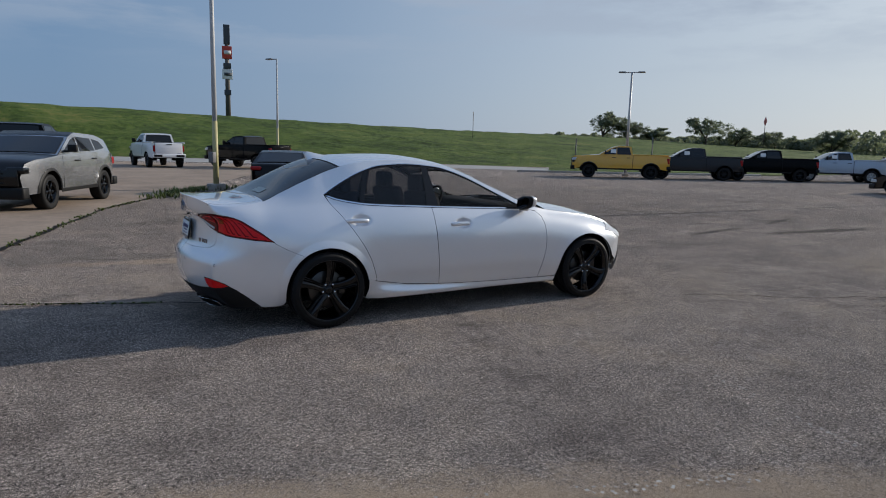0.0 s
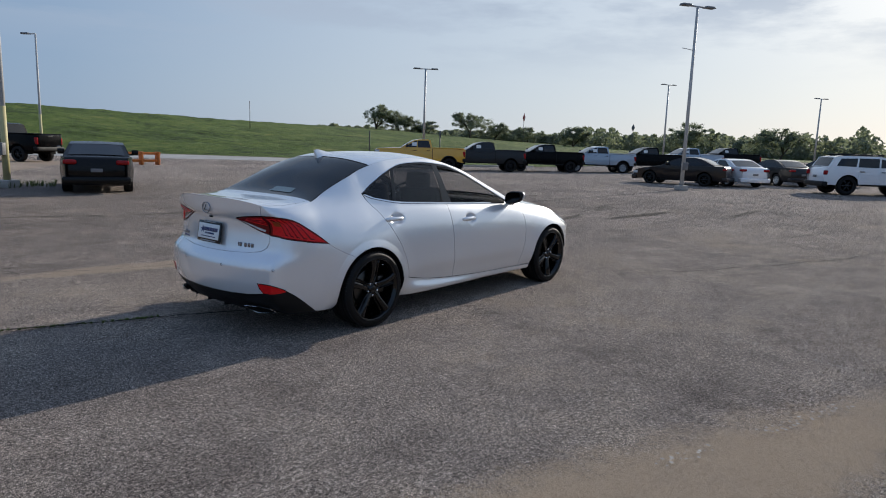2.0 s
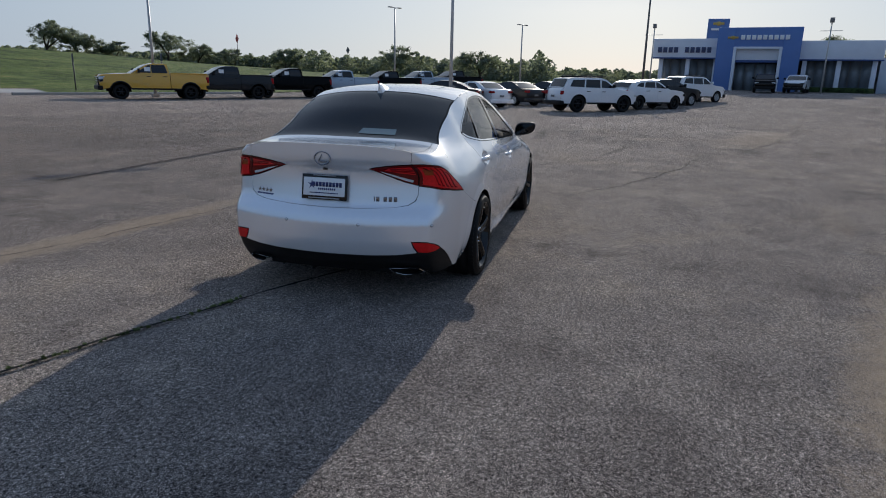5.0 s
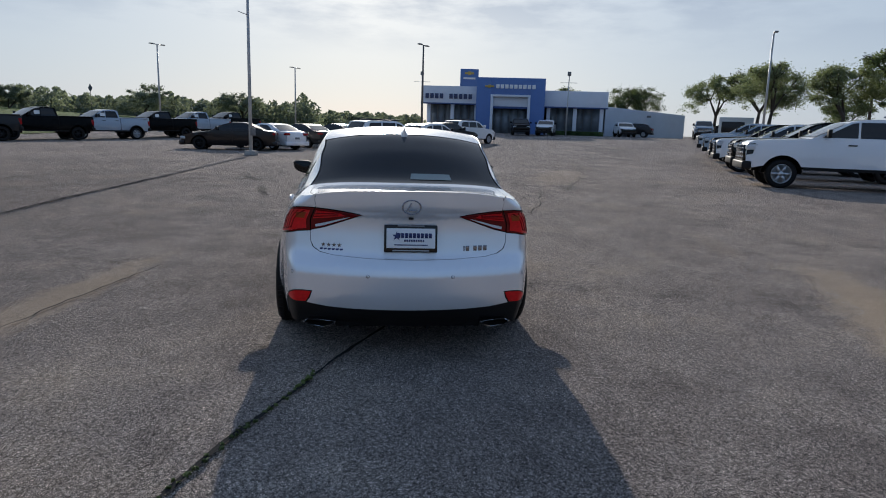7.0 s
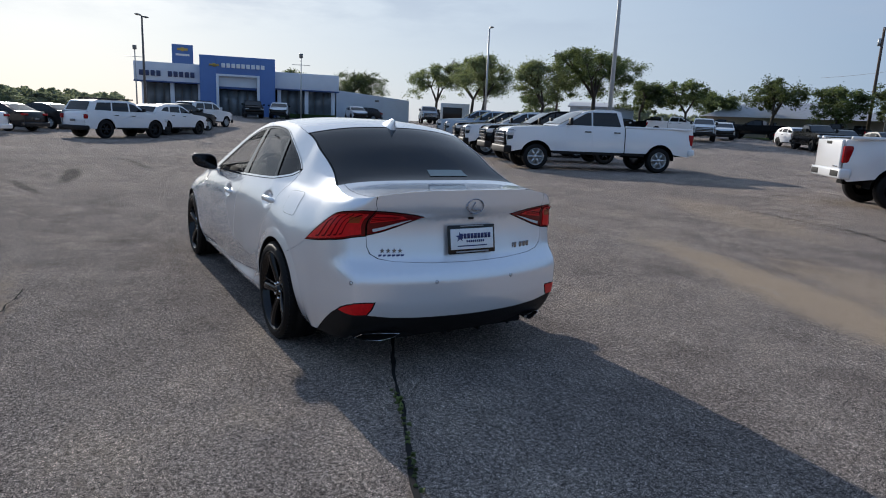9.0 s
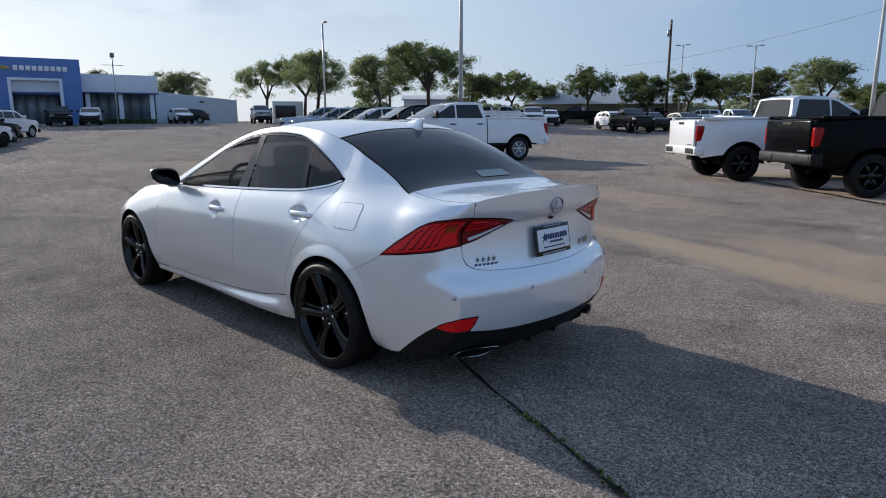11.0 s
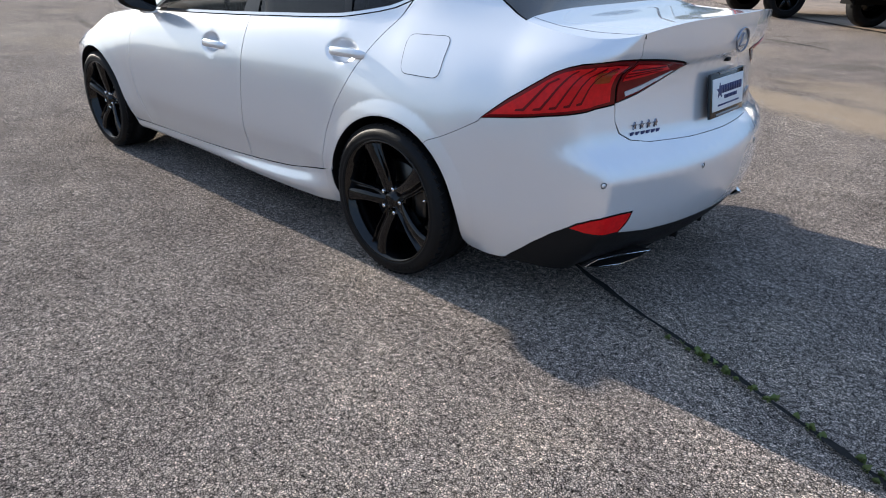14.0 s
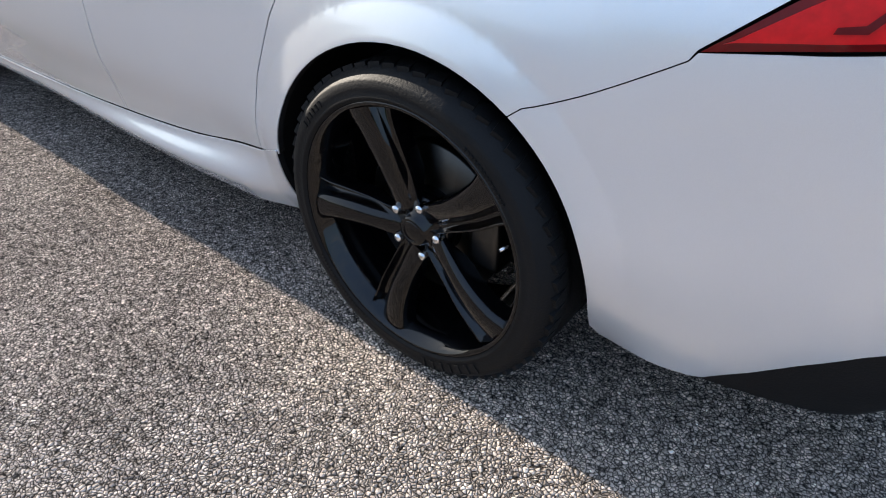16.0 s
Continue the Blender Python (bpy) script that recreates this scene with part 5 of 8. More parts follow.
def vehicle(kind, paint, label, category, alloy, lower=None, group="", stickers=False, name=None, rails=False, skin=None, roof_paint=None, stretch=1.0):
    s = dict(SPECS[kind])
    if stretch != 1.0:
        # the long-wheelbase body, with a short nose
        def longer(p):
            return (p[0] * stretch - (0.22 if p[0] > 2.0 else 0.0), p[1])
        s.update(wb=s["wb"] * stretch, line=[longer(p) for p in s["line"]], roof=[longer(p) for p in s["roof"]], side=[[longer(p) for p in w] for w in s["side"]], doors=[(a * stretch, b * stretch) for a, b in s["doors"]])
    nose_x = s["line"][1][0]
    ob = thing(name or {"pickup": "pickup_truck", "suv": "suv_car", "crossover": "crossover_car", "saloon": "saloon_car"}[kind], Matrix.Identity(4), label, category, group)
    hw, wb, line, roof = s["hw"], s["wb"], s["line"], s["roof"]
    front, tail = line[0][0], line[-1][0]
    ztop = curve_through(sorted({round(x, 3): z for x, z in line[2:-1]}.items()))
    length = line[1][0] - min(p[0] for p in line)
    mid = (line[1][0] + min(p[0] for p in line)) / 2

    def wide(x, z):
        e = abs(x - mid) / (length / 2)
        y = hw * (1 - 0.16 * max(0.0, (e - 0.62) / 0.38) ** 2.2)
        y -= 0.05 * max(0.0, (0.62 - z) / 0.4) ** 1.5 + 0.05 * max(0.0, (z - 0.85) / 0.5) ** 2
        if s["bed"] and x < -0.78:
            y -= 0.0
        for cx in (-wb, wb):
            rr = math.hypot(x - cx, z - s["r"])
            y += 0.03 * smooth01((s["arch"] + 0.10 - rr) / 0.08)
        return y

    def arch_pts(cx):
        return [(cx + s["arch"] * math.cos(radians(a)), max(s["low"], s["r"] + s["arch"] * math.sin(radians(a)))) for a in range(180, -1, -12) if s["r"] + s["arch"] * math.sin(radians(a)) >= s["low"] - 0.02]
    poly = [(tail, line[-1][1]), (tail + 0.12, s["low"])] + arch_pts(-wb) + arch_pts(wb) + [(front - 0.1, s["low"])] + line
    for side in (1, -1):
        lay = (lambda pts: pts) if side < 0 else (lambda pts: [(-a, b) for a, b in pts])
        f = (lambda a, b, side=side: ((a if side < 0 else -a), side * wide(a if side < 0 else -a, b), b))
        panel("body_side", lay(poly[:-1]), f, paint, ob, step=0.22, gap=0.0, depth=0.03)
        for x1, x0 in s["doors"]:
            zb = ztop((x0 + x1) / 2) - 0.03
            d = panel("door", lay([(x0, s["low"] + 0.07), (x1, s["low"] + 0.07), (x1, zb), (x0, zb)]), f, paint, ob, step=0.25, gap=0.008, lift=0.006, depth=0.006)
            bm = bmesh.new()
            add_box(bm, (x0 + 0.16, side * (wide(x0 + 0.1, zb - 0.12) + 0.022), zb - 0.12), (0.22, 0.03, 0.035), 0.01)
            part("door_handle", bm, lower if lower else paint, d)
        # cabin side
        base, top = roof[0][1], max(p[1] for p in roof)

        def cab(a, b, side=side, base=base):
            x = a if side < 0 else -a
            return (x, side * (wide(x, base) - 0.03 - s["lean"] * max(0.0, b - base) - 0.1 * max(0.0, b - base) ** 2), b)
        cabin = [(roof[-1][0], roof[-1][1] - 0.02)] + [(roof[0][0], roof[0][1] - 0.02)] + roof
        panel("cabin_side", lay(cabin), cab, paint, ob, step=0.2, gap=0.0, depth=0.02)
        for w in s["side"]:
            g = panel("side_window", lay(w), cab, CARGLASS, ob, step=0.25, gap=0.0, lift=0.006, depth=0.004)
            if stickers and w is s["side"][0]:
                cx, cz = sum(p[0] for p in w) / len(w) - 0.06, 1.67
                panel("window_sticker", lay([(cx - 0.16, cz - 0.11), (cx + 0.16, cz - 0.11), (cx + 0.16, cz + 0.11), (cx - 0.16, cz + 0.11)]), cab, PAPER, g, step=0.3, gap=0.0, lift=0.010, depth=0.001, label="white paper sticker in the window")
        bm = bmesh.new()
        mx, mz = s["side"][0][0][0] - 0.12, base + 0.16
        add_box(bm, (mx, side * (wide(mx, base) + 0.12), mz), (0.10, 0.20, 0.17 if kind != "pickup" else 0.24), 0.03)
        add_box(bm, (mx + 0.02, side * (wide(mx, base) + 0.0), mz - 0.07), (0.06, 0.12, 0.05), 0.01)
        part("wing_mirror", bm, BLACKTRIM if kind == "pickup" else (lower if lower else paint), ob)
        # dark arch lips, rocker strip and the shut line before the bed
        for cx in (-wb, wb):
            ring = [(cx + (s["arch"] + g) * math.cos(radians(a)), s["r"] + (s["arch"] + g) * math.sin(radians(a))) for g, way in ((0.0, 1), (0.055, -1)) for a in range(0, 181, 15)[::way] if s["r"] + s["arch"] * math.sin(radians(a)) > s["low"] - 0.1]
            if paint is not BLACK and paint is not WHITE and (lower or kind == "pickup"):
                panel("arch_lip", lay(ring), f, BLACKTRIM, ob, step=0.2, gap=0.0, lift=0.010, depth=0.008)
        x0, x1 = -wb + s["arch"] + 0.02, wb - s["arch"] - 0.02
        panel("rocker", lay([(x0, s["low"] - 0.01), (x1, s["low"] - 0.01), (x1, s["low"] + 0.065), (x0, s["low"] + 0.065)]), f, BLACKTRIM, ob, step=0.3, gap=0.0, lift=0.012, depth=0.01)
        if kind == "pickup":
            panel("bed_gap", lay([(-0.785 * stretch, 0.56), (-0.785 * stretch + 0.03, 0.56), (-0.785 * stretch + 0.03, 1.425), (-0.785 * stretch, 1.44)]), f, CABIN, ob, step=0.3, gap=0.0, lift=0.007, depth=0.004)
            panel("lamp_surround", lay([(nose_x - 0.20, 0.96), (nose_x - 0.03, 0.92), (nose_x - 0.02, 1.20), (nose_x - 0.05, 1.24), (nose_x - 0.24, 1.25)]), f, GLOSSBLACK, ob, step=0.2, gap=0.0, lift=0.012, depth=0.01)
            panel("lamp_strip", lay([(nose_x - 0.30, 1.195), (nose_x - 0.06, 1.18), (nose_x - 0.06, 1.225), (nose_x - 0.30, 1.235)]), f, CLEARLENS, ob, step=0.2, gap=0.0, lift=0.02, depth=0.006)
        # lamps
        bm = bmesh.new()
        tz = 1.12 if kind == "pickup" else (0.98 if kind in ("suv", "crossover", "offroad") else 0.86)
        th = 0.36 if kind == "pickup" else 0.2
        tx = min(p[0] for p in line)
        if kind == "saloon":
            add_box(bm, (tx + 0.16, side * (wide(tx + 0.1, tz) - 0.15), tz + 0.02), (0.30, 0.34, 0.13), 0.05)
        else:
            add_box(bm, (tx + 0.08, side * (wide(tx + 0.1, tz) - 0.055), tz), (0.18, 0.125, th), 0.03)
        part("tail_lamp", bm, DEEPRED, ob)
        bm = bmesh.new()
        hz = line[2][1] - 0.13
        add_box(bm, (line[1][0] - 0.12, side * (hw * 0.74), hz), (0.24, 0.34, 0.13), 0.03)
        part("head_lamp", bm, GLOSSBLACK if kind == "crossover" else CLEARLENS, ob)
        for cx in (-wb, wb):
            road_wheel(ob, cx, side * (hw - 0.13), s["r"], alloy)
            bm = bmesh.new()

            def liner(u, v, cx=cx, side=side):
                a = math.pi * u
                return (cx + (s["arch"] + 0.01) * math.cos(a), side * (hw - 0.45 + 0.42 * v), s["r"] + (s["arch"] + 0.01) * math.sin(a))
            add_grid(bm, liner, 14, 1)
            bm.faces.new([bm.verts.new((cx + (s["arch"] + 0.02) * math.cos(math.pi * k / 12), side * (hw - 0.44), s["r"] + (s["arch"] + 0.02) * math.sin(math.pi * k / 12))) for k in range(13)])
            part("arch_liner", bm, CABIN, ob)
    # skin across the car along the body line
    bm = bmesh.new()
    prev = None
    for x, z in line:
        w = wide(x, z)
        row = [bm.verts.new((x - 0.10 * (abs(v) ** 2.5) * (1 if x > mid else -1) * (1 if abs(x - mid) > length * 0.4 else 0), v * w, z + (0.03 * (1 - v * v) if 0.7 < z and abs(x - mid) < length * 0.45 else 0))) for v in (-1, -0.85, -0.5, 0, 0.5, 0.85, 1)]
        if prev:
            for j in range(6):
                bm.faces.new((prev[j], prev[j + 1], row[j + 1], row[j]))
        prev = row
    bmesh.ops.recalc_face_normals(bm, faces=bm.faces[:])
    part("body", bm, skin or paint, ob)
    # roof, screens
    def strip(i, j, name, m, lift=0.0, k=1.0):
        bm = bmesh.new()
        pr = None
        for x, z in roof[i:j + 1]:
            w = (wide(x, base) - 0.03 - s["lean"] * max(0.0, z - base) - 0.1 * max(0.0, z - base) ** 2) * k
            row = [bm.verts.new((x, v * w, z + 0.02 * (1 - v * v) + lift)) for v in (-1, -0.8, -0.4, 0, 0.4, 0.8, 1)]
            if pr:
                for q in range(6):
                    bm.faces.new((pr[q], pr[q + 1], row[q + 1], row[q]))
            pr = row
        bmesh.ops.recalc_face_normals(bm, faces=bm.faces[:])
        return part(name, bm, m, ob)
    strip(1, len(roof) - 2, "roof", roof_paint or paint)
    def pane(i, name, glass):
        # body-coloured frame with the glass let in
        strip(i, i + 1, name + "_frame", paint, -0.004)
        (xa, za), (xb, zb) = roof[i], roof[i + 1]
        bm = bmesh.new()

        def f(u, v):
            t = 0.10 + 0.82 * u if i == 0 else 0.08 + 0.84 * u
            x, z = xa + (xb - xa) * t, za + (zb - za) * t
            w = (wide(x, base) - 0.03 - s["lean"] * max(0.0, z - base) - 0.1 * max(0.0, z - base) ** 2) * (0.92 if i == 0 else 0.86)
            y = (v * 2 - 1) * w
            out = Vector((zb - za, 0, -(xb - xa))).normalized() * (1 if (zb - za) * (1 if i == 0 else -1) > 0 else -1)
            n = Vector((abs(out.x) * (1 if i == 0 else -1), 0, abs(out.z)))
            return Vector((x, y, z + 0.02 * (1 - (v * 2 - 1) ** 2))) + n * 0.014
        add_grid(bm, f, 3, 8)
        bmesh.ops.recalc_face_normals(bm, faces=bm.faces[:])
        part(name, bm, glass, ob)
    pane(0, "windscreen", SKYGLASS)
    pane(len(roof) - 2, "rear_screen", SKYGLASS)
    nose, back = line[1][0], min(p[0] for p in line)
    trim = lower if lower else (paint if kind == "saloon" else BLACKTRIM)
    bm = bmesh.new()
    gh = 0.46 if kind == "pickup" else (0.34 if kind == "crossover" else 0.24)
    add_box(bm, (nose + (-0.02 if kind == "pickup" else -0.01), 0, line[1][1] - 0.02), (0.12, hw * (1.40 if kind == "pickup" else 1.62 if kind != "saloon" else 1.3), gh), 0.03)
    grille = part("grille", bm, GLOSSBLACK, ob)
    for k in range(3):
        bm = bmesh.new()
        add_box(bm, (nose + 0.038 if kind == "pickup" else nose + 0.045, 0, line[1][1] - 0.02 + (k - 1) * gh * 0.28), (0.03, hw * (1.32 if kind == "pickup" else 1.08), 0.035), 0.008)
        part("grille_bar", bm, CHROME if kind == "pickup" and paint is not BLACK else BLACKTRIM, grille)
    bm = bmesh.new()
    add_box(bm, (nose - 0.05, 0, line[0][1] + 0.04), (0.26, hw * 1.86, 0.24), 0.05)
    part("front_bumper", bm, trim, ob)
    bm = bmesh.new()
    add_box(bm, (back + 0.05, 0, line[-1][1] + 0.05), (0.24, hw * 1.86, 0.22), 0.05)
    rb = part("rear_bumper", bm, (WHITE if paint is WHITE and kind == "pickup" else trim), ob)
    if kind == "pickup":
        for yy in (-0.62, 0.62):
            bm = bmesh.new()
            add_box(bm, (back - 0.065, yy, line[-1][1] + 0.05), (0.03, 0.46, 0.13), 0.02)
            part("bumper_insert", bm, BLACKTRIM, rb)
        bm = bmesh.new()
        add_box(bm, (back - 0.005, 0, 1.10), (0.07, hw * 1.52, 0.66), 0.03)
        gate = part("tailgate", bm, paint, ob)
        bm = bmesh.new()
        add_box(bm, (back - 0.045, 0, 1.36), (0.012, 0.30, 0.06), 0.005)
        part("gate_handle", bm, BLACKTRIM, gate)
        bm = bmesh.new()
        add_box(bm, (back - 0.045, -0.55, 0.86), (0.010, 0.26, 0.03))
        part("nameplate", bm, CHROME, gate)
        # flat sheet coloured dark for the shade inside an open bed
        bm = bmesh.new()
        add_box(bm, (-1.83 * stretch, 0, 1.47), (2.0 * stretch, hw * 1.60, 0.02), 0.005)
        part("bed_shade_sheet", bm, CABIN, ob, "flat dark sheet standing for the shaded inside of the load bed")
        for side in (1, -1):
            bm = bmesh.new()
            add_box(bm, (-1.83 * stretch, side * hw * 0.90, 1.47), (2.08 * stretch, 0.10, 0.07), 0.025)
            part("bed_rail", bm, paint, ob)
    else:
        bm = bmesh.new()
        add_box(bm, (back - 0.015, 0, 0.80 if kind != "saloon" else 0.66), (0.03, 0.30, 0.10), 0.008)
        part("number_plate", bm, LETTERPLATE, ob, "dull plain plate")
    if rails:
        for side in (1, -1):
            bm = bmesh.new()
            add_box(bm, (-0.75, side * 0.62, 1.80), (1.7, 0.05, 0.05), 0.015)
            for xx in (-1.5, -0.75, 0.0):
                add_box(bm, (xx, side * 0.62, 1.765), (0.08, 0.05, 0.06), 0.01)
            part("roof_rail", bm, BLACKTRIM, ob)
    bm = bmesh.new()
    add_box(bm, (0, 0, s["low"] + 0.08), (length - 0.5, hw * 1.5, 0.14), 0.02)
    part("underbody", bm, CABIN, ob)
    return ob


def stand(ob, x, y, heading, size=1.0):
    ob.matrix_basis = pose(x, y, rise(x, y) + 0.002, 0, 0, heading) @ Matrix.Scale(size, 4)
    return ob


def again(ob, x, y, heading, size=1.0):
    return copy_thing(ob, pose(x, y, rise(x, y) + 0.002, 0, 0, heading) @ Matrix.Scale(size / ob.scale[0], 4))


# row of new trucks angled beside the lane
wt = stand(vehicle("pickup", WHITE, "white crew-cab pickup truck parked on asphalt", "pickup truck", ALLOY, BLACKTRIM, "pickups in the angled row", stretch=1.14), 12.0, -14.2, 68, 1.03)
bt = stand(vehicle("pickup", BLACK, "black crew-cab pickup truck with dark wheels", "pickup truck", BLACKWHEEL, None, "pickups in the angled row"), 16.0, -15.95, 66, 1.03)
again(wt, 20.0, -17.7, 65, 1.03)
again(bt, 24.0, -19.45, 64, 1.03)
bl = stand(vehicle("pickup", STEELBLUE, "steel blue-grey pickup truck parked on asphalt", "pickup truck", BLACKWHEEL, None, "pickups in the angled row"), 28.0, -21.2, 63, 1.03)
again(bl, 32.0, -22.95, 62, 1.03)
# two trucks parked nose away
wt2 = stand(vehicle("pickup", WHITE, "white pickup truck with body-coloured bumper and black wheels", "pickup truck", BLACKWHEEL, None, "pickups parked nose away"), 0.8, -15.05, -133)
bt2 = again(bt, -2.23, -13.1, -133)
tagged(bt2, "black lifted pickup truck parked nose away from the lane", "pickup truck", "pickups parked nose away")
# row along the far side
yt = stand(vehicle("pickup", YELLOW, "amber yellow pickup truck with a paper sticker in its window", "pickup truck", BLACKWHEEL, BLACKTRIM, "pickups along the grass", True), 27.3, 24.3, 138)
gt = stand(vehicle("pickup", GREYPAINT, "dark grey pickup truck with a window sticker", "pickup truck", BLACKWHEEL, BLACKTRIM, "pickups along the grass", True), 32.0, 22.6, 138)
bt3 = stand(vehicle("pickup", BLACK, "black pickup truck with a window sticker", "pickup truck", BLACKWHEEL, None, "pickups along the grass", True), 37.0, 20.7, 138)
st = stand(vehicle("pickup", STEELBLUE, "pale silver-blue pickup truck with a window sticker", "pickup truck", ALLOY, BLACKTRIM, "pickups along the grass", True), 41.8, 18.8, 138)
again(bt3, 46.2, 16.6, 138)
again(st, 51.0, 15.0, 138)
again(bt3, 56.0, 13.3, 138)
# trucks and cars by the left-hand poles
wt4 = again(wt2, 1.9, 38.2, 97)
tagged(wt4, "white pickup truck parked nose to the grass bank", "pickup truck", "pickups by the bank")
bt4 = again(bt, 7.0, 36.2, 118)
tagged(bt4, "black pickup truck parked before the grass bank", "pickup truck", "pickups by the bank")
# dark grey skin carries the shade and dark reflection on the silver bonnet
stand(vehicle("crossover", SILVER, "silver crossover car with black roof, grille and wheels on concrete", "crossover", BLACKWHEEL, BLACKTRIM, skin=GREYPAINT, roof_paint=BLACK), -3.75, 12.0, -114)
again(bt, -4.3, 20.5, 75)
stand(vehicle("suv", GREYPAINT, "dark grey sport utility car behind a crossover", "suv", BLACKWHEEL, BLACKTRIM), -6.4, 19.2, 80)
stand(vehicle("saloon", GLOSSDARK, "black saloon car with red tail lamps beside weeds", "saloon car", BLACKWHEEL, None), 3.05, 14.95, 66, 0.92)
# cars beyond the tall lamp post
dk = stand(vehicle("saloon", MAROON, "dark maroon saloon car parked by a lamp post", "saloon car", BLACKWHEEL, None, "cars in the middle row"), 29.7, 7.7, 92)
ws = stand(vehicle("saloon", WHITE, "white saloon car with black lower trim", "saloon car", ALLOY, None, "cars in the middle row"), 32.4, 6.2, 50)
ds = stand(vehicle("saloon", GREYPAINT, "dark grey saloon car in the middle row", "saloon car", ALLOY, None, "cars in the middle row"), 36.2, 4.7, 50)
again(ds, 39.8, 2.8, 50)
wsuv = vehicle("offroad", WHITE, "white off-road sport utility car with dark roof rack and black wheels", "suv", BLACKWHEEL, BLACKTRIM, "cars in the middle row", name="suv_car", rails=True)
rack = part("roof_rack", bmesh.new(), BLACKTRIM, wsuv, "dark flat roof rack")
for y in (-0.5, 0.5):
    bm = bmesh.new()
    add_box(bm, (-0.55, y, 1.815), (2.1, 0.04, 0.06), 0.012)
    part("side_rail", bm, BLACKTRIM, rack)
for k in range(8):
    bm = bmesh.new()
    add_box(bm, (-1.5 + 0.27 * k, 0, 1.83), (0.09, 1.0, 0.03), 0.008)
    part("cross_bar", bm, BLACKTRIM, rack)
for x in (-1.3, -0.5, 0.2):
    for y in (-0.5, 0.5):
        bm = bmesh.new()
        add_box(bm, (x, y, 1.765), (0.06, 0.04, 0.09), 0.008)
        part("rack_foot", bm, BLACKTRIM, rack)
stand(wsuv, 30.4, -0.6, -54)
cw = stand(vehicle("crossover", WHITE, "white crossover car parked in a row", "crossover", BLACKWHEEL, BLACKTRIM, "cars in the middle row"), 35.0, -3.6, -47)
cd = stand(vehicle("crossover", GREYPAINT, "dark grey crossover car parked in a row", "crossover", ALLOY, None, "cars in the middle row"), 39.5, -5.0, -47)
sw = stand(vehicle("suv", WHITE, "large white sport utility car parked in a row", "suv", ALLOY, None, "cars in the middle row", rails=True), 44.5, -7.2, -47)
# by the showroom
again(stand(vehicle("suv", BLACK, "black sport utility car before the showroom doors", "suv", BLACKWHEEL, None, "cars by the showroom"), 63.5, -15.6, 170), 78.0, -33.0, 60)
again(cw, 64.2, -18.6, 160)
again(cw, 68.0, -29.0, 170)
mr = stand(vehicle("crossover", MAROON, "dark maroon crossover car by the showroom wing", "crossover", ALLOY, None, "cars by the showroom"), 72.0, -31.6, 60)
again(st, 62.0, -35.5, 155)
again(gt, 73.0, -44.0, 60)
# far row by the low house
jeep = again(cw, 27.0, -51.5, 150)
for k, (o, x, y, h) in enumerate([(bt, 23.8, -48.6, 140), (cd, 24.4, -53.4, 140), (cd, 21.6, -54.6, 145), (bl, 17.6, -55.6, 140), (mr, 15.0, -57.5, 140), (wt, 34.0, -48.3, 130), (cw, 36.5, -54.5, 130), (wt, 44.0, -57.0, 200), (bt, 38.0, -62.0, 20),
                                  (gt, 45.5, -66.0, 30), (bt, 33.0, -68.0, 10), (sw, 27.0, -70.0, 20), (mr, 23.5, -71.0, 20), (bt, 50.0, -60.0, 30), (mr, 54.0, -58.0, 30)]):
    again(o, x, y, h)
rd = stand(vehicle("pickup", REDPAINT, "red pickup truck in the far lot", "pickup truck", BLACKWHEEL, BLACKTRIM, "cars in the far lot"), 19.5, -66.0, 20)
again(sw, 46.0, -40.0, 100)

# ---- lamp posts, masts and wires ----
GALV = simple("galvanised_steel", (0.42, 0.42, 0.41), 0.5, 0.5, vary=0.15, scale=3)
PALEPOLE = simple("pale_painted_steel", (0.43, 0.43, 0.42), 0.55, vary=0.15, scale=3)
YELLOWPOLE = simple("yellow_painted_steel", (0.46, 0.41, 0.20), 0.6, vary=0.2, scale=4)
DARKPOLE = simple("bronze_steel", (0.10, 0.09, 0.085), 0.55, vary=0.2, scale=3)
TIMBER = simple("creosoted_timber", (0.085, 0.06, 0.045), 0.85, vary=0.3, scale=5, bumpy=0.5, grain=40)
HEAD = simple("lamp_head_grey", (0.16, 0.16, 0.16), 0.5)
CASTCONCRETE = simple("cast_concrete", (0.38, 0.36, 0.33), 0.9, vary=0.2, scale=4, bumpy=0.3)


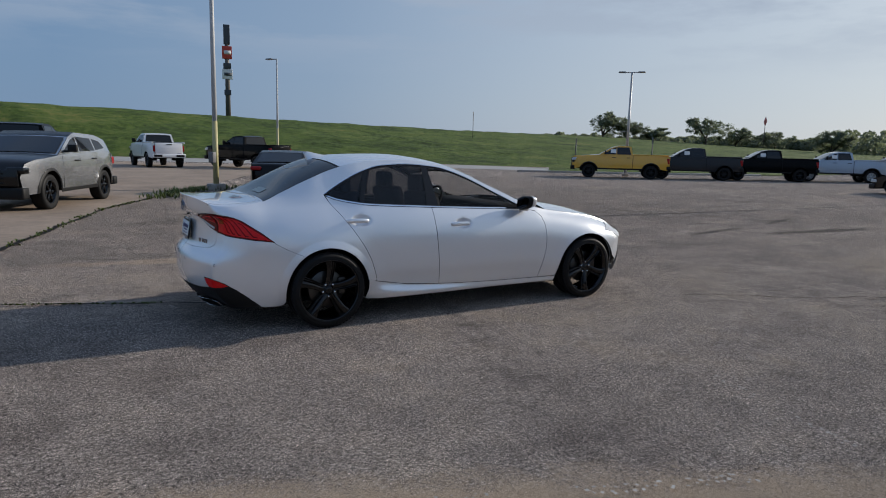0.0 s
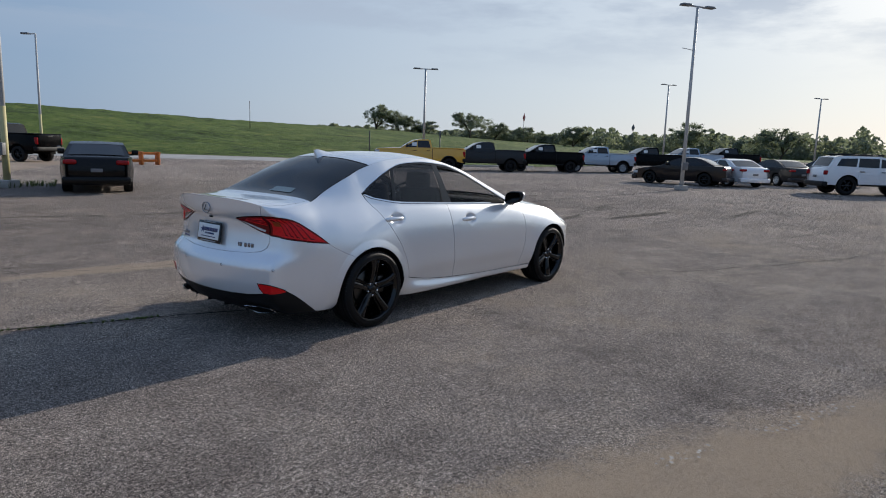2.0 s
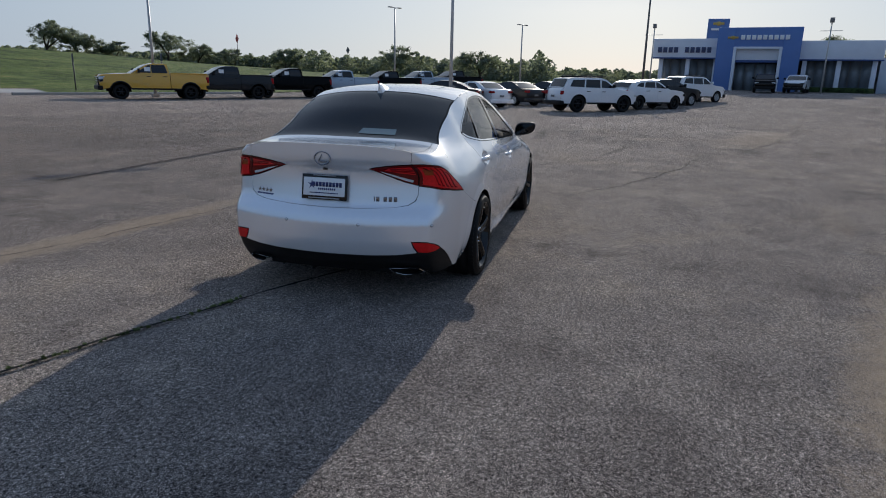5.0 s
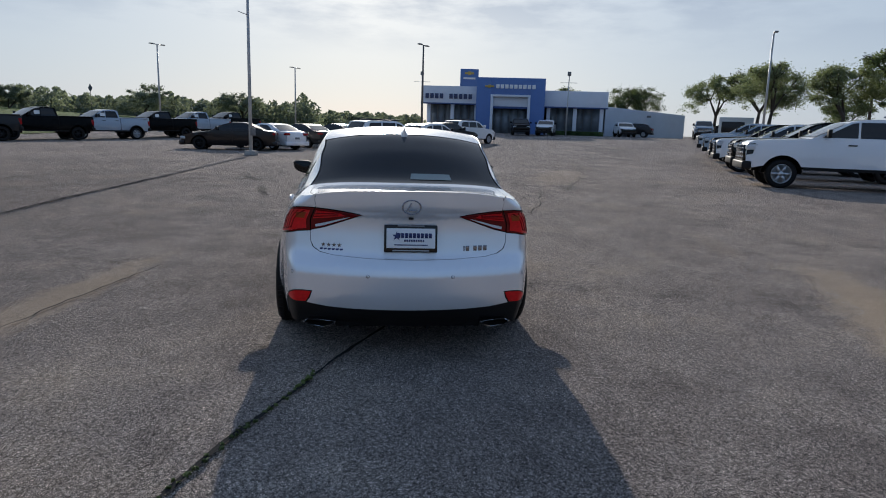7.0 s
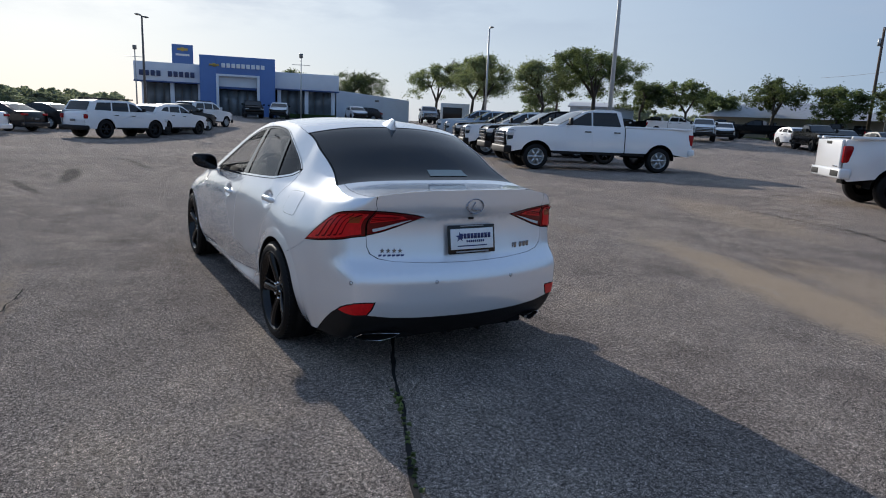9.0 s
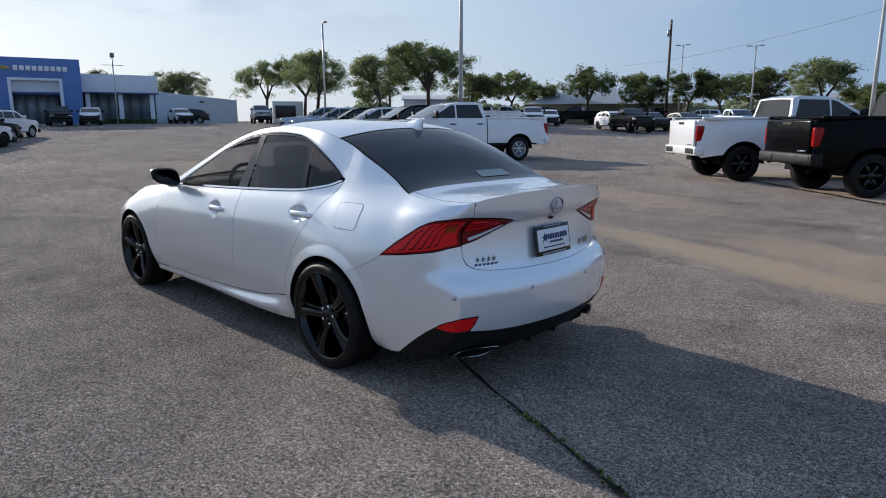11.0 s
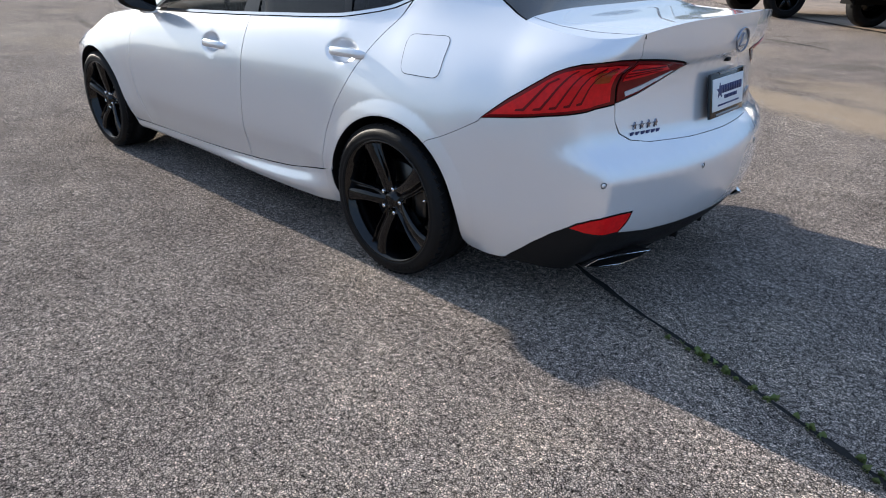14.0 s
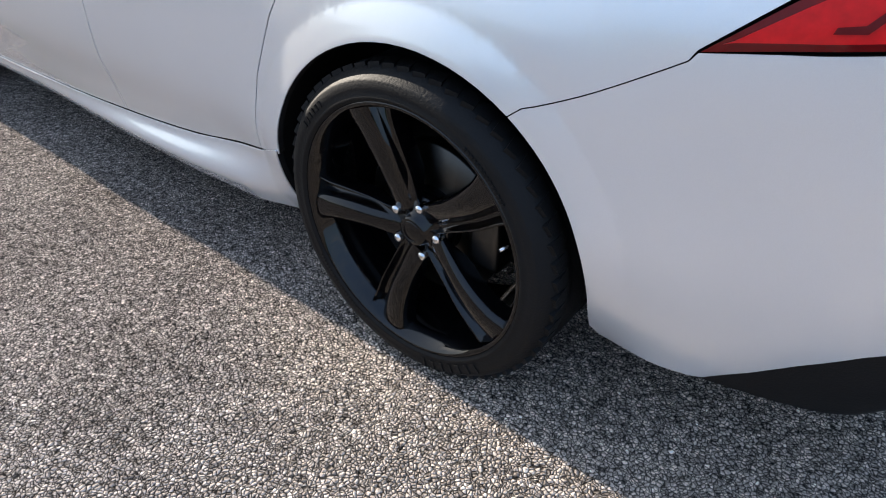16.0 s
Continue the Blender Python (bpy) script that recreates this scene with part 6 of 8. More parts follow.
def lamp_post(x, y, height, heads=2, turn=0.0, mat=None, label="tall grey steel lamp post with twin flat heads", radius=0.10, box=False, banner=None, lower=None):
    ob = thing("lamp_post", pose(x, y, rise(x, y), 0, 0, turn), label, "lamp post", "lamp posts over the lot")
    m = mat or GALV
    bm = bmesh.new()
    add_box(bm, (0, 0, 0.10), (0.42, 0.42, 0.22), 0.02)
    part("base", bm, CASTCONCRETE, ob)
    bm = bmesh.new()
    add_tube(bm, (0, 0, 0.2), (0, 0, height), radius, radius * 0.62, 14)
    pole = part("pole", bm, m, ob)
    if lower:
        bm = bmesh.new()
        add_tube(bm, (0, 0, 0.2), (0, 0, lower), radius + 0.006, radius * 0.97, 14)
        part("painted_foot", bm, YELLOWPOLE, pole)
    if box:
        bm = bmesh.new()
        add_box(bm, (-radius - 0.05, 0, 1.05), (0.14, 0.20, 0.34), 0.015)
        part("switch_box", bm, HEAD, ob)
    if banner:
        bm = bmesh.new()
        add_tube(bm, (0, 0, banner), (0, 0.62, banner + 0.05), 0.018, 0.014, 8)
        part("banner_arm", bm, m, ob)
    if heads:
        bm = bmesh.new()
        add_tube(bm, (0, -0.5 if heads > 1 else 0, height), (0, 0.5, height), 0.035, None, 10)
        part("arm", bm, m, ob)
        for k in range(heads):
            d = (1, -1)[k]
            bm = bmesh.new()
            add_box(bm, (0, d * 0.62, height + 0.02), (0.30, 0.52, 0.09), 0.03, taper=0.85)
            part("lamp_head", bm, HEAD, ob)
    return ob


def mast(x, y, height):
    ob = thing("camera_mast", pose(x, y, rise(x, y), 0, 0, -12), "thin grey mast with a cross arm and a small head", "mast")
    bm = bmesh.new()
    add_tube(bm, (0, 0, 0), (0, 0, height), 0.08, 0.05, 10)
    part("pole", bm, GALV, ob)
    bm = bmesh.new()
    add_tube(bm, (0, -0.9, height - 0.7), (0, 0.9, height - 0.7), 0.025, None, 8)
    part("cross_arm", bm, GALV, ob)
    bm = bmesh.new()
    add_box(bm, (0, 0, height + 0.2), (0.3, 0.36, 0.42), 0.04)
    part("head", bm, HEAD, ob)


lamp_post(23.9, 5.62, 7.8, 2, 60, label="tall pale steel lamp post with a switch box", mat=PALEPOLE, box=True, banner=6.0, radius=0.085)
lamp_post(30.0, 26.3, 6.9, 2, 45, banner=3.0)
lamp_post(60.0, 20.5, 8.1, 2, 60)
lamp_post(72.0, 9.1, 6.9, 2, 60)
lamp_post(48.0, -3.8, 7.6, 2, 60, mat=DARKPOLE, label="dark steel lamp post beside parked cars")
lamp_post(40.0, -28.6, 8.4, 1, 70, label="grey steel lamp post with a single head")
lamp_post(16.9, -19.9, 10.6, 2, 30, mat=PALEPOLE, radius=0.11, label="very tall pale steel lamp post behind the trucks")
lamp_post(1.05, 16.0, 9.0, 2, 30, mat=PALEPOLE, radius=0.085, box=True, lower=2.2, label="tall pale lamp post with yellow foot among weeds")
lamp_post(9.2, 37.1, 7.0, 1, 30, mat=PALEPOLE, radius=0.075, lower=2.6, label="pale lamp post with yellow foot near the bank")
lamp_post(6.5, -50.0, 10.4, 2, 80, mat=PALEPOLE, radius=0.16)
lamp_post(6.0, -76.0, 11.6, 2, 80, mat=PALEPOLE)
lamp_post(22.0, -71.0, 8.4, 2, 100, mat=PALEPOLE)
lamp_post(33.5, -78.5, 9.6, 2, 100, mat=PALEPOLE)
lamp_post(-3.5, -88.0, 11.0, 2, 100, mat=PALEPOLE)
lamp_post(-8.0, -100.0, 11.0, 2, 100, mat=PALEPOLE)
mast(69.0, -5.3, 6.3)
mast(61.0, -19.9, 6.2)


def utility_pole(x, y, height, turn):
    ob = thing("utility_pole", pose(x, y, rise(x, y), 0, 0, turn), "weathered dark timber utility pole with a cross arm", "utility pole")
    bm = bmesh.new()
    add_tube(bm, (0, 0, 0), (0, 0, height), 0.19, 0.13, 12)
    part("pole", bm, TIMBER, ob)
    bm = bmesh.new()
    add_box(bm, (0, 0, height - 0.5), (0.12, 2.2, 0.12), 0.01)
    part("cross_arm", bm, TIMBER, ob)
    for yy in (-0.95, 0.0, 0.95):
        bm = bmesh.new()
        add_lathe(bm, [(0.001, 0.24), (0.05, 0.2), (0.06, 0.1), (0.04, 0.0)], 10, "z", (0, yy, height - 0.44))
        part("insulator", bm, HEAD, ob)
    bm = bmesh.new()
    add_tube(bm, (0.26, 0, height - 2.0), (0.26, 0, height - 1.2), 0.17, None, 14)
    part("transformer", bm, GALV, ob)


def wire(a, b, sag, name="overhead_wire"):
    bm = bmesh.new()
    pts = [Vector(a).lerp(Vector(b), k / 16) - Vector((0, 0, sag * 4 * (k / 16) * (1 - k / 16))) for k in range(17)]
    for p, q2 in zip(pts, pts[1:]):
        add_tube(bm, p, q2, 0.022, None, 5, False)
    return tagged(mesh_object(name, bm, DARKPOLE), "thin dark overhead wire between timber poles", "wire")


utility_pole(2.0, -57.0, 12.6, 10)
utility_pole(34.5, -77.0, 12.6, 30)
utility_pole(66.0, -58.0, 8.5, 30)
wire((2.0, -57.0, 11.0), (60.0, -110.0, 11.5), 1.0)
wire((2.0, -57.0, 11.2), (-60.0, -52.0, 12.0), 1.0)
wire((2.0, -57.0, 11.0), (-20.0, -46.0, 7.0), 0.5)
wire((66.0, -58.0, 8.6), (46.0, -52.0, 6.0), 0.4)

# highway sign tower beyond the bank
SIGNRED = simple("sign_red", (0.5, 0.05, 0.03), 0.5)
SIGNWHITE = simple("sign_white", (0.7, 0.7, 0.68), 0.5)
SIGNDARK = simple("sign_dark", (0.05, 0.055, 0.065), 0.5)


def sign_tower():
    ob = thing("sign_tower", pose(28.7, 141.0, 4.8, 0, 0, -12), "tall dark highway sign tower with stacked panels beyond the bank", "sign tower")
    bm = bmesh.new()
    add_tube(bm, (0, 0, 0), (0, 0, 21.4), 0.55, 0.4, 12)
    part("column", bm, DARKPOLE, ob)
    for z, w, h, m in ((19.6, 1.3, 4.0, SIGNDARK), (15.9, 2.0, 2.6, SIGNRED), (13.1, 1.6, 1.2, SIGNDARK), (11.4, 2.1, 2.0, SIGNWHITE), (7.6, 1.4, 1.1, SIGNDARK)):
        bm = bmesh.new()
        add_box(bm, (0, -0.2, z), (w, 0.7, h), 0.05)
        p = part("sign_panel", bm, m, ob)
        if m in (SIGNRED, SIGNWHITE):
            bm = bmesh.new()
            add_box(bm, (0.1, -0.58, z), (w * 0.7, 0.04, h * 0.3))
            part("lettering_bar", bm, SIGNWHITE if m is SIGNRED else SIGNDARK, p)


sign_tower()

# small road signs on the verge
def road_sign(x, y, z, height, kind):
    ob = thing("road_sign", pose(x, y, z, 0, 0, -40), {"diamond": "dark diamond road sign on a thin post", "orange": "orange diamond work sign beyond the trucks", "post": "thin dark roadside post on the grass"}[kind], "road sign")
    bm = bmesh.new()
    add_tube(bm, (0, 0, 0), (0, 0, height), 0.05, None, 8)
    part("post", bm, DARKPOLE, ob)
    bm = bmesh.new()
    s = 0.75 if kind != "post" else 0.3
    if kind == "post":
        add_box(bm, (0, 0, height - 0.3), (0.06, 0.55, 0.6), 0.01)
    else:
        add_box(bm, (0, 0, height), (0.04, s * 1.6, s * 1.6), 0.01, rot=Matrix.Rotation(radians(45), 4, "X"))
    part("plate", bm, {"diamond": SIGNDARK, "orange": SIGNRED, "post": SIGNDARK}[kind], ob)


road_sign(100, 63, 3.2, 4.4, "orange")
road_sign(138, 58, 3.0, 4.5, "diamond")
road_sign(35, 37, 0.1, 2.6, "post")
road_sign(41, 34, 0.1, 2.9, "post")
road_sign(60, 92, 3.6, 4.6, "post")

# ---- showroom ----
BLUE = simple("blue_cladding", (0.10, 0.185, 0.44), 0.4, vary=0.06, scale=1.2)
PALEPANEL = simple("pale_grey_cladding", (0.68, 0.71, 0.77), 0.6, vary=0.06, scale=0.8)
BLUEGREY = simple("blue_grey_wall", (0.56, 0.62, 0.70), 0.7, vary=0.08, scale=0.6)
NAVY = simple("navy_trim", (0.03, 0.07, 0.22), 0.4)
SHOPGLASS = glass_dark("showroom_glass", (0.22, 0.25, 0.28), 0.03, 0.9, 0.6)
LETTERBLUE = simple("navy_letters", (0.03, 0.045, 0.12), 0.4)
LETTERWHITE = simple("white_letters", (0.8, 0.8, 0.8), 0.4)
GOLD = simple("gold_emblem", (0.5, 0.36, 0.1), 0.4, 0.6)
DARKIN = simple("dark_interior", (0.05, 0.05, 0.055), 0.8)


def lettering(text, size, m, mat, parent, name, depth=0.03, spacing=1.15):
    cu = bpy.data.curves.new(name, "FONT")
    cu.body, cu.size, cu.extrude, cu.space_character = text, size, depth, spacing
    cu.align_x, cu.align_y = "CENTER", "CENTER"
    cu.materials.append(mat)
    tmp = bpy.data.objects.new(name + "_curve", cu)
    scene.collection.objects.link(tmp)
    me = bpy.data.meshes.new_from_object(tmp.evaluated_get(bpy.context.evaluated_depsgraph_get()))
    bpy.data.objects.remove(tmp)
    me.name = name
    ob = new(name, me)
    ob.parent = parent
    ob.matrix_basis = m
    return ob


def showroom():
    """Local frame: x along the front to the right as one faces it, y away from the lot, z up."""
    ob = thing("showroom", pose(72.06, -16.17, 1.10, 0, 0, -102.4), "single-storey car showroom with a blue entrance portal and pale fascia", "building")
    # solid body behind the fascias
    bm = bmesh.new()
    add_box(bm, (0.3, 10.5, 2.3), (21.0, 16.0, 4.6))
    part("core", bm, DARKIN, ob)
    def slab(name, x0, x1, y0, y1, z0, z1, m, bevel=0.03, parent=ob):
        bm = bmesh.new()
        add_box(bm, ((x0 + x1) / 2, (y0 + y1) / 2, (z0 + z1) / 2), (x1 - x0, y1 - y0, z1 - z0), bevel)
        return part(name, bm, m, parent)
    left = slab("fascia", -10.8, -4.05, 0.0, 17.5, 3.45, 5.45, PALEPANEL)
    slab("fascia_trim", -10.85, -4.05, -0.04, 0.2, 3.30, 3.45, NAVY)
    right = slab("fascia", 4.05, 11.5, 0.1, 17.5, 3.35, 5.20, PALEPANEL)
    slab("fascia_trim", 4.05, 11.55, 0.06, 0.3, 3.2, 3.35, NAVY)
    # portal
    portal = slab("portal", -4.05, -2.35, -0.8, 3.0, 0.0, 6.5, BLUE)
    slab("portal", 2.35, 4.05, -0.8, 3.0, 0.0, 6.5, BLUE)
    slab("portal", -2.35, 2.35, -0.8, 3.0, 4.55, 6.5, BLUE)
    slab("portal_frame", -2.35, -2.05, -0.9, 0.2, 0.0, 4.55, PALEPANEL)
    slab("portal_frame", 2.05, 2.35, -0.9, 0.2, 0.0, 4.55, PALEPANEL)
    slab("portal_frame", -2.05, 2.05, -0.9, 0.2, 4.30, 4.55, PALEPANEL)
    slab("portal_panel", -2.05, 2.05, -0.3, 0.2, 3.2, 4.30, PALEPANEL)
    slab("entrance_trim", -2.05, 2.05, -0.34, 0.2, 2.95, 3.2, NAVY)
    for k in range(4):
        slab("entrance_pane", -2.0 + k * 1.0, -1.05 + k * 1.0, 0.6, 0.66, 0.05, 2.95, SHOPGLASS, 0.0)
        slab("mullion", -2.05 + k * 1.0, -1.99 + k * 1.0, 0.5, 0.7, 0.0, 2.95, HEAD, 0.0)
    # glazing to either side
    for x0, x1, n in ((-9.9, -4.1, 6), (4.6, 10.9, 6)):
        w = (x1 - x0) / n
        slab("plinth", x0 - 0.2, x1 + 0.2, 1.4, 1.9, 0.0, 0.55, BLUEGREY)
        for k in range(n):
            slab("shop_window", x0 + k * w + 0.04, x0 + (k + 1) * w - 0.04, 1.55, 1.6, 0.55, 3.3, SHOPGLASS, 0.0)
            slab("mullion", x0 + k * w - 0.04, x0 + k * w + 0.04, 1.45, 1.7, 0.55, 3.3, HEAD, 0.0)
        for k in range(0, n + 1, 3):
            slab("column", x0 + k * w - 0.22, x0 + k * w + 0.22, 0.5, 0.95, 0.0, 3.35, PALEPANEL)
    for k in (0, 1, 2, 3, 5, 6, 7, 8, 9):
        slab("fascia_bar", -10.26 + 0.58 * k, -9.84 + 0.58 * k, -0.12, 0.0, 3.96, 4.54, LETTERBLUE, 0.02, left)
    # the maker's name and emblem as plain shapes
    slab("emblem", -3.05, -2.0, -0.88, -0.8, 5.38, 5.58, GOLD, 0.03)
    slab("emblem", -2.68, -2.37, -0.88, -0.8, 5.30, 5.66, GOLD, 0.03)
    for k in range(9):
        slab("name_bar", -1.75 + k * 0.53, -1.75 + k * 0.53 + 0.40, -0.88, -0.8, 5.25, 5.72, LETTERWHITE, 0.04)
    # wing behind
    bm = bmesh.new()
    v = [bm.verts.new(p) for p in ((11.5, 2.0, 0), (22.6, 9.0, 0), (22.6, 18.0, 0), (11.5, 18.0, 0), (11.5, 2.0, 3.6), (22.6, 9.0, 3.0), (22.6, 18.0, 3.0), (11.5, 18.0, 3.6))]
    for f in ((0, 1, 5, 4), (1, 2, 6, 5), (2, 3, 7, 6), (3, 0, 4, 7), (4, 5, 6, 7), (3, 2, 1, 0)):
        bm.faces.new([v[k] for k in f])
    bmesh.ops.recalc_face_normals(bm, faces=bm.faces[:])
    part("wing", bm, BLUEGREY, ob, "pale blue-grey side wing", smooth=False)
    slab("wing_vent", 17.0, 17.5, 4.9, 5.1, 2.5, 2.75, HEAD, 0.0)
    # hedge bed before the glass
    slab("planter_hedge", 4.6, 11.2, 0.2, 0.9, 0.0, 0.55, HEDGE, 0.1)


def pylon_sign(x, y, turn):
    """A tall roadside sign behind the showroom: two columns with a blue face."""
    ob = thing("pylon_sign", pose(x, y, rise(x, y), 0, 0, turn), "tall blue pylon sign with a gold emblem behind the showroom", "sign")
    for dy in (-1.0, 1.0):
        bm = bmesh.new()
        add_tube(bm, (0.2, dy, 0), (0.2, dy, 9.0), 0.16, None, 12)
        part("column", bm, GALV, ob)
    bm = bmesh.new()
    add_box(bm, (0, 0, 10.1), (0.6, 3.7, 4.6), 0.05)
    face = part("face", bm, BLUE, ob)
    for z, w, h, m, label in ((11.55, 1.9, 0.42, GOLD, "gold emblem bar"), (10.55, 2.4, 0.36, LETTERWHITE, ""), (8.75, 2.6, 0.26, GOLD, "")):
        bm = bmesh.new()
        add_box(bm, (-0.32, 0, z), (0.05, w, h), 0.02)
        part("sign_bar", bm, m, face, label)
    bm = bmesh.new()
    add_box(bm, (-0.33, 0, 11.55), (0.06, 0.6, 0.7), 0.02)
    part("emblem", bm, GOLD, face)


HEDGE = grass_material("clipped_hedge", (0.12, 0.12, 0.05), (0.035, 0.06, 0.018))
showroom()
pylon_sign(128.5, -19.3, -8)

# ---- low house, shed, kiosk ----
ROOFING = simple("weathered_metal_roof", (0.42, 0.42, 0.43), 0.6, 0.2, vary=0.15, scale=1.5)
WALLTAN = simple("tan_wall", (0.34, 0.29, 0.23), 0.85, vary=0.12, scale=1.0)


def hip_house(x, y, turn, sx, sy, wall, top, label):
    ob = thing("low_house", pose(x, y, rise(x, y), 0, 0, turn), label, "house")
    bm = bmesh.new()
    add_box(bm, (0, 0, wall / 2), (sx, sy, wall))
    part("wall", bm, WALLTAN, ob, smooth=False)
    bm = bmesh.new()
    e = 0.8
    lo = [bm.verts.new((a * (sx / 2 + e), b * (sy / 2 + e), wall - 0.1)) for a, b in ((-1, -1), (1, -1), (1, 1), (-1, 1))]
    hi = [bm.verts.new((a * (sx / 2 - sy / 2), 0, top)) for a in (-1, 1)]
    for f in ((lo[0], lo[1], hi[1], hi[0]), (lo[1], lo[2], hi[1]), (lo[2], lo[3], hi[0], hi[1]), (lo[3], lo[0], hi[0]), (lo[3], lo[2], lo[1], lo[0])):
        bm.faces.new(f)
    part("roof", bm, ROOFING, ob, "weathered pale metal hip roof", smooth=False)
    for k in range(4):
        for s in (-1, 1):
            bm = bmesh.new()
            add_box(bm, (-sx * 0.36 + k * sx * 0.24, s * (sy / 2 + 0.03), wall * 0.55), (1.4, 0.08, 1.0), 0.02)
            part("window", bm, CARGLASS, ob)
    return ob


hip_house(45.0, -80.0, 28, 20, 9, 2.6, 4.6, "low tan house under a pale metal hip roof")
hip_house(17.0, -98.0, 10, 16, 8, 2.4, 4.0, "low brown house behind the parked cars")


def shed(x, y, turn, sx, sy, h0, h1, label):
    ob = thing("metal_shed", pose(x, y, rise(x, y), 0, 0, turn), label, "shed")
    bm = bmesh.new()
    add_extrude(bm, [(-sx / 2, 0), (sx / 2, 0), (sx / 2, h1), (-sx / 2, h0)], -sy / 2, sy / 2)
    bmesh.ops.recalc_face_normals(bm, faces=bm.faces[:])
    part("body", bm, BLUEGREY, ob, smooth=False)
    bm = bmesh.new()
    add_extrude(bm, [(-sx / 2 - 0.3, h0), (sx / 2 + 0.3, h1 + 0.02), (sx / 2 + 0.3, h1 + 0.2), (-sx / 2 - 0.3, h0 + 0.18)], -sy / 2 - 0.3, sy / 2 + 0.3)
    bmesh.ops.recalc_face_normals(bm, faces=bm.faces[:])
    part("roof", bm, ROOFING, ob, smooth=False)


shed(66.0, -66.0, -42, 22, 8, 2.9, 4.2, "long pale blue metal shed behind the trees")


def kiosk(x, y, turn):
    ob = thing("advert_kiosk", pose(x, y, rise(x, y), 0, 0, turn), "small white kiosk with a faded red advert panel", "kiosk")
    bm = bmesh.new()
    add_box(bm, (0, 0, 1.3), (2.2, 3.6, 2.6), 0.05)
    part("cabin", bm, SIGNWHITE, ob)
    bm = bmesh.new()
    add_box(bm, (-1.13, 0.3, 1.35), (0.05, 2.4, 1.5), 0.01)
    part("panel", bm, MAROON, ob)


kiosk(66.0, -41.5, -30)

# orange steel barrier stacked on the lot
ORANGE = simple("orange_steel", (0.55, 0.17, 0.03), 0.6, vary=0.2, scale=6)


def barrier(x, y, turn):
    ob = thing("steel_barrier", pose(x, y, rise(x, y), 0, 0, turn), "low orange steel frame barrier lying on the lot", "barrier")
    for z in (0.22, 0.62):
        bm = bmesh.new()
        add_box(bm, (0, 0, z), (3.0, 0.10, 0.14), 0.01)
        part("rail", bm, ORANGE, ob)
    for k in range(4):
        bm = bmesh.new()
        add_box(bm, (-1.35 + 0.9 * k, 0.0, 0.36), (0.08, 0.5, 0.72), 0.01)
        part("leg", bm, ORANGE, ob)


barrier(11.6, 31.2, -4)

# ---- pads, seams, weeds ----
def sheet(name, poly, mat, label, category, dz=0.006, step=3.0):
    n = len(poly)
    pts = [Vector(p) for p in dense(poly, step)]
    k0 = len(pts)
    xs, ys = [p[0] for p in poly], [p[1] for p in poly]
    x = min(xs) + step / 2
    while x < max(xs):
        y = min(ys) + step / 2
        while y < max(ys):
            if inside(poly, x, y):
                pts.append(Vector((x, y)))
            y += step
        x += step
    vs, _, fs, *_ = geometry.delaunay_2d_cdt(pts, [(k, (k + 1) % k0) for k in range(k0)], [list(range(k0))], 1, 1e-5)
    me = bpy.data.meshes.new(name)
    me.from_pydata([(v.x, v.y, rise(v.x, v.y) + dz) for v in vs], [], [list(f) for f in fs])
    me.materials.append(mat)
    return tagged(new(name, me), label, category, kind="structure")


sheet("pavement_concrete", [(-6.6, -5.0), (-4.9, 1.5), (-3.9, 5.2), (-2.5, 10.2), (0.4, 16.6), (4.0, 25.0), (9.5, 33.5), (8.0, 44.0), (-20, 52), (-60, 60), (-60, -5)], CONCRETE, "worn tan concrete pad stained with dirt", "pavement", 0.012)
sheet("pavement_concrete_2", [(-7.2, -5.6), (-3.6, -8.9), (0.1, -12.3), (4.2, -16.6), (9.0, -24.0), (-6, -40), (-40, -30), (-40, -8)], CONCRETE, "worn tan concrete pad under parked trucks", "pavement", 0.012)
ROADMAT = concrete_material("pale_road", (0.36, 0.35, 0.33))
sheet("road", [(-60, 64), (-20, 56), (8, 47.5), (24, 40), (31, 33.5), (34, 33.5), (37, 38), (33, 47), (24, 55.5), (0, 63.5), (-40, 75), (-70, 84)], ROADMAT, "pale service road at the foot of the bank", "road", 0.02)
sheet("verge", [(30, 34.5), (33.5, 30.3), (45, 27.5), (75, 24), (120, 10), (160, 30), (80, 40), (48, 40), (38, 44)], GRASS, "narrow grass verge behind the trucks", "verge", 0.05)
sheet("verge_2", [(27, -56), (33, -60), (52, -74), (70, -82), (60, -95), (30, -75), (22, -66)], GRASS, "patch of green lawn before the low house", "lawn", 0.04)
for k, (x0, y0, x1, y1) in enumerate([(26.0, 33.2, 33.5, 29.9), (33.5, 29.9, 46.0, 27.0)]):
    bm = bmesh.new()
    L = math.hypot(x1 - x0, y1 - y0)
    add_box(bm, ((x0 + x1) / 2, (y0 + y1) / 2, 0.07), (L, 0.22, 0.16), 0.02, rot=Matrix.Rotation(math.atan2(y1 - y0, x1 - x0), 4, "Z"))
    tagged(mesh_object("kerb", bm, CASTCONCRETE), "low cast concrete kerb along the verge", "kerb", kind="structure")


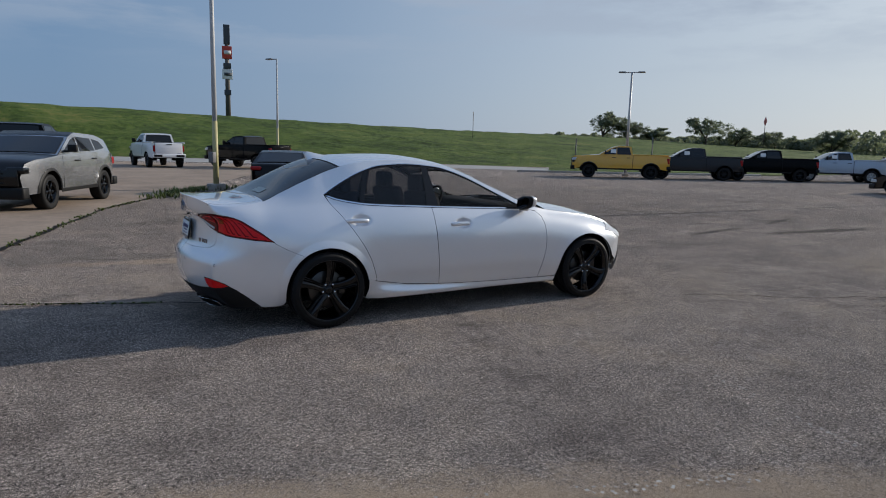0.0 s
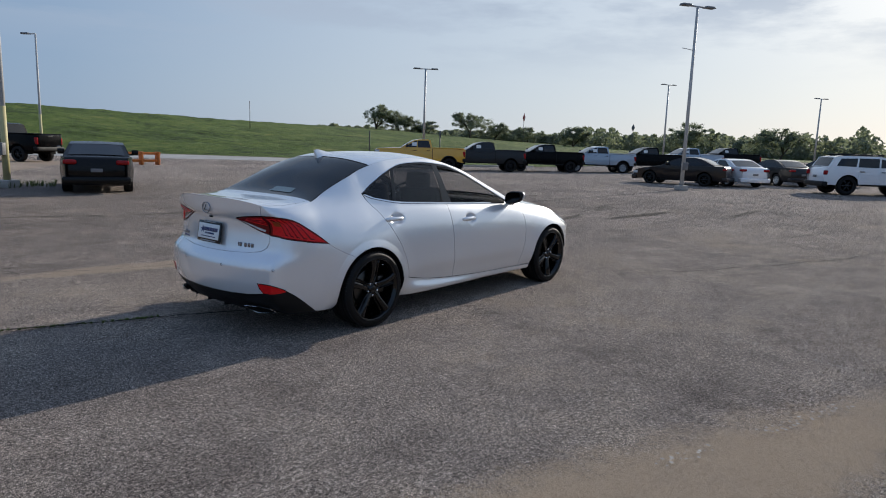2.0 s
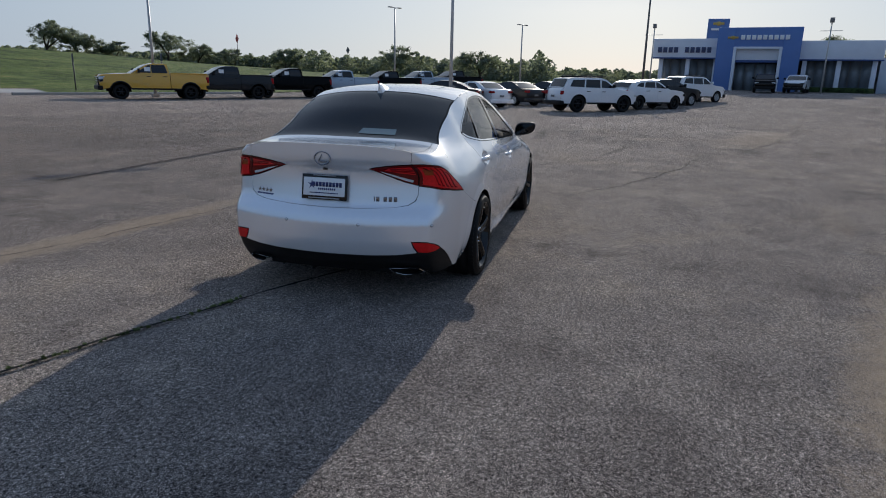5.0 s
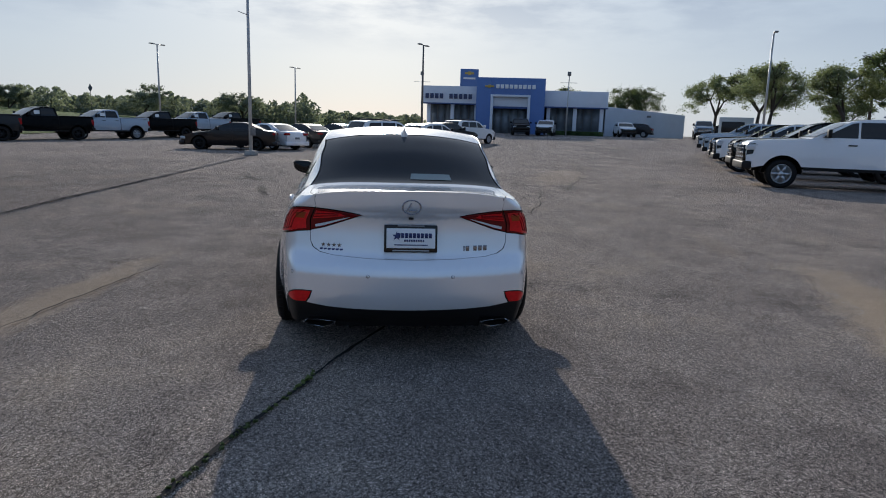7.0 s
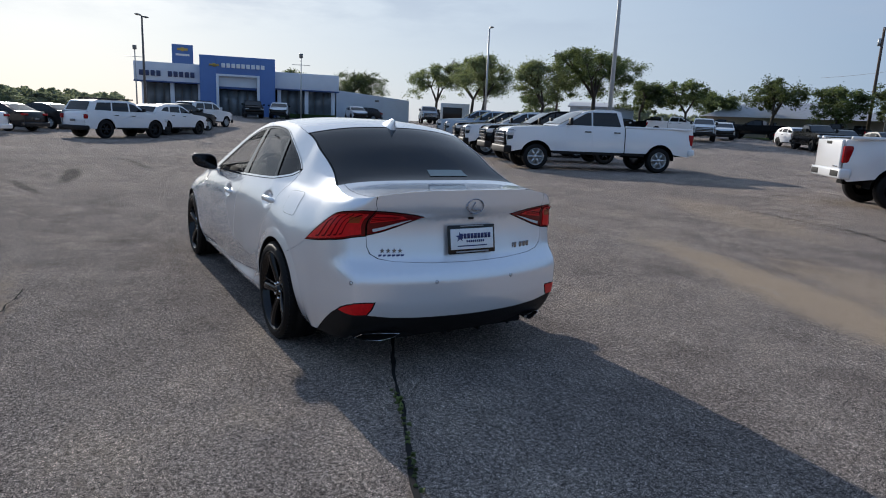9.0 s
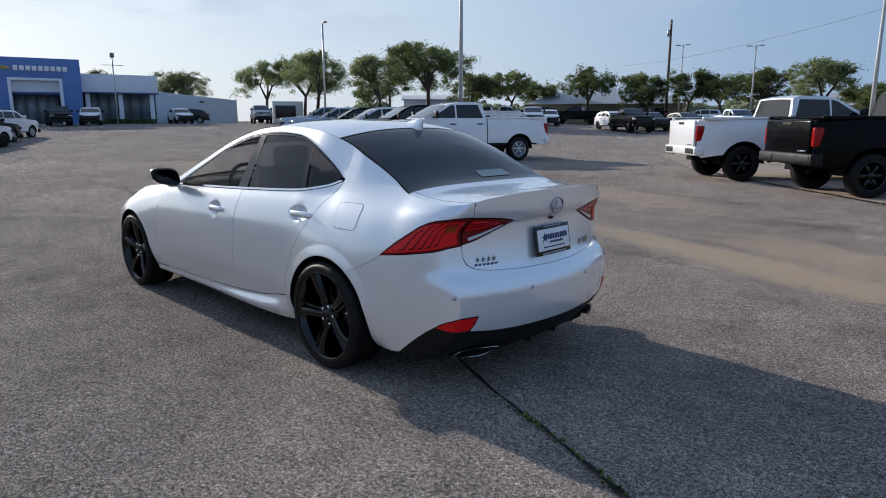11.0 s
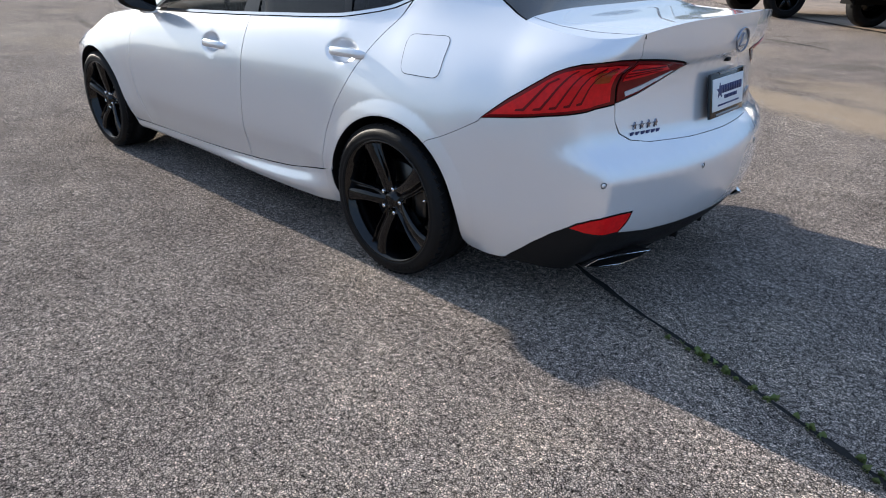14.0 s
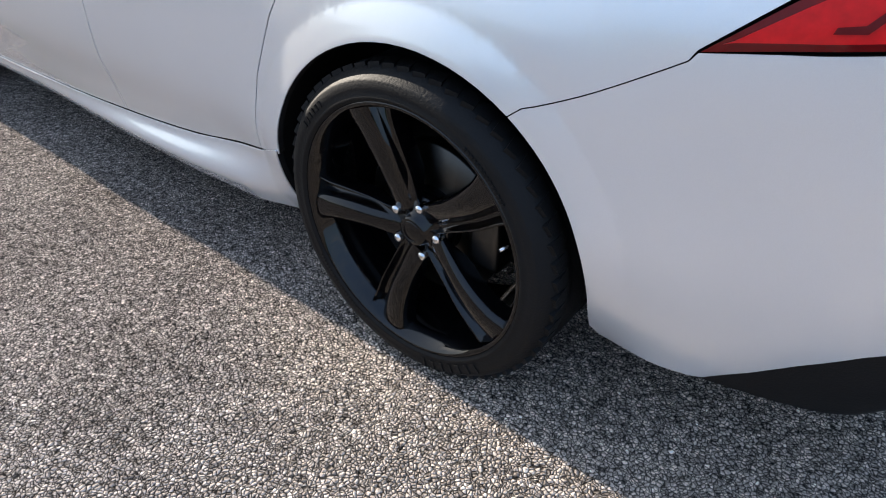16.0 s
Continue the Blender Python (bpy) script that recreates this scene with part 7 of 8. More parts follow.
def crack(points, width, name, label, mat=None, jag=0.03, seed=1):
    """An irregular dark seam in the paving."""
    rng = random.Random(seed)
    bm = bmesh.new()
    prev = None
    for (xa, ya), (xb, yb) in zip(points, points[1:]):
        n = max(2, int(math.hypot(xb - xa, yb - ya) / 0.07))
        dx, dy = (xb - xa), (yb - ya)
        l = math.hypot(dx, dy)
        nx, ny = -dy / l, dx / l
        for k in range(n + 1):
            t = k / n
            o = jag * noise.noise((xa + dx * t, (ya + dy * t) * 1.0, seed * 3.1)) + jag * 0.5 * noise.noise(((xa + dx * t) * 6, (ya + dy * t) * 6, seed))
            w = width * (0.45 + 0.9 * rng.random())
            x, y = xa + dx * t + nx * o, ya + dy * t + ny * o
            row = (bm.verts.new((x + nx * w, y + ny * w, rise(x, y) + 0.015)), bm.verts.new((x - nx * w, y - ny * w, rise(x, y) + 0.015)))
            if prev:
                bm.faces.new((prev[0], prev[1], row[1], row[0]))
            prev = row
    for f in bm.faces:
        f.normal_update()
        if f.normal.z < 0:
            f.normal_flip()
    return tagged(mesh_object(name, bm, mat or TAR), label, "crack", kind="structure")


crack([(-1.2, -0.1), (-2.0, 0.31), (-2.16, 0.385), (-2.39, 0.50), (-2.67, 0.59), (-2.95, 0.69), (-3.15, 0.78), (-3.35, 0.86), (-3.8, 1.02), (-5.2, 1.44)], 0.012, "pavement_crack", "dark open crack filled with dirt and moss", jag=0.024, seed=2)
crack([(1.0, 5.55), (5.8, 5.7), (14, 5.5), (24.2, 5.55)], 0.022, "pavement_seam", "dark straight seam between paving lanes", jag=0.03, seed=5)
crack([(-5.4, 0.6), (-4.1, 4.28), (-2.48, 10.16), (0.0, 15.8), (1.2, 18.2)], 0.05, "pavement_joint", "weedy joint between asphalt and concrete", jag=0.06, seed=7)
crack([(-7.0, -5.6), (-3.6, -8.85), (0.1, -12.28), (3.8, -16.0)], 0.05, "pavement_joint_2", "dark weedy joint at the edge of the pad", jag=0.08, seed=9)
crack([(9.3, -4.5), (13.0, -6.0), (17.5, -7.6), (30, -11)], 0.014, "pavement_crack_4", "long thin crack across the lot", jag=0.12, seed=13)
crack([(-0.8, -8.2), (0.6, -9.0), (2.4, -9.3)], 0.02, "pavement_crack_5", "short dark crack in the lot", jag=0.1, seed=14)


CHALK = simple("worn_line_paint", (0.42, 0.40, 0.37), 0.95, vary=0.35, scale=20, grain=140, spec=0.1)


def worn_line(a, b, width, name, label, seed, pitch=0.018):
    """What is left of a painted parking line: flakes along a strip."""
    rng = random.Random(seed)
    bm = bmesh.new()
    a, b = Vector((*a, 0)), Vector((*b, 0))
    d = (b - a)
    n = int(d.length / pitch)
    t = d.normalized()
    s = Vector((-t.y, t.x, 0))
    for k in range(n):
        p = a + d * ((k + rng.random()) / n) + s * rng.uniform(-1, 1) * width
        if noise.noise((p.x * 2.3, p.y * 2.3, seed)) < -0.12:
            continue
        r = 0.004 + 0.010 * rng.random()
        z = rise(p.x, p.y) + 0.013
        turn = rng.random() * 6.28
        bm.faces.new([bm.verts.new((p.x + r * (0.6 + 0.7 * rng.random()) * math.cos(turn + q), p.y + r * (0.6 + 0.7 * rng.random()) * math.sin(turn + q), z)) for q in (0, 1.25, 2.5, 3.77, 5.0)])
    return tagged(mesh_object(name, bm, CHALK, smooth=False), label, "parking line", kind="stuff")


worn_line((-2.15, -3.58), (-0.55, -4.15), 0.045, "parking_line", "flaked remains of a white parking line", 21)
worn_line((0.50, -3.10), (0.18, -4.4), 0.03, "parking_line", "flaked remains of a white parking line", 22)
worn_line((16.5, 3.45), (15.4, -0.87), 0.045, "parking_line", "faint remains of a white parking line", 25, 0.007)
worn_line((16.1, 2.64), (22.7, 0.27), 0.045, "parking_line", "faint remains of a white parking line", 26, 0.007)
worn_line((15.4, -1.2), (16.2, -5.0), 0.06, "parking_line", "faint remains of a white parking line", 23)
worn_line((19.5, 0.2), (19.9, -4.6), 0.06, "parking_line", "faint remains of a white parking line", 24)
crack([(2.4, -1.3), (3.02, -1.59), (3.84, -2.05), (5.01, -2.54), (5.91, -2.96), (8.8, -3.71)], 0.012, "pavement_crack_2", "thin wandering crack in the asphalt", jag=0.10, seed=31)
crack([(-3.4, 3.42), (-2.8, 3.17), (-2.18, 2.88), (-1.54, 2.68), (-0.6, 2.55), (0.4, 2.3)], 0.007, "pavement_crack_3", "ragged crumbling crack beside a strip of dust", jag=0.07, seed=32)
crack([(-1.4, 8.6), (-0.53, 8.29), (0.6, 7.88), (1.8, 7.7)], 0.03, "pavement_crack_6", "short dark crack in the lot", jag=0.08, seed=33)


def weeds(path, count, spread, name, label, seed, tall=0.22):
    rng = random.Random(seed)
    bm = bmesh.new()
    for k in range(count):
        t = rng.random()
        n = len(path) - 1
        i = min(n - 1, int(t * n))
        f = t * n - i
        x = path[i][0] + (path[i + 1][0] - path[i][0]) * f + rng.gauss(0, spread)
        y = path[i][1] + (path[i + 1][1] - path[i][1]) * f + rng.gauss(0, spread)
        z = rise(x, y) + 0.01
        for b in range(5):
            a, h, l = rng.random() * 6.28, tall * (0.4 + rng.random()), 0.35 + 0.5 * rng.random()
            d = Vector((math.cos(a), math.sin(a), 0))
            s = Vector((-d.y, d.x, 0)) * 0.008 * (1 + rng.random())
            p0, p1, p2 = Vector((x, y, z)), Vector((x, y, z + h * 0.6)) + d * h * l * 0.4, Vector((x, y, z + h * 0.9)) + d * h * l
            v = [bm.verts.new(q2) for q2 in (p0 - s, p0 + s, p1 + s * 0.8, p1 - s * 0.8, p2)]
            bm.faces.new((v[0], v[1], v[2], v[3]))
            bm.faces.new((v[3], v[2], v[4]))
    return tagged(mesh_object(name, bm, WEED, smooth=False), label, "weeds", kind="stuff")


WEED = simple("weed_green", (0.11, 0.14, 0.035), 0.8, vary=0.5, scale=0.8, grain=3)
weeds([(-1.2, 12.6), (-0.4, 14.6), (0.6, 15.9), (2.4, 16.3)], 200, 0.25, "weeds", "tufts of green weeds round a pole foot", 3, 0.15)
weeds([(-4.2, 4.0), (-2.5, 10.1), (-0.2, 15.2)], 150, 0.05, "weeds", "thin weeds in a paving joint", 4, 0.04)
weeds([(-6.0, -6.6), (-3.6, -8.8), (-2.2, -10.3)], 120, 0.12, "weeds", "weeds along the edge of a pad", 6, 0.07)
weeds([(-2.5, 0.535), (-2.95, 0.69), (-3.35, 0.86), (-3.9, 1.055)], 48, 0.010, "weeds", "moss and tiny weeds in a crack", 8, 0.016)

# ---- trees ----
def leaf_material(name, colour):
    """Thin leaves: half the light is passed through."""
    m, nt, b = material(name)
    pos = world_place(nt)
    n1, n2 = tex_noise(nt, pos, 0.5, 3.0), tex_noise(nt, pos, 6.0, 2.0)
    both = calc(nt, "ADD", calc(nt, "MULTIPLY", n1, 0.5), calc(nt, "MULTIPLY", n2, 0.5))
    col = ramp(nt, both, [(0.3, [c * 0.55 for c in colour]), (0.5, colour), (0.7, [c * 1.5 for c in colour])])
    nt.links.new(col, b.inputs["Base Color"])
    b.inputs["Roughness"].default_value = 0.65
    tr = nt.nodes.new("ShaderNodeBsdfTranslucent")
    nt.links.new(mix(nt, 0.5, col, (0.16, 0.2, 0.05)), tr.inputs["Color"])
    ms = nt.nodes.new("ShaderNodeMixShader")
    ms.inputs[0].default_value = 0.58
    nt.links.new(b.outputs[0], ms.inputs[1])
    nt.links.new(tr.outputs[0], ms.inputs[2])
    nt.links.new(ms.outputs[0], nt.nodes["Material Output"].inputs["Surface"])
    return m


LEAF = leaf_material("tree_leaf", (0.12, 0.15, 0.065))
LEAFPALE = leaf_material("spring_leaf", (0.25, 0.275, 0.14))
# paler and greyer: the haze before far trees is put into their colour
LEAFHAZE = leaf_material("hazed_leaf", (0.24, 0.26, 0.20))
LEAFDARK = leaf_material("cedar_leaf", (0.05, 0.066, 0.034))
BARK = simple("bark", (0.06, 0.048, 0.038), 0.9, vary=0.3, scale=4, bumpy=0.6, grain=30)


def tree(x, y, z, height, spread, leaves, mat, seed, label, leaf=0.16, open_crown=0.5, stems=3):
    """Limbs that fork three times, with leaves scattered about the outer twigs."""
    rng = random.Random(seed)
    ob = thing("tree", pose(x, y, z - 0.05, 0, 0, 0), label, "tree")
    bm, tips = bmesh.new(), []

    def limb(p, d, length, r, level):
        d = d.normalized()
        bend = Vector((rng.gauss(0, 0.18), rng.gauss(0, 0.18), rng.gauss(0.05, 0.1)))
        mid = p + d * length * 0.5 + bend * length * 0.12
        end = mid + (d + bend * 0.5).normalized() * length * 0.5
        add_tube(bm, p, mid, r, r * 0.8, 7 if level < 2 else 5, False)
        add_tube(bm, mid, end, r * 0.8, r * 0.55, 7 if level < 2 else 5, False)
        if level >= 2:
            tips.append((mid, length))
        if level >= 3:
            tips.append((end, length))
            return
        for k in range(3 if level else stems):
            a = rng.random() * 6.28
            out = Vector((math.cos(a), math.sin(a), 0))
            nd = (d * (0.75 if level else 0.8) + out * (0.55 + 0.35 * rng.random()) * spread / height * 1.6 + Vector((0, 0, 0.1))).normalized()
            limb(end, nd, length * (0.62 + 0.22 * rng.random()), r * 0.55, level + 1)
    limb(Vector((0, 0, 0)), Vector((rng.gauss(0, 0.06), rng.gauss(0, 0.06), 1)), height * 0.30, 0.028 * height, 0)
    top = max(t[0].z for t in tips)
    wide = max(math.hypot(t[0].x, t[0].y) for t in tips)
    kz, kr = (height - 0.25) / top, (spread / wide) ** 0.8
    for v in bm.verts:
        f = min(1.0, v.co.z / (height * 0.3))
        v.co = Vector((v.co.x * (1 + (kr - 1) * f), v.co.y * (1 + (kr - 1) * f), v.co.z * kz))
    bmesh.ops.recalc_face_normals(bm, faces=bm.faces[:])
    part("trunk", bm, BARK, ob)
    # a rounded, lobed crown: boughs of leaves about the twigs and over a dome
    hc, rz = height * 0.61, height * 0.37
    lobes = []
    for k in range(11):
        a, e = rng.random() * 6.28, math.asin(rng.uniform(-0.45, 0.95))
        d = 0.45 + 0.25 * rng.random()
        lobes.append((Vector((math.cos(a) * math.cos(e) * spread * d, math.sin(a) * math.cos(e) * spread * d, hc + rz * d * math.sin(e))), 0.34 + 0.16 * rng.random()))
    clumps = []
    for p, _ in tips:
        q = Vector((p.x * kr, p.y * kr, p.z * kz))
        e = math.sqrt((q.x / spread) ** 2 + (q.y / spread) ** 2 + ((q.z - hc) / rz) ** 2)
        if e > 0.9:
            q = Vector((q.x * 0.9 / e, q.y * 0.9 / e, hc + (q.z - hc) * 0.9 / e))
        if rng.random() > open_crown * 0.4:
            clumps.append(q)
    low = height * 0.24
    for k in range(int(len(tips) * (1.9 - 0.6 * open_crown))):
        c, size = lobes[k % len(lobes)]
        v = Vector((rng.gauss(0, 1), rng.gauss(0, 1), rng.gauss(0, 1))).normalized() * (rng.random() ** 0.35) * size
        clumps.append(c + Vector((v.x * spread, v.y * spread, v.z * rz * 1.1)))
    per = max(1, int(leaves * 2.0) // len(clumps))
    co, fs = [], []
    for c in clumps:
        size = (0.10 + 0.026 * height) * (0.45 + 1.0 * rng.random())
        for k in range(int(per * (0.4 + 1.2 * rng.random()))):
            o = Vector((rng.gauss(0, 1), rng.gauss(0, 1), rng.gauss(0, 0.65))) * size
            a, b = rng.random() * 6.28, rng.random() * 6.28
            u = Vector((math.cos(a), math.sin(a), 0.6 * math.sin(b))).normalized()
            w = u.cross(Vector((math.sin(b), math.cos(b), 0.8))).normalized()
            s = leaf * 0.56 * (0.6 + 0.8 * rng.random())
            n = len(co)
            q0 = c + o
            if q0.z < low * 0.8:
                continue
            co += [tuple(q0 - u * s), tuple(q0 + w * s * 0.5), tuple(q0 + u * s), tuple(q0 - w * s * 0.5)]
            fs.append((n, n + 1, n + 2, n + 3))
    me = bpy.data.meshes.new("crown")
    me.from_pydata(co, [], fs)
    me.materials.append(mat)
    c = new("crown", me)
    c.parent = ob
    return ob


def planted(x, y, height, spread, leaves, mat, seed, label, **k):
    return tree(x, y, rise(x, y), height, spread, leaves, mat, seed, label, **k)


planted(46.0, -46.0, 9.0, 5.6, 16000, LEAF, 11, "broad dark green oak with several stems", open_crown=0.4, stems=4, leaf=0.17)
planted(47.0, -40.0, 7.2, 3.6, 8000, LEAFPALE, 12, "pale spring-green tree behind the trucks", open_crown=0.8)
planted(66.0, -44.0, 8.6, 4.4, 9000, LEAFPALE, 13, "pale spring-green tree with an open crown", open_crown=0.9)
planted(59.0, -41.0, 8.4, 4.0, 10000, LEAFPALE, 14, "green tree with an open crown by the lot", open_crown=0.7)
planted(70.0, -41.0, 7.8, 4.0, 7000, LEAFPALE, 15, "thin-leaved spring tree beside the showroom", open_crown=1.0)
planted(70.0, -58.0, 5.6, 3.4, 6000, LEAF, 16, "small green tree in the distance")
planted(88.0, -36.0, 7.8, 3.4, 7000, LEAFDARK, 17, "dark conifer-like tree behind the showroom", leaf=0.14)
planted(90.0, -41.0, 7.6, 3.4, 7000, LEAFDARK, 18, "dark tree behind the showroom wing", leaf=0.14)
planted(95.0, -30.0, 7.5, 2.4, 3000, LEAF, 19, "treetop behind the showroom roof")
for k, (b, d, h, s, m) in enumerate([(-48.1, 84, 6.4, 3.4, LEAFDARK), (-51.6, 88, 7.0, 4.2, LEAF), (-54.0, 95, 6.0, 3.5, LEAF), (-57.8, 88, 7.6, 4.6, LEAFDARK), (-62.2, 84, 6.2, 3.2, LEAF), (-65.8, 86, 6.6, 3.8, LEAFDARK), (-68.5, 90, 6.4, 4.0, LEAF),
                                     (-71.0, 82, 6.6, 4.4, LEAFDARK), (-75.4, 74, 7.0, 3.6, LEAFPALE), (-78.5, 90, 5.0, 3.5, LEAF), (-80.8, 80, 5.4, 2.8, LEAFDARK), (-86.4, 62, 6.2, 4.0, LEAFDARK), (-89.0, 66, 5.6, 3.6, LEAFDARK), (-95, 70, 6.0, 4.0, LEAF)]):
    planted(-4 + d * math.cos(radians(b)), 3 + d * math.sin(radians(b)), h, s, 6500, m, 30 + k, ["dark green tree beyond the far parked cars", "rounded green tree beyond the far lot", "spring-green tree beyond the parked trucks"][k % 3], leaf=0.2, open_crown=0.35)
for k, (b, d, z, h, s, m) in enumerate([(44.9, 225, 4.6, 12.6, 7.5, LEAFHAZE), (43.2, 228, 4.6, 10.0, 6.5, LEAFHAZE), (40.8, 230, 4.4, 8.0, 5.4, LEAFHAZE), (37.0, 225, 3.8, 12.2, 7.6, LEAFHAZE), (34.6, 230, 3.6, 9.0, 6.6, LEAFHAZE), (32.0, 235, 3.4, 8.4, 6.6, LEAFHAZE),
                                        (28.0, 200, 1.0, 10.0, 5.2, LEAFHAZE), (19.2, 190, 0.5, 12.0, 7.0, LEAFHAZE), (12.2, 190, 0.5, 11.0, 7.2, LEAFHAZE), (2.5, 170, 0.6, 5.4, 6.0, LEAFHAZE)]):
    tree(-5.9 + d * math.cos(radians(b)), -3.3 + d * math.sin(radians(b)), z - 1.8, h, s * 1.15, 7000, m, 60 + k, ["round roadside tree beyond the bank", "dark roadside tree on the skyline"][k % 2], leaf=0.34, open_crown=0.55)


def far_wood(bearings, dist, z, height, name, label, seed, mat):
    """A ragged belt of leaf clumps on the skyline."""
    rng = random.Random(seed)
    co, fs = [], []
    b0, b1 = bearings
    n = int(abs(b1 - b0) * dist * 0.0175 / 0.65)
    for k in range(n):
        b = radians(b0 + (b1 - b0) * (k + rng.random()) / n)
        d = dist + rng.random() * 30
        h = height * (0.55 + 0.6 * abs(noise.noise((k * 0.16, seed, 0))) + 0.25 * rng.random())
        cx, cy = -5 + d * math.cos(b), d * math.sin(b)
        for j in range(200):
            r = rng.random() ** 0.5
            a = rng.random() * 6.28
            zz = h * rng.random() ** 1.25
            wide = 3.3 * (1 - (zz / h) ** 2) ** 0.5
            p = Vector((cx + math.cos(a) * r * wide, cy + math.sin(a) * r * wide, z + zz))
            u = Vector((rng.gauss(0, 1), rng.gauss(0, 1), rng.gauss(0, 1))).normalized() * 0.52
            w = u.cross(Vector((rng.gauss(0, 1), rng.gauss(0, 1), rng.gauss(0, 1)))).normalized() * 0.36
            m = len(co)
            co += [tuple(p - u), tuple(p + w), tuple(p + u), tuple(p - w)]
            fs.append((m, m + 1, m + 2, m + 3))
    me = bpy.data.meshes.new(name)
    me.from_pydata(co, [], fs)
    me.materials.append(mat)
    return tagged(new(name, me), label, "woodland", kind="stuff")


far_wood((27, 5), 205, 1.0, 9.0, "far_woodland", "ragged dark belt of trees on the skyline", 1, LEAFHAZE)
far_wood((5, -4), 230, 1.0, 6.0, "far_woodland", "low dark belt of trees behind parked cars", 2, LEAFHAZE)
far_wood((50, 27), 240, 4.6, 4.4, "far_scrub", "low scrub along the crest of the bank", 3, LEAFHAZE)
far_wood((-36, -100), 125, 0.6, 5.0, "far_woodland", "distant trees behind the low houses", 4, LEAFHAZE)

# ---- badges, plate and cabin of the white sedan ----
PLATEWHITE = simple("plate_white", (0.78, 0.79, 0.80), 0.4, vary=0.03)
BADGECHROME = simple("badge_chrome", (0.26, 0.28, 0.33), 0.18, 1.0, vary=0.05)
PLATEINK = simple("plate_ink", (0.02, 0.03, 0.12), 0.5)


def tail_details(car, boot):
    back = pose(0, 0, 0, 90, 0, -90)
    # plate with its frame
    plate = part("number_plate", bmesh.new(), PLATEWHITE, car, "white dealer plate in a black frame")
    bm = bmesh.new()
    add_box(bm, (-2.372, 0, 0.779), (0.012, 0.318, 0.163), 0.008)
    part("plate_frame", bm, GLOSSBLACK, plate)
    bm = bmesh.new()
    add_box(bm, (-2.3795, 0, 0.781), (0.004, 0.290, 0.118), 0.003)
    part("plate_face", bm, PLATEWHITE, plate)
    # the face's star and its words as bars
    bm = bmesh.new()
    star = [(0.085 + (0.030 if k % 2 == 0 else 0.011) * math.cos(radians(90 + 36 * k)), 0.793 + (0.030 if k % 2 == 0 else 0.011) * math.sin(radians(90 + 36 * k))) for k in range(10)]
    add_extrude(bm, star, -2.3835, -2.3815, "yz")
    bmesh.ops.recalc_face_normals(bm, faces=bm.faces[:])
    part("star", bm, PLATEINK, plate, smooth=False)
    for k in range(9):
        bm = bmesh.new()
        add_box(bm, (-2.3822, 0.073 - 0.0235 * k, 0.797), (0.002, 0.0185, 0.029))
        part("plate_bar", bm, PLATEINK, plate)
    for k in range(9):
        bm = bmesh.new()
        add_box(bm, (-2.3822, 0.036 - 0.0138 * k, 0.767), (0.002, 0.0095, 0.013))
        part("plate_bar", bm, PLATEINK, plate)
    for y, w, z, h, m in ((0.0, 0.20, 0.741, 0.006, PLATEINK), (0.0, 0.16, 0.8545, 0.006, LETTERGREY), (0.0, 0.22, 0.7075, 0.008, LETTERGREY)):
        bm = bmesh.new()
        add_box(bm, (-2.3815 if m is PLATEINK else -2.3795, y, z), (0.002, w, h))
        part("small_print", bm, m, plate)
    lean = Matrix.Translation((-2.376, 0, 0.78))
    plate.matrix_basis = lean @ pose(0, 0, 0, 0, 9, 0) @ lean.inverted()
    # oval emblem
    bm = bmesh.new()
    n = 40
    rows = []
    for k in range(n):
        a = 2 * math.pi * k / n
        ring = []
        for j in range(8):
            b = 2 * math.pi * j / 8
            r = 1 + 0.085 * math.cos(b)
            ring.append(bm.verts.new((-2.397 - 0.004 * math.sin(b), 0.054 * r * math.cos(a), 0.969 + 0.041 * r * math.sin(a))))
        rows.append(ring)
    for k in range(n):
        for j in range(8):
            bm.faces.new((rows[k][j], rows[(k + 1) % n][j], rows[(k + 1) % n][(j + 1) % 8], rows[k][(j + 1) % 8]))
    bmesh.ops.recalc_face_normals(bm, faces=bm.faces[:])
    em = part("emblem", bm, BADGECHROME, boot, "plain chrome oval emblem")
    bm = bmesh.new()
    add_box(bm, (-2.398, 0.014, 0.971), (0.006, 0.007, 0.052), 0.002, rot=Matrix.Rotation(radians(28), 4, "X"))
    add_box(bm, (-2.398, -0.008, 0.949), (0.006, 0.052, 0.007), 0.002)
    part("emblem_bar", bm, BADGECHROME, em)
    # chrome badges as bars and stars
    for yy, w in ((0.328, 0.007), (0.350, 0.022), (0.398, 0.023), (0.430, 0.023), (0.462, 0.023)):
        bm = bmesh.new()
        add_box(bm, (tail_x(yy, 0.715) - 0.002, -yy, 0.715), (0.006, w, 0.032), 0.0015, rot=Matrix.Rotation(radians(13), 4, "Z"))
        part("chrome_badge_bar", bm, BADGECHROME, boot)
    for k in range(4):
        yy = 0.425 + 0.032 * k
        bm = bmesh.new()
        st = [(yy + (0.015 if i % 2 == 0 else 0.006) * math.cos(radians(90 + 36 * i)), 0.722 + (0.015 if i % 2 == 0 else 0.006) * math.sin(radians(90 + 36 * i))) for i in range(10)]
        x = tail_x(yy, 0.722)
        add_extrude(bm, st, x - 0.005, x + 0.004, "yz")
        bmesh.ops.recalc_face_normals(bm, faces=bm.faces[:])
        part("dealer_star", bm, BADGECHROME, boot, smooth=False)
    for k in range(6):
        yy = 0.412 + 0.024 * k
        bm = bmesh.new()
        add_box(bm, (tail_x(yy, 0.70) - 0.001, yy, 0.697), (0.005, 0.020, 0.011), 0.001)
        part("dealer_badge_bar", bm, PLATEINK, boot)
    # camera nub and latch under the lip
    bm = bmesh.new()
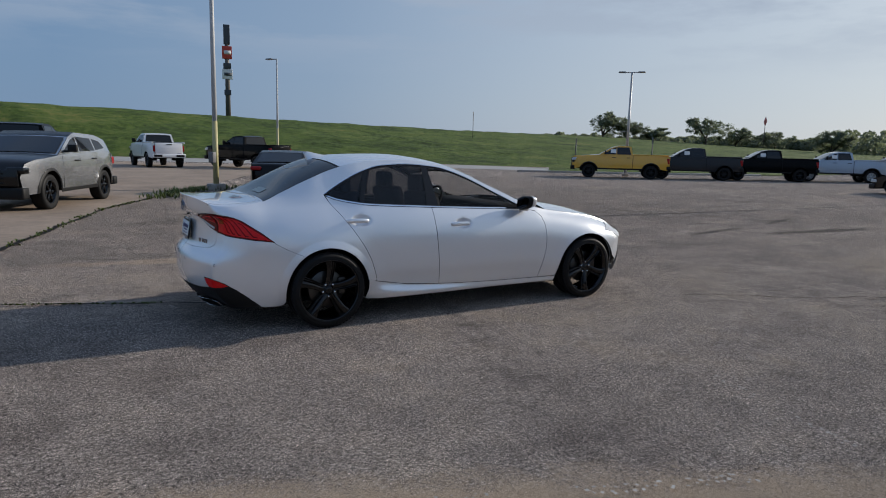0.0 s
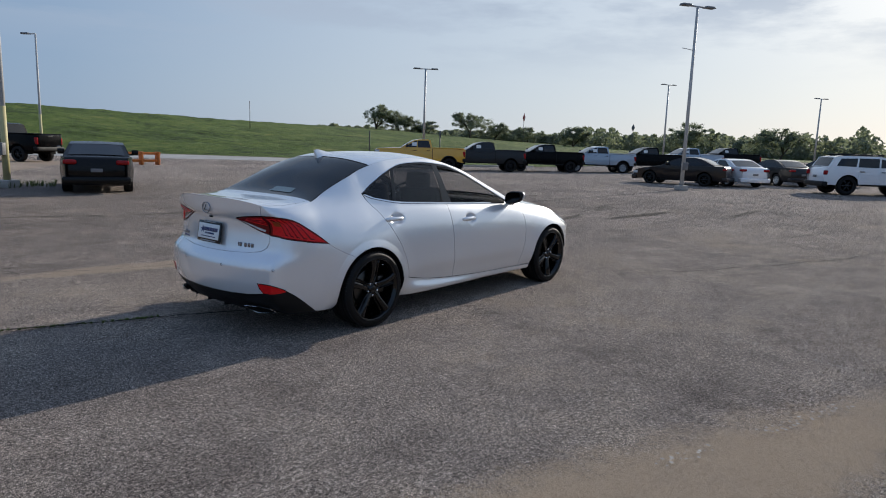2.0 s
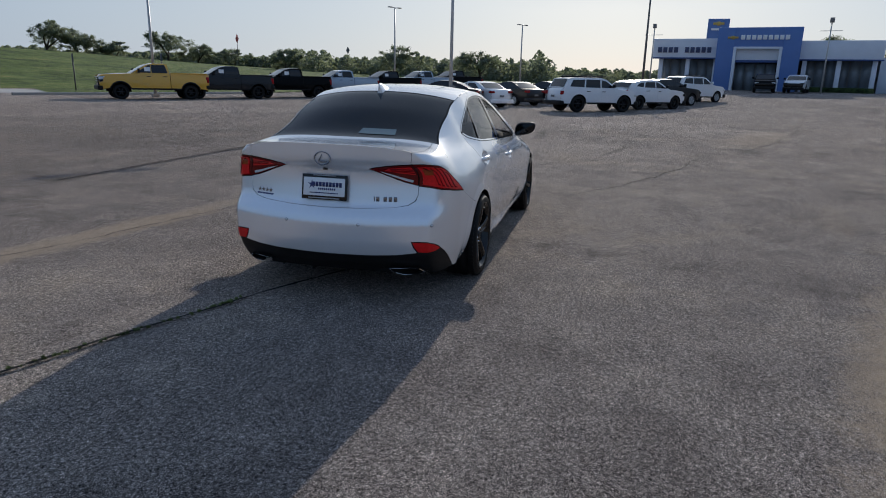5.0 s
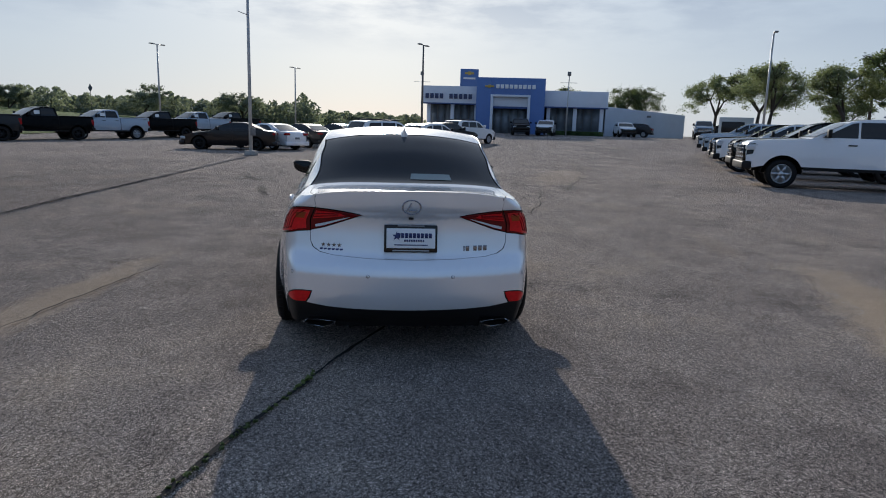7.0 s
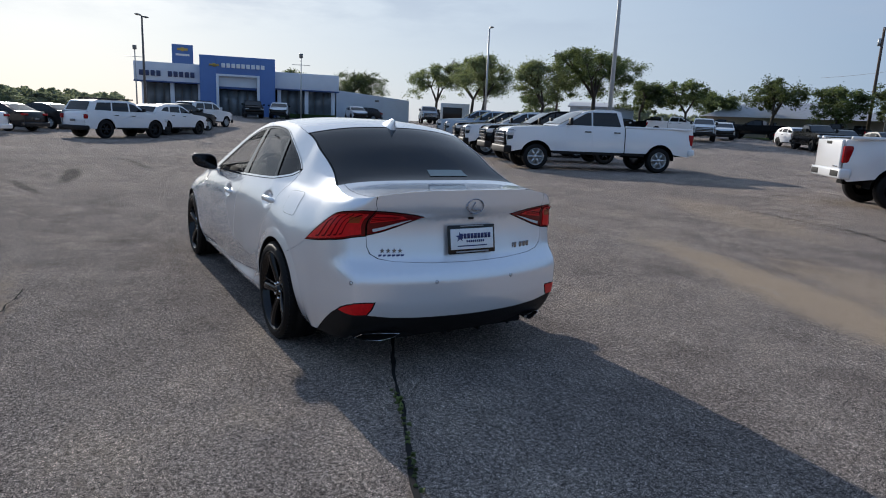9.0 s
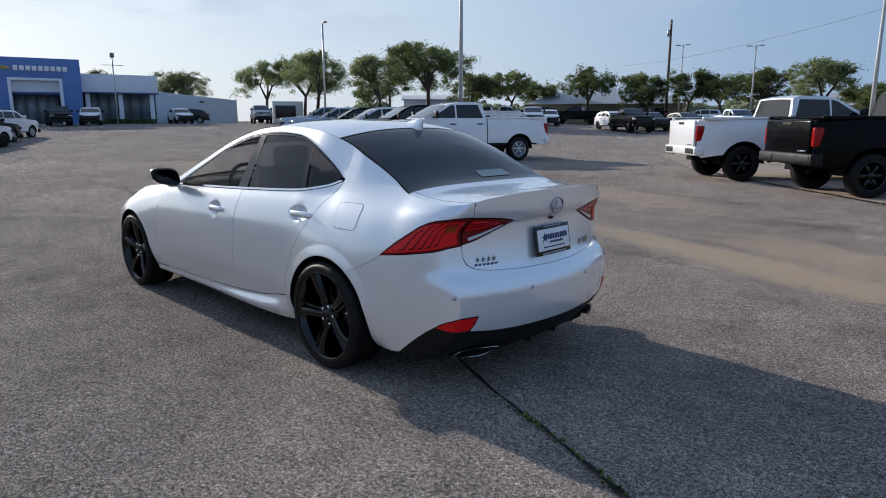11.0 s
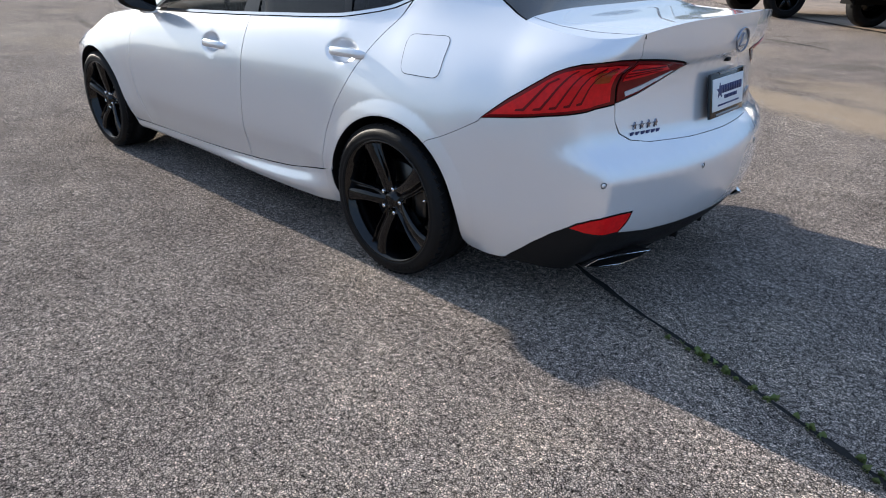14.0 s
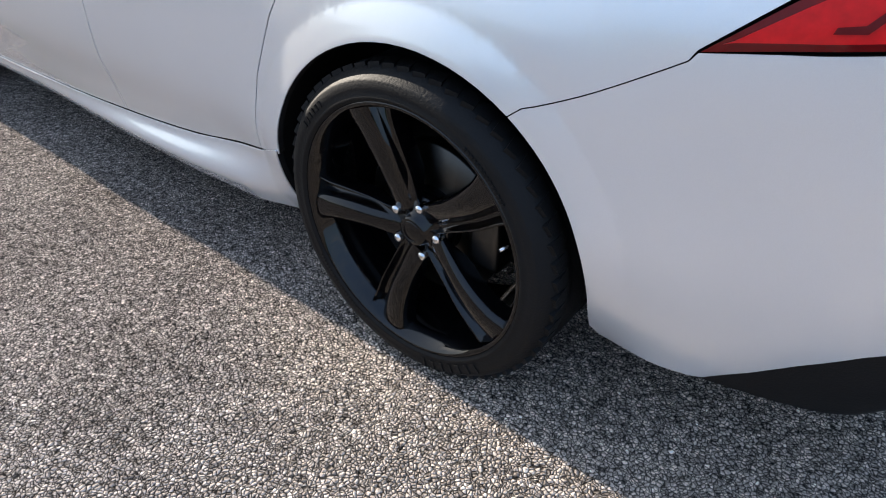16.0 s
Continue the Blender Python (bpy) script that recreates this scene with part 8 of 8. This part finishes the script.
    add_box(bm, (-2.354, 0.0, 0.897), (0.02, 0.03, 0.014), 0.004)
    part("camera_nub", bm, BLACKTRIM, boot)
    # cabin: seats, headrests, dash, wheel
    for y in (0.37, -0.37):
        for x, name in ((-0.25, "front_seat"), (-1.02, "rear_seat")):
            bm = bmesh.new()
            add_box(bm, (x, y, 0.80), (0.16, 0.48, 0.62), 0.06, rot=Matrix.Rotation(radians(-14), 4, "Y"))
            add_box(bm, (x + 0.26, y, 0.52), (0.5, 0.48, 0.14), 0.05)
            seat = part(name, bm, CABIN, car)
            bm = bmesh.new()
            add_box(bm, (x - 0.10, y, 1.17), (0.10, 0.26, 0.16), 0.04)
            part("headrest", bm, CABIN, seat)
    bm = bmesh.new()
    add_box(bm, (0.55, 0, 0.86), (0.42, 1.36, 0.22), 0.08)
    part("dashboard", bm, CABIN, car)
    bm = bmesh.new()
    add_box(bm, (-1.50, 0, 0.98), (0.55, 1.18, 0.05), 0.02)
    part("parcel_shelf", bm, CABIN, car)
    bm = bmesh.new()
    n = 28
    rows = []
    m = Matrix.Translation((0.22, 0.37, 0.93)) @ Matrix.Rotation(radians(-62), 4, "Y")
    for k in range(n):
        a = 2 * math.pi * k / n
        rows.append([bm.verts.new(m @ Vector(((0.18 + 0.016 * math.cos(b)) * math.cos(a), (0.18 + 0.016 * math.cos(b)) * math.sin(a), 0.016 * math.sin(b)))) for b in (0, 1.57, 3.14, 4.71)])
    for k in range(n):
        for j in range(4):
            bm.faces.new((rows[k][j], rows[(k + 1) % n][j], rows[(k + 1) % n][(j + 1) % 4], rows[k][(j + 1) % 4]))
    part("steering_wheel", bm, CABIN, car)
    # pale tag low in the rear screen
    panel("screen_tag", [(-1.83, -0.02), (-1.83, -0.30), (-1.76, -0.29), (-1.76, -0.03)], top_chart, PAPERGREEN, car, lift=0.0015, gap=0.0, rim=False, label="pale sticker low in the rear screen")


LETTERGREY = simple("frame_print", (0.35, 0.35, 0.36), 0.5)
PAPERGREEN = simple("pale_green_sticker", (0.22, 0.26, 0.25), 0.3, vary=0.05)
tail_details(main_car, boot)
